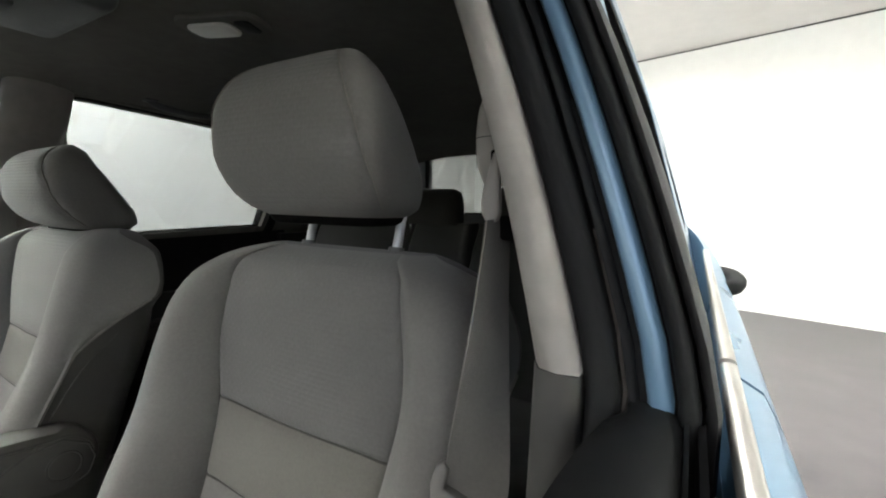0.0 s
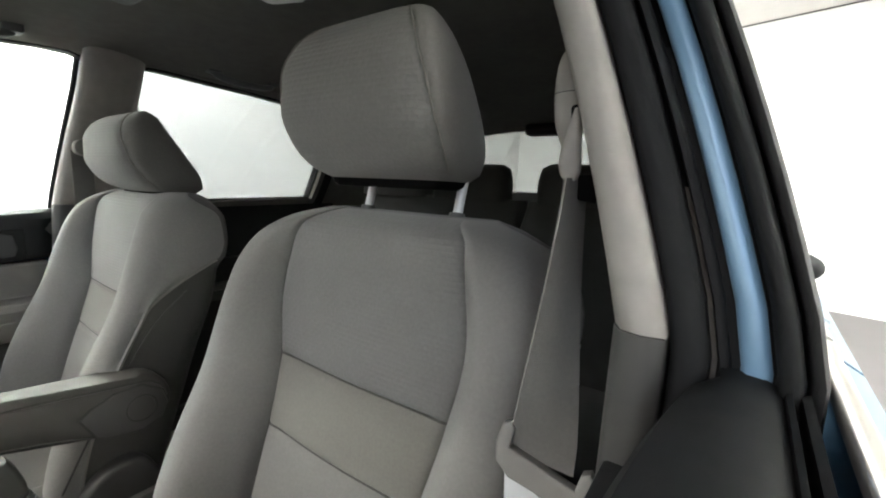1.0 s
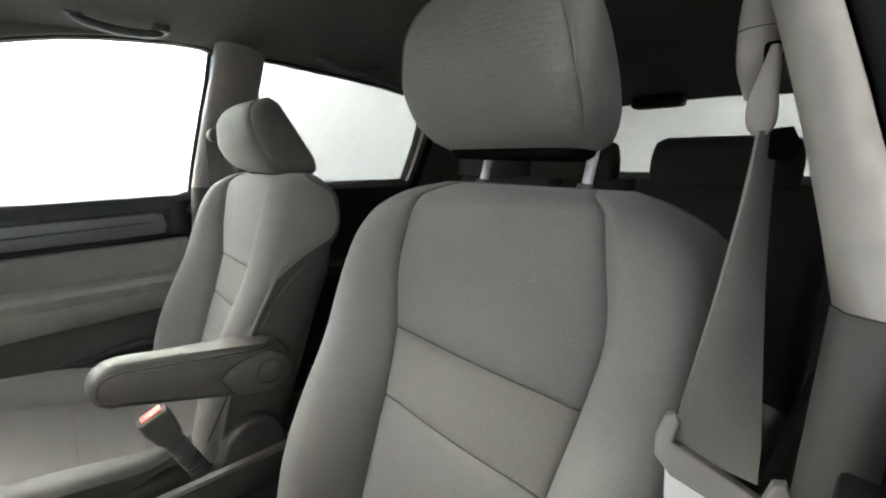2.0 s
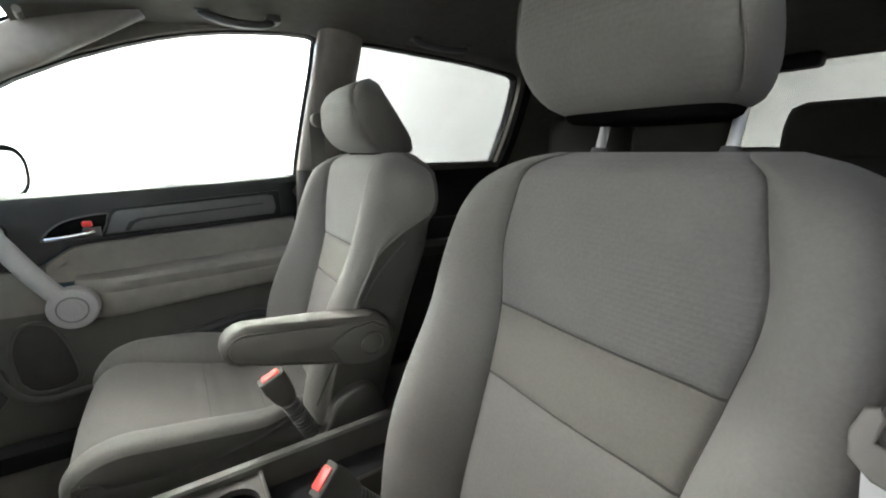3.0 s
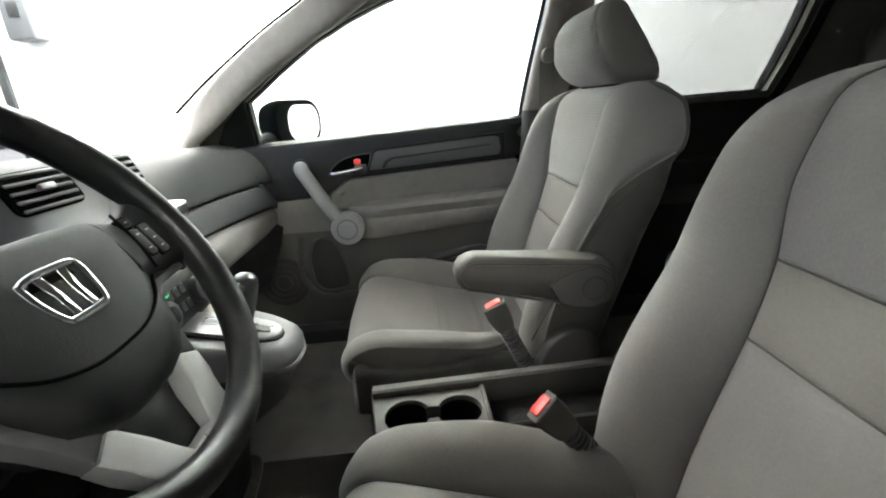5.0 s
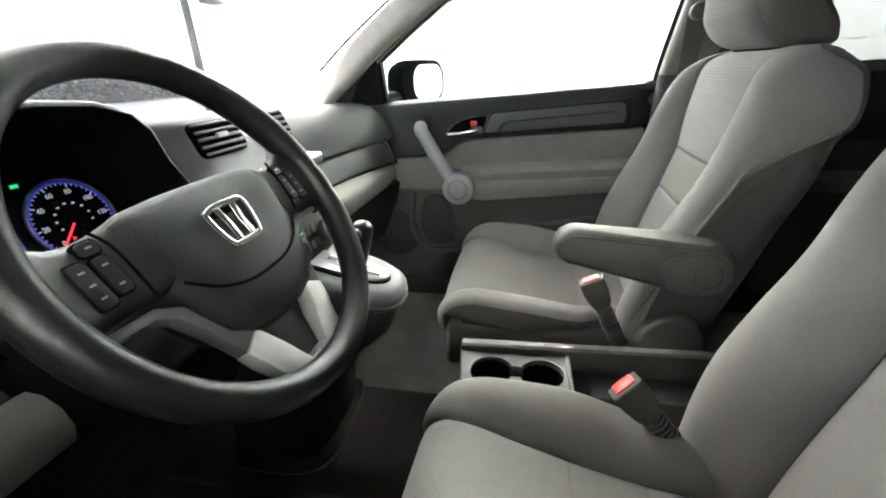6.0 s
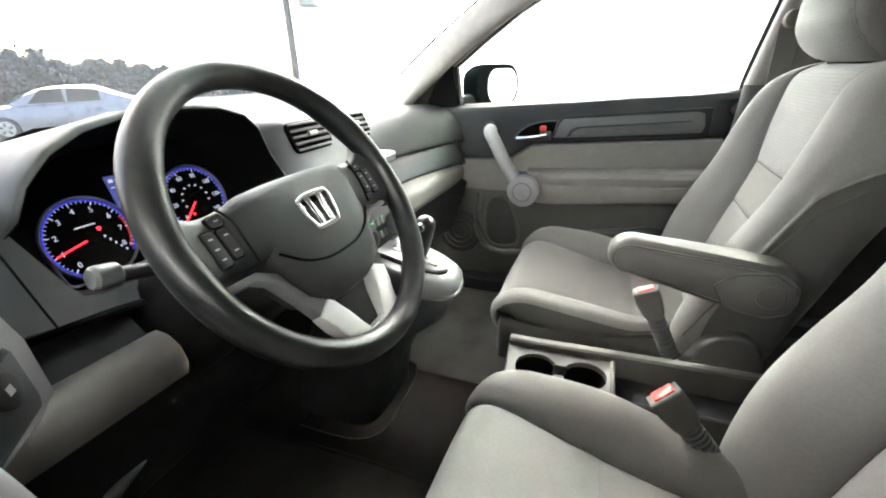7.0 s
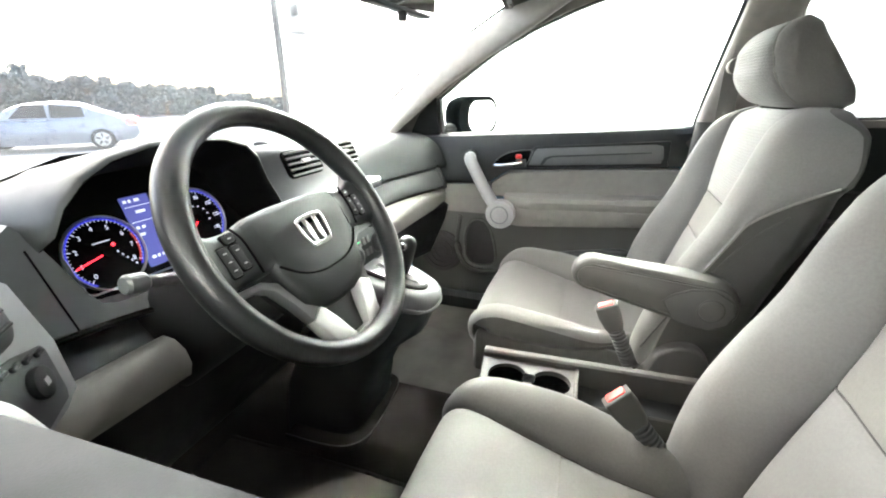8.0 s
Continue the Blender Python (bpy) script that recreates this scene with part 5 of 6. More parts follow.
def rear_door_lining(m):
    d = thing("rear_door", "grey rear door lining darkened for cabin shade, chrome release lever", "car door", "car doors")

    def bar(profile, y0, y1, n=10):
        return loft([[(m * x, y0 + (y1 - y0) * i / n, z) for x, z in profile(y0 + (y1 - y0) * i / n)] for i in range(n + 1)])
    bz = lambda y: 1.138 + 0.04 * y
    # rear linings take near-black colours in place of the shade back there
    part("upper_panel", bar(lambda y: [(0.787, bz(y) - 0.03), (0.785, bz(y)), (0.75, bz(y) + 0.004), (0.728, bz(y) - 0.02), (0.714, 1.03), (0.711, 0.985), (0.787, 0.975)], 0.60, 1.34), M["black"], d)
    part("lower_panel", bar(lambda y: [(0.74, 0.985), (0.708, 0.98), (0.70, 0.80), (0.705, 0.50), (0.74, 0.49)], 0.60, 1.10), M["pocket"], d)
    part("armrest", bar(lambda y: [(0.71, 0.90), (0.66, 0.90), (0.645, 0.885), (0.65, 0.85), (0.71, 0.835)], 0.68, 1.12), M["lower"], d)
    part("release_lever", sweep([(m * 0.70, 0.72, 1.03), (m * 0.695, 0.75, 1.035), (m * 0.70, 0.79, 1.045)], 0.005, 0.007), M["chrome"], d)
    part("lock_tab", block(*sorted((m * 0.698, m * 0.708)), 0.775, 0.79, 1.05, 1.065, 0.003), M["red"], d)
    # lining behind the rear door
    q = finish(sheet([(1.30, 0.45), (2.28, 0.45), (2.28, 1.16), (1.30, 1.16)], [], lambda y, z, t: (m * (0.70 + t), y, z), 0.05), "quarter_lining", M["black"], d)
    return d


# ==== dashboard ====
def wrap(x):
    """How far the dashboard's face comes back towards the doors."""
    a = abs(x)
    return 0.0 if a < 0.32 or x > 0 else 0.075 * ((a - 0.32) / 0.33) ** 1.6


def dashboard():
    d = thing("dashboard", "dark grey dashboard with instrument hood, vents and pale trim bars", "dashboard")

    def run(profile, x0, x1, n=24, name="", mat=None, label="", parent=None, sharp=45, lean=0.0):
        rings = []
        for i in range(n + 1):
            x = x0 + (x1 - x0) * i / n
            rings.append([(x, y + wrap(x), z + (lean * (x - 0.46) if x > 0 else 0)) for y, z in profile(x)])
        return part(name, loft(rings), mat, parent or d, label, sharp)
    # passenger side pad, upper glove lid, pale bar, lower box
    top = lambda x: [(-1.02, 1.072), (-0.85, 1.098), (-0.70, 1.116), (-0.62, 1.118), (-0.575, 1.112), (-0.545, 1.100), (-0.515, 1.078), (-0.495, 1.048), (-0.480, 1.010), (-0.4775, 1.001), (-0.4815, 0.9965), (-0.56, 0.996), (-0.9, 1.02)]
    run(top, -0.70, -0.135, 26, "passenger_pad", M["pad"], "dark grey grained passenger pad")
    run(lambda x: [(-0.55, 0.9935), (-0.4805, 0.9935), (-0.475, 0.989), (-0.452, 0.935), (-0.46, 0.925), (-0.55, 0.92)], -0.655, -0.15, 20, "glove_lid", M["lid"], "satin grey upper glove box lid")
    run(lambda x: [(-0.56, 0.998), (-0.495, 0.999), (-0.492, 0.993), (-0.56, 0.992)], -0.66, -0.14, 12, "lid_gap", M["soot"])
    part("lid_latch", block(-0.235, -0.205, -0.466, -0.446, 0.945, 0.965, 0.004), M["black"], d, "black lid latch")
    def bar_prof(x):
        e = 0.014 * ((abs(x) - 0.12) / 0.57) ** 2 - wrap(x)
        k = 1.0 if x > -0.675 else 1.0 - (-0.675 - x) / 0.05
        return [(-0.50, 0.928), (-0.445 + e, 0.926), (-0.414 + e, 0.921), (-0.403 + e, 0.913 - 0.01 * (1 - k)), (-0.399 + e, 0.900), (-0.400 + e, 0.874), (-0.407 + e, 0.857), (-0.425 + e, 0.846), (-0.50, 0.842)]
    run(bar_prof, -0.695, -0.125, 24, "trim_bar", M["light"], "pale grey padded trim bar")
    # black here paints the footwell shade on the glove box
    run(lambda x: [(-0.56, 0.92), (-0.455, 0.858), (-0.47, 0.80), (-0.53, 0.66), (-0.60, 0.62), (-0.62, 0.9)], -0.68, -0.14, 8, "glove_box", M["black"], "lower glove box, blackened for footwell shade")
    # driver side
    # lighter than the passenger pad: the light on its face is put into the colour
    run(lambda x: [(-1.02, 1.072), (-0.85, 1.098), (-0.72, 1.114), (-0.62, 1.116), (-0.53, 1.108), (-0.48, 1.085), (-0.47, 1.06), (-0.60, 1.03), (-0.9, 1.02)], 0.53, 0.70, 8, "driver_pad", M["fascia"], "grey grained pad, lightened for light from the side")
    # instrument hood: an arch from the front lip back to the windscreen
    arch = [(0.480, 0.992), (0.491, 1.020), (0.504, 1.055), (0.512, 1.083), (0.511, 1.106), (0.497, 1.134), (0.470, 1.159), (0.435, 1.176), (0.385, 1.186), (0.325, 1.189), (0.262, 1.184), (0.222, 1.172), (0.200, 1.15), (0.186, 1.11), (0.165, 1.075), (0.142, 1.035), (0.13, 1.0)]

    def arch_at(y, k, dz, out):
        pts = []
        for x, z in arch:
            c = Vector((x - 0.35, z - 1.04))
            c = c * (1 + out / max(c.length, 0.05))
            zz = 1.04 + c.y
            flat = 1.105 + 0.0 * x
            # the outer foot of the arch runs back into the fascia
            back = min(max((1.112 - z) / 0.045, 0.0), 1.0) if x > 0.45 else 0.0
            pts.append(Vector((0.35 + c.x, y - 0.062 * back * back * (3 - 2 * back) * max(0.0, 1 + (y + 0.425) / 0.12), zz + (min(zz, flat) - zz) * k + dz)))
        return pts
    outer = [(-0.425, 0.0, -0.003, 0.0042), (-0.426, 0.0, -0.001, 0.0058), (-0.431, 0.0, 0.0, 0.0072), (-0.46, 0.05, -0.003, 0.012), (-0.52, 0.28, 0.0, 0.022), (-0.60, 0.48, 0.0, 0.03), (-0.70, 0.68, 0.0, 0.04), (-0.82, 0.9, -0.008, 0.05), (-0.95, 1.0, -0.03, 0.06)]
    inner = [(-0.4255, 0.0, -0.0035, 0.0034), (-0.432, 0.0, -0.005, 0.0015), (-0.47, 0.0, -0.012, -0.008), (-0.545, 0.0, -0.03, -0.012)]
    hood = loft([arch_at(*r) for r in outer], closed=False, caps=False)
    part("instrument_hood", hood, M["dark"], d, "dark grey arched instrument hood", 60)
    lip = loft([arch_at(*r) for r in (outer[0], inner[0])], closed=False, caps=False)
    loft([arch_at(*r) for r in inner], closed=False, caps=False, bm=lip)
    part("hood_lining", lip, M["soot"], d, "matt black hood lining", 60)
    cluster(d)
    # face below the instruments, with a joint line
    fas = [(0.530, 1.118), (0.516, 1.098), (0.506, 1.070), (0.488, 1.018), (0.480, 1.004), (0.465, 0.998), (0.44, 0.995), (0.30, 0.992), (0.13, 0.995), (0.13, 0.952), (0.30, 0.955), (0.425, 0.973), (0.51, 0.985), (0.560, 0.992), (0.572, 1.05), (0.566, 1.095)]
    part("lower_fascia", sheet(fas, [], lambda u, v, t: (u, -0.445 - t + 0.25 * (1.0 - v), v), 0.03), M["fascia"], d, "dark satin fascia")
    part("fascia_joint", sweep([(0.552, -0.440, 0.984), (0.504, -0.4385, 0.9805), (0.468, -0.4375, 0.9765), (0.420, -0.4365, 0.969)], 0.006, 0.004, n=8), M["soot"], d, "dark joint under the fascia")
    part("fascia_seam", sweep([(0.528, -0.4655, 1.089), (0.522, -0.4535, 1.039), (0.516, -0.4400, 0.986)], 0.0012, n=6), M["soot"], d)
    run(lambda x: [(-0.54, 0.965), (-0.45, 0.962), (-0.415, 0.925), (-0.43, 0.86), (-0.54, 0.85)], 0.445, 0.56, 10, "column_panel", M["dark"], "dark grey column panel")
    run(lambda x: [(-0.58, 0.99), (-0.49, 0.985), (-0.485, 0.93), (-0.49, 0.86), (-0.58, 0.85)], 0.13, 0.445, 4, "column_recess", M["soot"], "black recess round the column")
    # pale padded knee bar
    kb = lambda x: [(-0.44, 0.927), (-0.412, 0.941), (-0.392, 0.939), (-0.376, 0.926), (-0.370, 0.905), (-0.377, 0.885), (-0.40, 0.872), (-0.44, 0.858)]
    run(kb, 0.440, 0.70, 12, "trim_bar", M["light"], "pale grey padded knee bar", lean=0.03)
    # panel below the wheel, its black stands for the shade there
    run(lambda x: [(-0.56, 0.86), (-0.43, 0.855), (-0.44, 0.80), (-0.50, 0.66), (-0.58, 0.60), (-0.62, 0.8)], 0.10, 0.68, 8, "lower_panel", M["black"], "lower panel, blackened for shade under the dash")
    part("bonnet_lever_rail", sweep([(0.64, -0.44, 0.70), (0.50, -0.47, 0.735), (0.38, -0.48, 0.775)], 0.006, 0.012), M["mid"], d)
    # outer end of the dash: vent frame and mirror switches
    fm = axes((0.586, -0.392, 1.012), (-0.72, -0.64, 0.0), (0.05, -0.22, 1))
    end = part("end_panel", slab([(-0.075, -0.075), (0.034, -0.080), (0.049, -0.015), (0.037, 0.063), (-0.02, 0.11), (-0.08, 0.105)], -0.03, 0.0, 0.006, fm), M["end_trim"], d, "satin grey end panel")
    part("end_vent", slab(rounded(0.072, 0.075, 0.02, 5, -0.036, 0.056), 0.0, 0.004, 0.002, fm), M["dark"], end, "dark side air vent")
    for k in range(4):
        part("vent_slat", block(-0.066, -0.006, 0.033 + 0.015 * k, 0.037 + 0.015 * k, 0.003, 0.008, 0.001, 1, fm), M["black"], end)
    sw = part("switch_panel", slab([(-0.072, -0.068), (0.004, -0.066), (0.010, -0.058), (0.018, -0.010), (0.014, -0.003), (-0.030, 0.010), (-0.072, 0.016)], 0.0, 0.004, 0.002, fm), M["dark"], end, "dark switch panel")
    part("mirror_knob", disc(0.017, 0.004, 0.013, 0.003, fm @ Matrix.Translation((-0.025, -0.026, 0))), M["black"], sw, "round mirror adjuster knob")
    part("knob_mark", block(-0.029, -0.021, -0.030, -0.022, 0.0132, 0.0138, 0, 1, fm), M["grip"], sw)
    for k in range(4):
        part("small_button", block(-0.064 + 0.019 * k, -0.050 + 0.019 * k, 0.004 - 0.004 * k, 0.010 - 0.004 * k, 0.004, 0.009, 0.0015, 1, fm), M["black"], sw)
    # centre stack
    st = lambda x: [(-0.90, 1.08), (-0.62, 1.138), (-0.50, 1.156), (-0.462, 1.152), (-0.450, 1.143), (-0.425, 1.085), (-0.405, 1.062), (-0.385, 1.055), (-0.375, 1.042), (-0.378, 0.99), (-0.372, 0.90), (-0.40, 0.86), (-0.6, 0.8), (-0.85, 0.9)]
    rings = []
    for i in range(17):
        x = -0.158 + 0.316 * i / 16
        k = 1 - (abs(x) / 0.158) ** 10
        rings.append([(x * (1 if j > 5 else 0.98), y - 0.045 * (1 - k) , z - 0.02 * (1 - k)) for j, (y, z) in enumerate(st(x))])
    stack = part("centre_fascia", loft(rings), M["stack"], d, "satin grey centre fascia", 50)
    for cx in (0.058, -0.092):
        vm = axes((cx, -0.4385, 1.121), (-1, 0, 0), (0, -0.40, 0.92))
        v = part("air_vent", slab(rounded(0.112, 0.056, 0.012, 4), -0.03, 0.002, 0.003, vm), M["soot"], d, "black louvred air vent")
        for k in range(5):
            part("vent_slat", block(-0.05, 0.05, -0.023 + 0.0115 * k - 0.0022, -0.023 + 0.0115 * k + 0.0022, -0.006, 0.004, 0.0012, 1, vm), M["fascia"], v)
        part("vent_tab", block(-0.012, 0.012, -0.003, 0.005, 0.004, 0.011, 0.002, 2, vm), M["silver"], v, "pale vent tab")
    # radio with bright upper ledge
    rm = axes((0.0, -0.374, 1.015), (-1, 0, 0), (0, 0.0, 1))
    radio = part("radio", slab(rounded(0.22, 0.075, 0.012, 4), -0.01, 0.004, 0.003, rm), M["black"], d, "black radio panel")
    part("radio_ledge", block(-0.09, 0.09, 0.034, 0.056, 0.0, 0.036, 0.006, 3, rm), M["steel"], radio, "bright silver ledge")
    for k in range(6):
        part("radio_button", block(-0.09 + 0.031 * k, -0.066 + 0.031 * k, -0.03, -0.018, 0.004, 0.009, 0.002, 1, rm), M["dark"], radio)
    part("radio_screen", block(-0.07, 0.07, -0.006, 0.028, 0.004, 0.0055, 0.001, 1, rm), M["soot"], radio)
    # heating controls
    hm = axes((0.005, -0.352, 0.925), (-1, 0, 0), (0, -0.25, 0.97))
    heat = part("heater_panel", slab(rounded(0.19, 0.095, 0.03, 6), -0.05, 0.008, 0.008, hm, 3), M["mid"], d, "dark satin heater panel")
    part("heater_face", slab(rounded(0.165, 0.075, 0.022, 6), 0.008, 0.011, 0.002, hm), M["dark"], heat)
    for cx in (-0.052, 0.052):
        part("dial", disc(0.023, 0.011, 0.028, 0.004, hm @ Matrix.Translation((cx, -0.006, 0))), M["mid"], heat, "round heater dial")
        part("dial_cap", disc(0.013, 0.028, 0.031, 0.002, hm @ Matrix.Translation((cx, -0.006, 0))), M["dark"], heat)
    for k in range(3):
        for j in range(2):
            part("heater_button", block(-0.026 + 0.018 * k, -0.011 + 0.018 * k, -0.022 + 0.027 * j, -0.006 + 0.027 * j, 0.011, 0.015, 0.002, 1, hm), M["mid"], heat)
    part("lit_mark", block(-0.03, -0.02, 0.016, 0.0185, 0.0151, 0.0156, 0, 1, hm), M["green"], heat, "small green light")
    # curved end vent by the passenger door
    curve = smooth_path([(-0.652, -0.505, 1.083), (-0.654, -0.478, 1.070), (-0.656, -0.440, 1.045), (-0.659, -0.412, 1.000), (-0.664, -0.386, 0.945), (-0.667, -0.380, 0.925)], 6)
    ev = part("end_vent", sweep(curve, 0.016, 0.010, up=(0, 0.6, 0.8), n=14, power=3), M["dark"], d, "slim curved air vent at the door end")
    for k in range(8):
        p, q = curve[4 + 2 * k], curve[5 + 2 * k]
        t = (q - p).normalized()
        nrm = Vector((0, -t.z, t.y))
        nrm = nrm if nrm.y > 0 else -nrm
        part("vent_slat", block(-0.010, 0.010, -0.0028, 0.0028, -0.003, 0.003, 0.001, 1, axes(p + nrm * 0.010, (1, 0, 0), t)), M["soot"], ev)
    part("vent_tab", block(-0.006, 0.006, -0.003, 0.003, -0.003, 0.004, 0.001, 1, axes(curve[7] + Vector((0, 0.007, 0.008)), (1, 0, 0), curve[8] - curve[7])), M["silver"], ev, "pale vent tab")
    # low ridge at the windscreen's foot
    part("screen_ridge", sweep([(x, -0.78 + 0.12 * (abs(x) / 0.66) ** 2, 1.115) for x in np.linspace(-0.655, -0.20, 14)], 0.035, 0.010), M["dark"], d)
    return d


def cluster(d):
    """Instrument panel: two dials, a display and warning lamps, leaning back a little."""
    cm = axes((0.345, -0.53, 1.045), (-1, 0, 0), (0, -0.30, 0.95))
    face = part("instrument_panel", slab([(-0.235, -0.062), (0.20, -0.062), (0.20, 0.06), (0.13, 0.13), (-0.06, 0.135), (-0.17, 0.105), (-0.235, 0.04)], -0.02, 0.0, 0.002, cm), M["soot"], d, "matt black instrument panel")

    def dial(cx, cy, r, marks, size, needle_deg, start, stop, redline=None):
        base = cm @ Matrix.Translation((cx, cy, 0))
        part("dial_face", disc(r, 0.0, 0.003, 0.001, base, 40), M["soot"], face)
        n = 44
        ring = [base @ Vector((r * math.cos(a), r * math.sin(a), 0.004)) for a in np.linspace(0, 2 * math.pi, n + 1)[:-1]]
        part("dial_rim", sweep(ring, 0.0016, 0.003, n=8, closed=True, up=tuple(base.to_3x3() @ Vector((0, 0, 1)))), M["steel"], face, "bright dial rim")
        arc = [base @ Vector(((r - 0.0040) * math.cos(a), (r - 0.0040) * math.sin(a), 0.0034)) for a in np.linspace(radians(start - 8), radians(stop + 8), 40)]
        part("glow_ring", sweep(arc, 0.0012, 0.0004, n=6, up=tuple(base.to_3x3() @ Vector((0, 0, 1)))), M["ring"], face, "glowing blue ring")
        if redline:
            arc = [base @ Vector(((r - 0.0075) * math.cos(a), (r - 0.0075) * math.sin(a), 0.0034)) for a in np.linspace(radians(start - 4), radians(redline), 12)]
            part("red_zone", sweep(arc, 0.0016, 0.0004, n=6, up=tuple(base.to_3x3() @ Vector((0, 0, 1)))), M["red_zone"], face, "red zone of the dial")
        for k, txt in enumerate(marks):
            a = radians(stop + (start - stop) * k / (len(marks) - 1))
            p = base @ Matrix.Translation(((r * 0.70) * math.cos(a), (r * 0.70) * math.sin(a), 0.0035))
            lettering(txt, size, p, M["digits"], face)
            q = base @ Matrix.Translation(((r * 0.86) * math.cos(a), (r * 0.86) * math.sin(a), 0.0036)) @ Matrix.Rotation(a, 4, "Z")
            part("tick", block(-0.0025, 0.0025, -0.0005, 0.0005, 0, 0.0005, 0, 1, q), M["digits"], face)
            if k < len(marks) - 1:
                for f in (0.2, 0.4, 0.6, 0.8):
                    b = radians(stop + (start - stop) * (k + f) / (len(marks) - 1))
                    q = base @ Matrix.Translation(((r * 0.885) * math.cos(b), (r * 0.885) * math.sin(b), 0.0036)) @ Matrix.Rotation(b, 4, "Z")
                    part("minor_tick", block(-0.0013, 0.0013, -0.00028, 0.00028, 0, 0.0004, 0, 1, q), M["digits"], face)
        a = radians(needle_deg)
        q = base @ Matrix.Rotation(a, 4, "Z")
        part("needle", block(0.006, r * 0.86, -0.0011, 0.0011, 0.005, 0.0065, 0.0004, 1, q), M["needle"], face, "glowing red needle")
        part("needle_cap", disc(0.0075, 0.003, 0.008, 0.001, base, 20), M["soot"], face)
        return base
    tb = dial(-0.068, -0.008, 0.0535, ["0", "1", "2", "3", "4", "5", "6", "7", "8"], 0.0095, 192, -30, 225, 22)
    part("tach_bar", block(-0.012, 0.012, 0.0160, 0.0174, 0.0033, 0.0037, 0, 1, tb), M["digits"], face)
    part("warning_light", disc(0.0028, 0.003, 0.0042, 0.0005, tb @ Matrix.Translation((0.013, 0.009, 0)), 16), M["needle"], face, "red warning light")
    for k in range(5):
        part("gear_mark", block(0.014 + 0.0042 * k, 0.016 + 0.0042 * k, -0.004 - 0.0062 * k, -0.001 - 0.0062 * k, 0.0033, 0.0037, 0, 1, tb), M["digits"], face)
    sb = dial(0.0925, 0.0, 0.053, ["0", "20", "40", "60", "80", "100", "120", "140"], 0.0085, 222, -40, 220)
    for k in range(9):
        a = radians(200 - 27 * k)
        part("inner_mark", block(-0.0016, 0.0016, -0.001, 0.001, 0.0033, 0.0036, 0, 1, sb @ Matrix.Translation((0.022 * math.cos(a), 0.022 * math.sin(a), 0))), M["digits"], face)
    part("warning_light", disc(0.003, 0.003, 0.0042, 0.0005, sb @ Matrix.Translation((-0.014, -0.022, 0)), 3), M["needle"], face, "red warning light")
    disp = part("display", block(-0.019, 0.026, -0.05, 0.062, 0.0, 0.002, 0.001, 1, cm), M["screen"], face, "glowing blue display")
    for x0, x1, y in ((-0.015, -0.010, 0.055), (-0.007, -0.003, 0.055), (0.002, 0.010, 0.055), (-0.003, 0.012, 0.037), (-0.013, -0.008, 0.013), (-0.004, 0.001, 0.013), (-0.013, -0.004, 0.002), (-0.010, -0.004, -0.036), (-0.001, 0.003, -0.036), (0.007, 0.013, -0.036)):
        part("display_bar", block(x0, x1, y - 0.0022, y + 0.0022, 0.002, 0.0025, 0, 1, cm), M["digits"], disp)
    for y in (0.046, 0.022):
        part("display_line", block(-0.016, 0.024, y - 0.0004, y + 0.0004, 0.002, 0.0024, 0, 1, cm), M["digits"], disp)
    part("indicator_light", block(0.051, 0.059, 0.0545, 0.0585, 0.0, 0.0015, 0, 1, cm), M["green"], face, "small green indicator")
    part("panel_lip", block(-0.12, 0.20, -0.072, -0.068, -0.01, 0.03, 0.0015, 1, cm), M["silver"], face, "bright lower lip")
    trim = smooth_path([(-0.1317, 0.0, 0.03), (-0.1285, -0.040, 0.03), (-0.1224, -0.0543, 0.03), (-0.0969, -0.0563, 0.03), (0.0, -0.059, 0.03), (0.13, -0.059, 0.03)], 4)
    part("bright_trim", sweep([cm @ p for p in trim], 0.0012, 0.002, n=8, up=(0, 1, 0)), M["steel"], face, "thin bright trim below the dials")


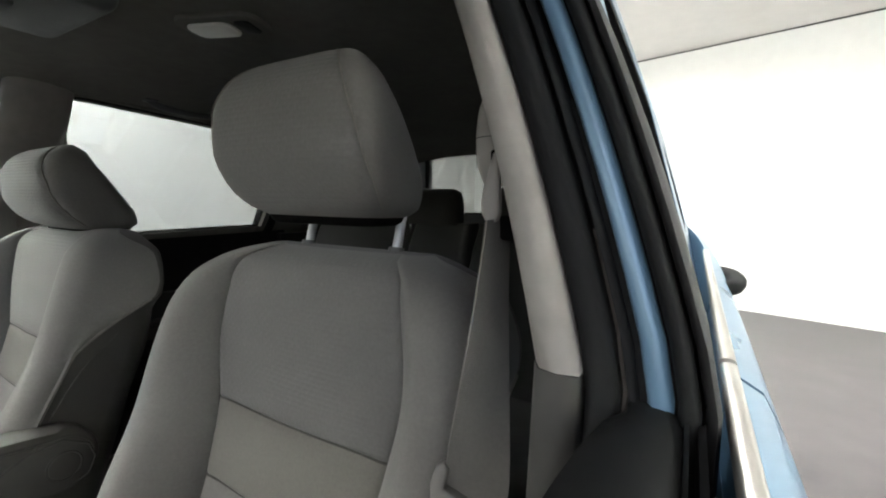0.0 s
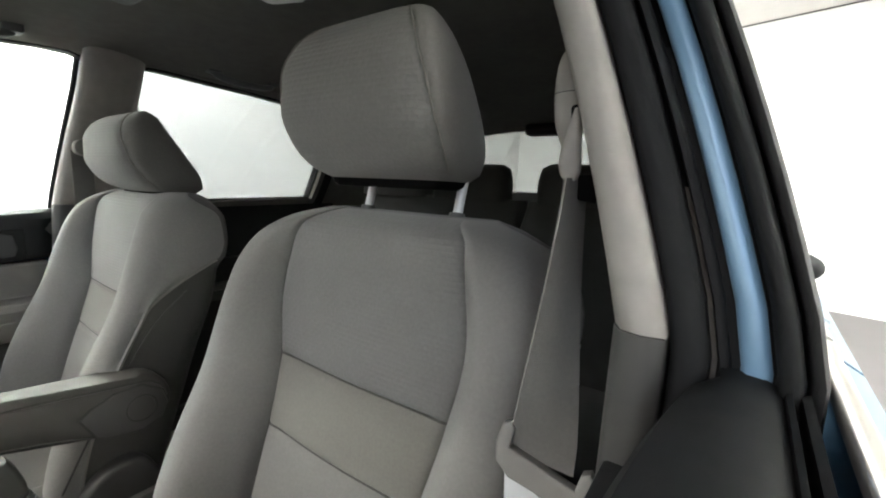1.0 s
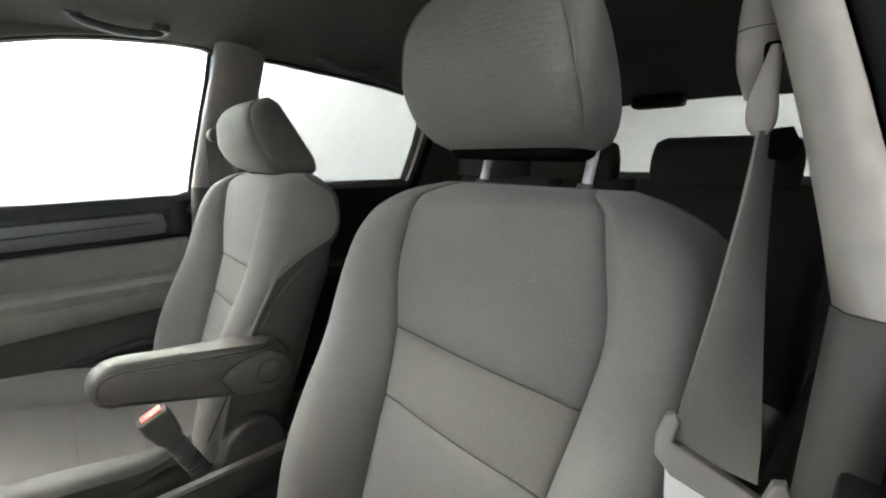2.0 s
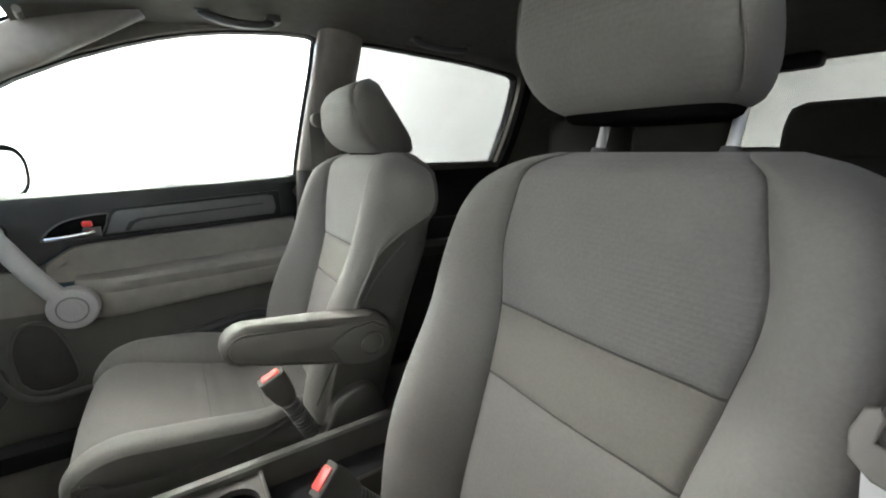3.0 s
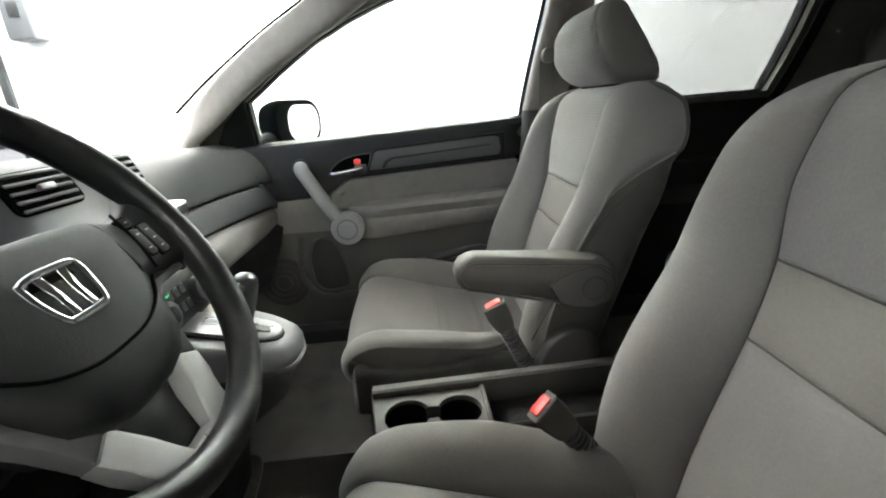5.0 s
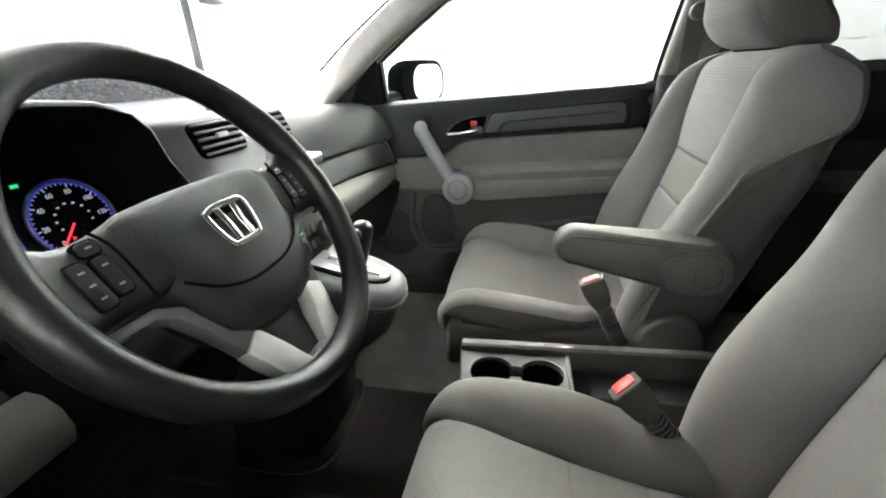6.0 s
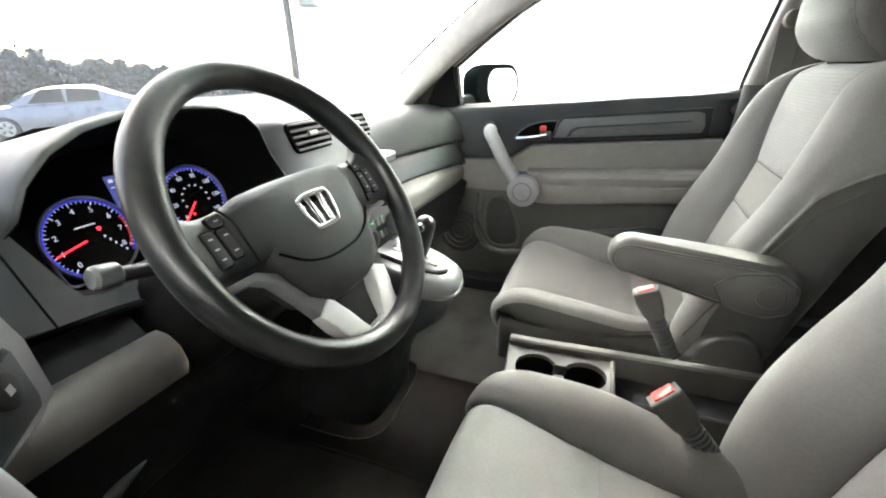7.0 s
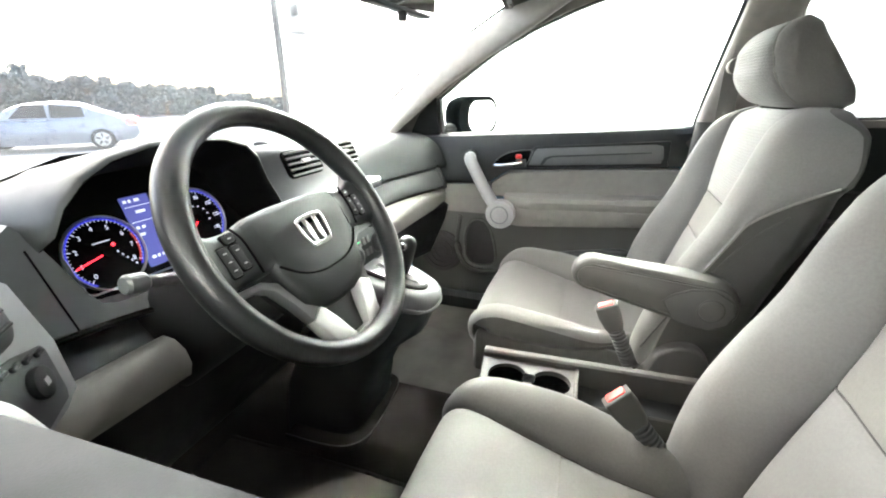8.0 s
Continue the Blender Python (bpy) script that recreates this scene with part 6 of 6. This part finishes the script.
# ==== steering wheel ====
def steering_wheel():
    w = thing("steering_wheel", "black three-spoke steering wheel with silver lower spoke", "steering wheel")
    A = 0.58
    c = (0.352, -0.2205, 1.0885)
    mm = axes(c, (-1, 0, 0), (0, -math.sin(A), math.cos(A)))
    up = tuple(mm.to_3x3() @ Vector((0, 0, 1)))
    n, R = 96, 0.1665
    rings = []
    for i in range(n):
        a = 2 * math.pi * i / n
        k = 1 + 0.10 * (math.exp(-((math.degrees(a) - 30) / 18) ** 2) + math.exp(-((math.degrees(a) - 150) / 18) ** 2))
        ring = []
        for j in range(18):
            t = 2 * math.pi * j / 18
            rr = 0.0150 * k * math.cos(t)
            zz = 0.0165 * k * math.sin(t)
            groove = 0.0012 * math.exp(-(((math.sin(t) + 0.2) / 0.12) ** 2)) if math.cos(t) < 0 else 0
            q = R + rr + groove
            ring.append(mm @ Vector((q * math.cos(a), q * math.sin(a), zz)))
        rings.append(ring)
    rings.append(rings[0])
    part("rim", loft(rings, True, False), M["leather"], w, "black grained rim", 60)
    # airbag cover: shield shaped, domed
    def shield(k, grow_by=0.0):
        half = [(0.0, 0.045), (0.04, 0.0445), (0.076, 0.042), (0.096, 0.035), (0.102, 0.021), (0.097, 0.0), (0.088, -0.024), (0.079, -0.052), (0.066, -0.080), (0.046, -0.095), (0.022, -0.101)]
        pts = half + [(0.0, -0.102)] + [(-x, y) for x, y in half[:0:-1]]
        return [(x * k, (y + 0.015) * k - 0.015) for x, y in pts]
    hub = loft([[mm @ Vector((x, y, z)) for x, y in shield(k)] for k, z in ((1.0, -0.05), (1.0, -0.014), (0.985, -0.007), (0.94, -0.001), (0.8, 0.0035), (0.55, 0.006), (0.25, 0.007))])
    pad = part("airbag_cover", hub, M["padskin"], w, "dark grey airbag cover", 50)
    crease = smooth_path([(-0.080, -0.028, 0.0035), (-0.058, -0.046, 0.0052), (-0.03, -0.056, 0.0062), (0, -0.058, 0.0066), (0.03, -0.056, 0.0062), (0.058, -0.046, 0.0052), (0.080, -0.028, 0.0035)], 6)
    part("crease", sweep([mm @ p for p in crease], 0.0013, 0.0022, n=8, up=up), M["soot"], pad)
    # plain chrome badge
    bm_out = [(-0.0255, 0.0165), (-0.012, 0.0195), (0.012, 0.0195), (0.0255, 0.0165), (0.0245, 0.0), (0.0195, -0.0165), (0.012, -0.0195), (-0.012, -0.0195), (-0.0195, -0.0165), (-0.0245, 0.0)]
    loop = smooth_path([(0.98 * x, 0.98 * y - 0.006, 0.0085) for x, y in bm_out] + [(0.98 * bm_out[0][0], 0.98 * bm_out[0][1] - 0.006, 0.0085)], 4)[:-1]
    part("badge", sweep([mm @ p for p in loop], 0.0028, 0.002, n=8, closed=True, up=up), M["chrome"], pad, "plain chrome badge frame")
    part("badge_ground", slab(rounded(0.042, 0.032, 0.008, 5, 0, -0.006), 0.0040, 0.0068, 0.001, mm), M["soot"], pad, "dark badge ground")
    for q in (-1, 1):
        bar = [(q * 0.0065, 0.010), (q * 0.0150, 0.0115), (q * 0.0115, -0.006), (q * 0.0120, -0.0215), (q * 0.0055, -0.0225), (q * 0.0048, -0.006)]
        part("badge_bar", slab(bar if q < 0 else bar[::-1], 0.0060, 0.0098, 0.0012, mm), M["chrome"], pad, "plain chrome badge bar")
    # side spokes with button pods
    for s in (-1, 1):
        rings = []
        for t in np.linspace(0, 1, 13):
            x = s * (0.080 + 0.080 * t)
            hi = 0.040 - 0.006 * math.sin(math.pi * t) + 0.018 * t**4
            lo = -0.028 + 0.006 * t - 0.018 * t**4
            z1 = 0.003 - 0.006 * math.sin(math.pi * t)
            rings.append([mm @ Vector((x, y, z)) for y, z in ((lo, -0.024), (lo, z1 - 0.012), (lo + 0.004, z1 - 0.004), (lo + 0.012, z1), (0.5 * (lo + hi), z1 + 0.001), (hi - 0.012, z1), (hi - 0.004, z1 - 0.004), (hi, z1 - 0.012), (hi, -0.024))])
        sp = part("spoke", loft(rings), M["padskin"], w, "dark grey side spoke", 60)
        part("groove", sweep(smooth_path([mm @ Vector((s * x, y, z)) for x, y, z in ((0.100, -0.024, -0.001), (0.102, 0.0, 0.0025), (0.103, 0.020, 0.0025), (0.108, 0.036, -0.001))], 5), 0.0012, 0.0015, n=8, up=up), M["soot"], sp)
        for bx, by, bw, bh, marks in ((0.1145, 0.0245, 0.0145, 0.0095, (0.0,)), (0.1300, 0.0010, 0.0135, 0.0340, (0.010, 0.0, -0.010)), (0.1140, 0.0020, 0.0120, 0.0290, (0.008, -0.008))):
            part("button_bed", slab(rounded(bw + 0.003, bh + 0.003, 0.004, 4, s * bx, by), -0.012, -0.0012, 0.0005, mm), M["soot"], sp)
            part("button", slab(rounded(bw, bh, 0.0032, 4, s * bx, by), -0.010, 0.0006, 0.0012, mm), M["black"], sp, "black wheel button")
            for dy in marks:
                part("button_mark", block(s * bx - 0.0022, s * bx + 0.0022, by + dy - 0.0007, by + dy + 0.0007, 0.0006, 0.0009, 0, 1, mm), M["grip"], sp)
    # silver lower yoke: thin grey arms widening into a bright foot
    for s in (-1, 1):
        arm = [(0.150, -0.037), (0.106, -0.039), (0.092, -0.048), (0.078, -0.075), (0.067, -0.103), (0.046, -0.092), (0.060, -0.070), (0.080, -0.042), (0.100, -0.031), (0.150, -0.029)]
        arm = [(s * x, y) for x, y in arm]
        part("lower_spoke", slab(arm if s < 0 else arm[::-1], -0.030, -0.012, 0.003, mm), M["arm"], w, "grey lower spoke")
        leg = [(0.0672, -0.1032), (0.060, -0.122), (0.052, -0.142), (0.045, -0.172), (0.0, -0.172), (0.0, -0.151), (0.016, -0.151), (0.032, -0.118), (0.041, -0.098), (0.0462, -0.0922)]
        leg = [(s * x, y) for x, y in leg]
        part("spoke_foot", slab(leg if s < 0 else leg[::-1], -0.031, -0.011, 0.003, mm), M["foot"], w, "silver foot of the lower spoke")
    part("foot_fill", slab([(-0.030, -0.10), (0.030, -0.10), (0.016, -0.151), (-0.016, -0.151)][::-1], -0.034, -0.024, 0.002, mm), M["padskin"], w, "dark grey fill of the lower spoke")
    # column shroud, stalks and ignition collar
    ax = mm.to_3x3() @ Vector((0, 0, -1))
    c0 = Vector(c) + ax * 0.04
    col = thing("steering_column", "black steering column shroud with control stalks", "steering column")
    rings = []
    for k, wd, ht in ((0.0, 0.05, 0.045), (0.02, 0.068, 0.055), (0.10, 0.075, 0.062), (0.20, 0.078, 0.075), (0.30, 0.078, 0.085)):
        q = c0 + ax * k
        rings.append([q + Vector((x, 0, 0)) + (mm.to_3x3() @ Vector((0, 1, 0))) * y for x, y in rounded(2 * wd, 2 * ht, 0.03, 4, 0, -0.02)])
    part("shroud", loft(rings), M["black"], col, "", 60)
    for s, tip in ((1, (0.531, -0.296, 1.076)), (-1, (0.165, -0.290, 1.066))):
        root = c0 + ax * 0.05 + Vector((s * 0.05, 0, 0.01))
        stalk = part("stalk", sweep(smooth_path([root, (root + Vector(tip)) / 2 + Vector((0, 0, -0.004)), tip], 5), 0.008, 0.007), M["black"], col, "black control stalk")
        t = Vector(tip)
        e = (t - root).normalized()
        part("stalk_knob", sweep([t - e * 0.012, t - e * 0.009, t + e * 0.008, t + e * 0.011], [0.008, 0.0105, 0.0105, 0.008], n=16), M["fascia"], stalk, "ribbed grey stalk knob")
    return w


# ==== gear lever pod, centre console ====
def gear_pod():
    g = thing("gear_selector", "satin silver gear selector pod with glossy black knob", "gear selector")
    def plan(k, y_end):
        # rounded tongue reaching back from the dashboard
        half = [(0.095, -0.40), (0.090, -0.33), (0.084, -0.27), (0.074, -0.23), (0.056, y_end - 0.018), (0.030, y_end - 0.003), (0.0, y_end)]
        out = smooth_path([(-x * k, y, 0) for x, y in half] + [(x * k, y, 0) for x, y in half[-2::-1]], 4)
        return [(p.x, p.y) for p in out]
    cx = 0.004

    def ring(k, ye, dz, slope=0.22):
        return [(cx + x, y, 0.888 + dz - slope * (y + 0.36)) for x, y in plan(k, ye)]
    rim = [ring(0.9, -0.172, -0.055, 0.12), ring(0.94, -0.166, -0.035, 0.18), ring(0.94, -0.166, -0.016), ring(0.9, -0.172, -0.006), ring(0.84, -0.182, 0.0), ring(0.72, -0.195, 0.001)]
    part("pod", loft(rim), M["titan"], g, "satin grey pod", 60)
    part("pod_band", loft([ring(0.91, -0.171, -0.058, 0.12), ring(0.945, -0.164, -0.05, 0.14), ring(0.945, -0.164, -0.040, 0.17), ring(0.9, -0.172, -0.034, 0.18)]), M["mid"], g, "grey lower band")
    foot = [(0.125, -0.52), (0.125, -0.45), (0.123, -0.395), (0.113, -0.358), (0.085, -0.341), (0.04, -0.337), (0.0, -0.337)]
    foot = smooth_path([(-x, y, 0) for x, y in foot] + [(x, y, 0) for x, y in foot[-2::-1]], 4)
    low = []
    for u, ye, z in ((0.0, -0.175, 0.828), (0.12, -0.200, 0.77), (0.35, -0.262, 0.70), (0.7, -0.312, 0.60), (0.95, -0.335, 0.50), (1.0, -0.337, 0.44)):
        tip = plan(0.9, -0.172)
        shift = (ye + 0.337 * u + 0.172 * (1 - u))
        low.append([(cx + a[0] * (1 - u) + b.x * u, a[1] * (1 - u) + b.y * u + shift, z - (0.12 * (a[1] + 0.36) if z > 0.75 else 0.0)) for a, b in zip(tip, foot)])
    part("pod_base", loft(low), M["dark"], g, "dark grey lower body", 60)
    skirt = [(-0.13, -0.50), (-0.128, -0.36), (-0.10, -0.325), (-0.04, -0.314), (0.05, -0.307), (0.115, -0.313), (0.150, -0.345), (0.162, -0.40), (0.163, -0.50)]
    skirt = [(p.x, p.y) for p in smooth_path([(x, y, 0) for x, y in skirt], 4)]
    part("foot_skirt", slab(skirt, 0.470, 0.4885, 0.002), M["mat"], g, "dark carpeted foot skirt")
    part("skirt_edge", sweep([(x, y, 0.488) for x, y in skirt], 0.0014, n=6), M["lower"], g, "pale edging of the foot skirt")
    pm = axes((cx + 0.0, -0.255, 0.8665), (1, 0, 0), (0, 1, -0.22))
    if (pm.to_3x3() @ Vector((0, 0, 1))).z < 0:
        pm = pm @ Matrix.Rotation(math.pi, 4, "X")
    tongue = [(p.x, p.y) for p in smooth_path([(-0.030, -0.09, 0), (-0.030, 0.0, 0), (-0.026, 0.038, 0), (-0.010, 0.060, 0), (0.014, 0.062, 0), (0.030, 0.042, 0), (0.036, 0.0, 0), (0.036, -0.09, 0)], 4)]
    part("plate_groove", slab([(1.08 * x, 1.05 * y) for x, y in tongue][::-1], -0.002, 0.0022, 0.001, pm), M["black"], g, "dark joint round the gate plate")
    plate = part("gate_plate", slab(tongue[::-1], 0.0, 0.007, 0.004, pm, 3), M["pod_plate"], g, "silver gate plate")
    part("gate_slot", slab([(-0.012, -0.06), (0.008, -0.06), (0.010, 0.0), (0.016, 0.012), (0.014, 0.046), (-0.004, 0.046), (-0.008, 0.01)], 0.0068, 0.0076, 0, pm), M["black"], plate, "dark gate slot")
    part("gate_trim", sweep([pm @ Vector((x, y, 0.0080)) for x, y in ((-0.012, -0.06), (0.008, -0.06), (0.010, 0.0), (0.016, 0.012), (0.014, 0.046), (-0.004, 0.046), (-0.008, 0.01))], 0.002, 0.0012, n=6, closed=True, up=tuple(pm.to_3x3() @ Vector((0, 0, 1)))), M["chrome"], plate)
    part("lever", sweep([(cx - 0.004, -0.262, 0.85), (cx - 0.003, -0.250, 0.91)], 0.007, n=12), M["chrome"], g, "chrome lever")
    kn = smooth_path([(cx - 0.003, -0.252, 0.880), (cx - 0.004, -0.247, 0.908), (cx - 0.004, -0.241, 0.934), (cx - 0.004, -0.236, 0.952), (cx - 0.004, -0.233, 0.962)], 4)
    kk = len(kn)
    gloss = material("gloss_black", (0.007, 0.007, 0.0075), 0.3, spec=0.35, vary=0)
    def swell(u, base, more):
        return (base + more * math.sin(math.pi * min(1, 0.1 + 0.75 * u))) * math.sqrt(max(0.03, 1 - u**6))
    us = [i / (kk - 1) for i in range(kk)]
    part("knob", sweep(kn, [swell(u, 0.012, 0.009) for u in us], [swell(u, 0.014, 0.011) for u in us], n=18, up=(1, 0, 0)), gloss, g, "glossy black knob", 60)
    part("knob_button", sweep([(cx + 0.017, -0.240, 0.945), (cx + 0.023, -0.240, 0.946)], [0.010, 0.007], n=14), M["chrome"], g, "chrome knob button")


def console_tray():
    c = thing("centre_console", "taupe plastic centre table with cup holders between the seats", "centre console")
    x0, x1, y0, y1 = -0.024, 0.104, -0.060, 0.40

    def place(x, y, d):
        return (x, y, 0.700 + 0.03 * y - d)
    cups = [[(0.052 + 0.039 * math.cos(a), 0.002 + 0.039 * math.sin(a)) for a in np.linspace(0, 2 * math.pi, 25)[:-1]], [(0.054 + 0.039 * math.cos(a), 0.092 + 0.039 * math.sin(a)) for a in np.linspace(0, 2 * math.pi, 25)[:-1]]]
    deck = [(x0 + 0.018, y0), (x1, y0 + 0.016), (x1, 0.140), (x0 + 0.018, 0.140)]
    part("deck", sheet(deck, cups, place, 0.012), M["lower"], c, "taupe deck around the cup holders")
    for cx, cy in ((0.052, 0.002), (0.054, 0.092)):
        cup = [[(cx + r * math.cos(a), cy + r * math.sin(a), z) for a in np.linspace(0, 2 * math.pi, 25)[:-1]] for r, z in ((0.0392, 0.695), (0.037, 0.66), (0.034, 0.632), (0.001, 0.631))]
        part("cup_well", loft(cup, True, False), M["soot"], c, "black cup holder well")
    part("cup_bridge", block(0.038, 0.066, 0.035, 0.060, 0.692, 0.7035, 0.003), M["soot"], c)
    part("side_rim", loft([[(x, y, z + 0.03 * y) for x, z in ((x0, 0.60), (x0, 0.710), (x0 + 0.004, 0.715), (x0 + 0.018, 0.715), (x0 + 0.022, 0.711), (x0 + 0.022, 0.60))] for y in (y0, 0.1, y1)]), M["lower"], c, "broad taupe side rim")
    part("near_wall", loft([[(x, y, z + 0.03 * y) for x, z in ((x1 - 0.006, 0.60), (x1 - 0.006, 0.698), (x1 - 0.003, 0.700), (x1, 0.697), (x1, 0.60))] for y in (y0 + 0.016, 0.1, y1)]), M["lower"], c)
    part("front_face", loft([[(x, y, z) for y, z in ((yy - 0.004, 0.60), (yy - 0.004, 0.690), (yy - 0.001, 0.6965), (yy + 0.006, 0.697), (yy + 0.006, 0.60))] for x, yy in ((x0 + 0.001, y0 - 0.001), (x1 - 0.001, y0 + 0.015))]), M["lower"], c)
    part("tray_floor", block(x0 + 0.018, x1 - 0.006, 0.14, y1, 0.655, 0.668, 0.003), M["dark"], c, "dark grey tray floor")
    part("tray_divider", block(x0 + 0.018, x1 - 0.006, 0.136, 0.144, 0.655, 0.708, 0.003), M["lower"], c)
    part("tray_end", block(x0, x1, y1, y1 + 0.012, 0.60, 0.715, 0.004), M["lower"], c)
    for y in (0.02, 0.36):
        part("leg", block(0.01, 0.08, y - 0.02, y + 0.02, 0.484, 0.64, 0.006), M["black"], c, "black folding leg")
    part("underside", block(x0 + 0.004, x1 - 0.004, y0, y1, 0.59, 0.632, 0.006), M["mid"], c)


# ==== roof fittings and mirror ====
def grab_handle(m, y0, y1, x=0.555, z=1.555):
    g = thing("grab_handle", "grey plastic roof grab handle", "grab handle", "grab handles")
    path = smooth_path([(m * (x + 0.02), y0, z + 0.014), (m * (x + 0.006), y0 + 0.008, z - 0.008), (m * (x - 0.004), y0 + 0.035, z - 0.018), (m * (x - 0.006), (y0 + y1) / 2, z - 0.022), (m * (x - 0.004), y1 - 0.035, z - 0.018), (m * (x + 0.006), y1 - 0.008, z - 0.008), (m * (x + 0.02), y1, z + 0.014)], 5)
    part("bar", sweep(path, 0.013, 0.009, up=(0, 0, 1), power=3), M["mid"], g)
    for y in (y0, y1):
        part("mount", block(*sorted((m * (x - 0.012), m * (x + 0.035))), y - 0.018, y + 0.018, z - 0.006, z + 0.022, 0.006), M["mid"], g)


def roof_things():
    for m in (1, -1):
        v = thing("sun_visor", "grey cloth sun visor folded against the headliner", "sun visor", "sun visors")
        pts = [(-0.10, 1.538), (0.08, 1.556)]
        rings = []
        for i in range(11):
            x = m * (0.10 + 0.42 * i / 10)
            k = 0.9 if i in (0, 10) else 1.0
            dz = -0.030 * (abs(x) / 0.62) ** 3
            rings.append([(x, y, z + dz) for y, z in ((-0.150, 1.524), (-0.135, 1.516), (-0.03, 1.533), (0.022 * k, 1.543), (0.035 * k, 1.551), (0.02, 1.560), (-0.13, 1.538))])
        part("panel", loft(rings), M["headliner"], v)
        part("pivot", sweep([(m * 0.52, -0.14, 1.488), (m * 0.57, -0.145, 1.485)], 0.007), M["light"], v)
        grab_handle(m, 0.755, 0.945, 0.555, 1.568)
    grab_handle(-1, 0.175, 0.335, 0.545, 1.548)
    l = thing("dome_lamp", "pale roof lamp lens set in the headliner", "roof lamp")
    lm = pose(0.06, 0.585, 1.588, 0, 0, 20)
    part("bezel", slab(rounded(0.155, 0.085, 0.03, 6), -0.004, 0.006, 0.003, lm), M["headliner"], l)
    part("lens", slab(rounded(0.085, 0.052, 0.018, 6, -0.018, 0), -0.010, -0.003, 0.004, lm), M["lens"], l, "pale lamp lens")
    part("lens_slot", slab(rounded(0.03, 0.05, 0.01, 5, 0.046, 0), -0.007, -0.003, 0.002, lm), M["black"], l, "black lamp switch")
    o = thing("overhead_console", "dark grey overhead console with map lamps", "overhead console")
    part("body", block(-0.17, 0.07, 0.24, 0.43, 1.545, 1.59, 0.02, 4), M["mid"], o)
    part("switch", block(-0.08, -0.02, 0.30, 0.34, 1.538, 1.546, 0.004), M["mid"], o)
    r = thing("rear_view_mirror", "black framed interior mirror on the windscreen", "mirror")
    mm = axes((-0.02, -0.245, 1.425), (-1, 0.12, 0), (0, 0, 1))
    k = 1 if (mm.to_3x3() @ Vector((0, 0, 1))).y > 0 else -1
    part("housing", slab(rounded(0.25, 0.062, 0.026, 6), -0.02, 0.012, 0.008, mm, 3), M["black"], r)
    part("glass", slab(rounded(0.236, 0.05, 0.021, 6), 0.0125 if k > 0 else -0.0215, 0.0135 if k > 0 else -0.0205, 0, mm), M["mirror"], r, "mirror glass")
    part("stem", sweep([(-0.01, -0.26, 1.44), (0.0, -0.30, 1.478), (0.0, -0.30, 1.49)], 0.008), M["black"], r)
    part("tab", block(-0.03, -0.015, -0.25, -0.235, 1.378, 1.396, 0.003), M["black"], r)


door_lining(1, "driver door with upper lining darkened for shade, window fully lowered")
door_lining(-1, "passenger door with grey lining, pale grip and closed window")
rear_door_lining(1)
rear_door_lining(-1)
dashboard()
steering_wheel()
gear_pod()
console_tray()
roof_things()
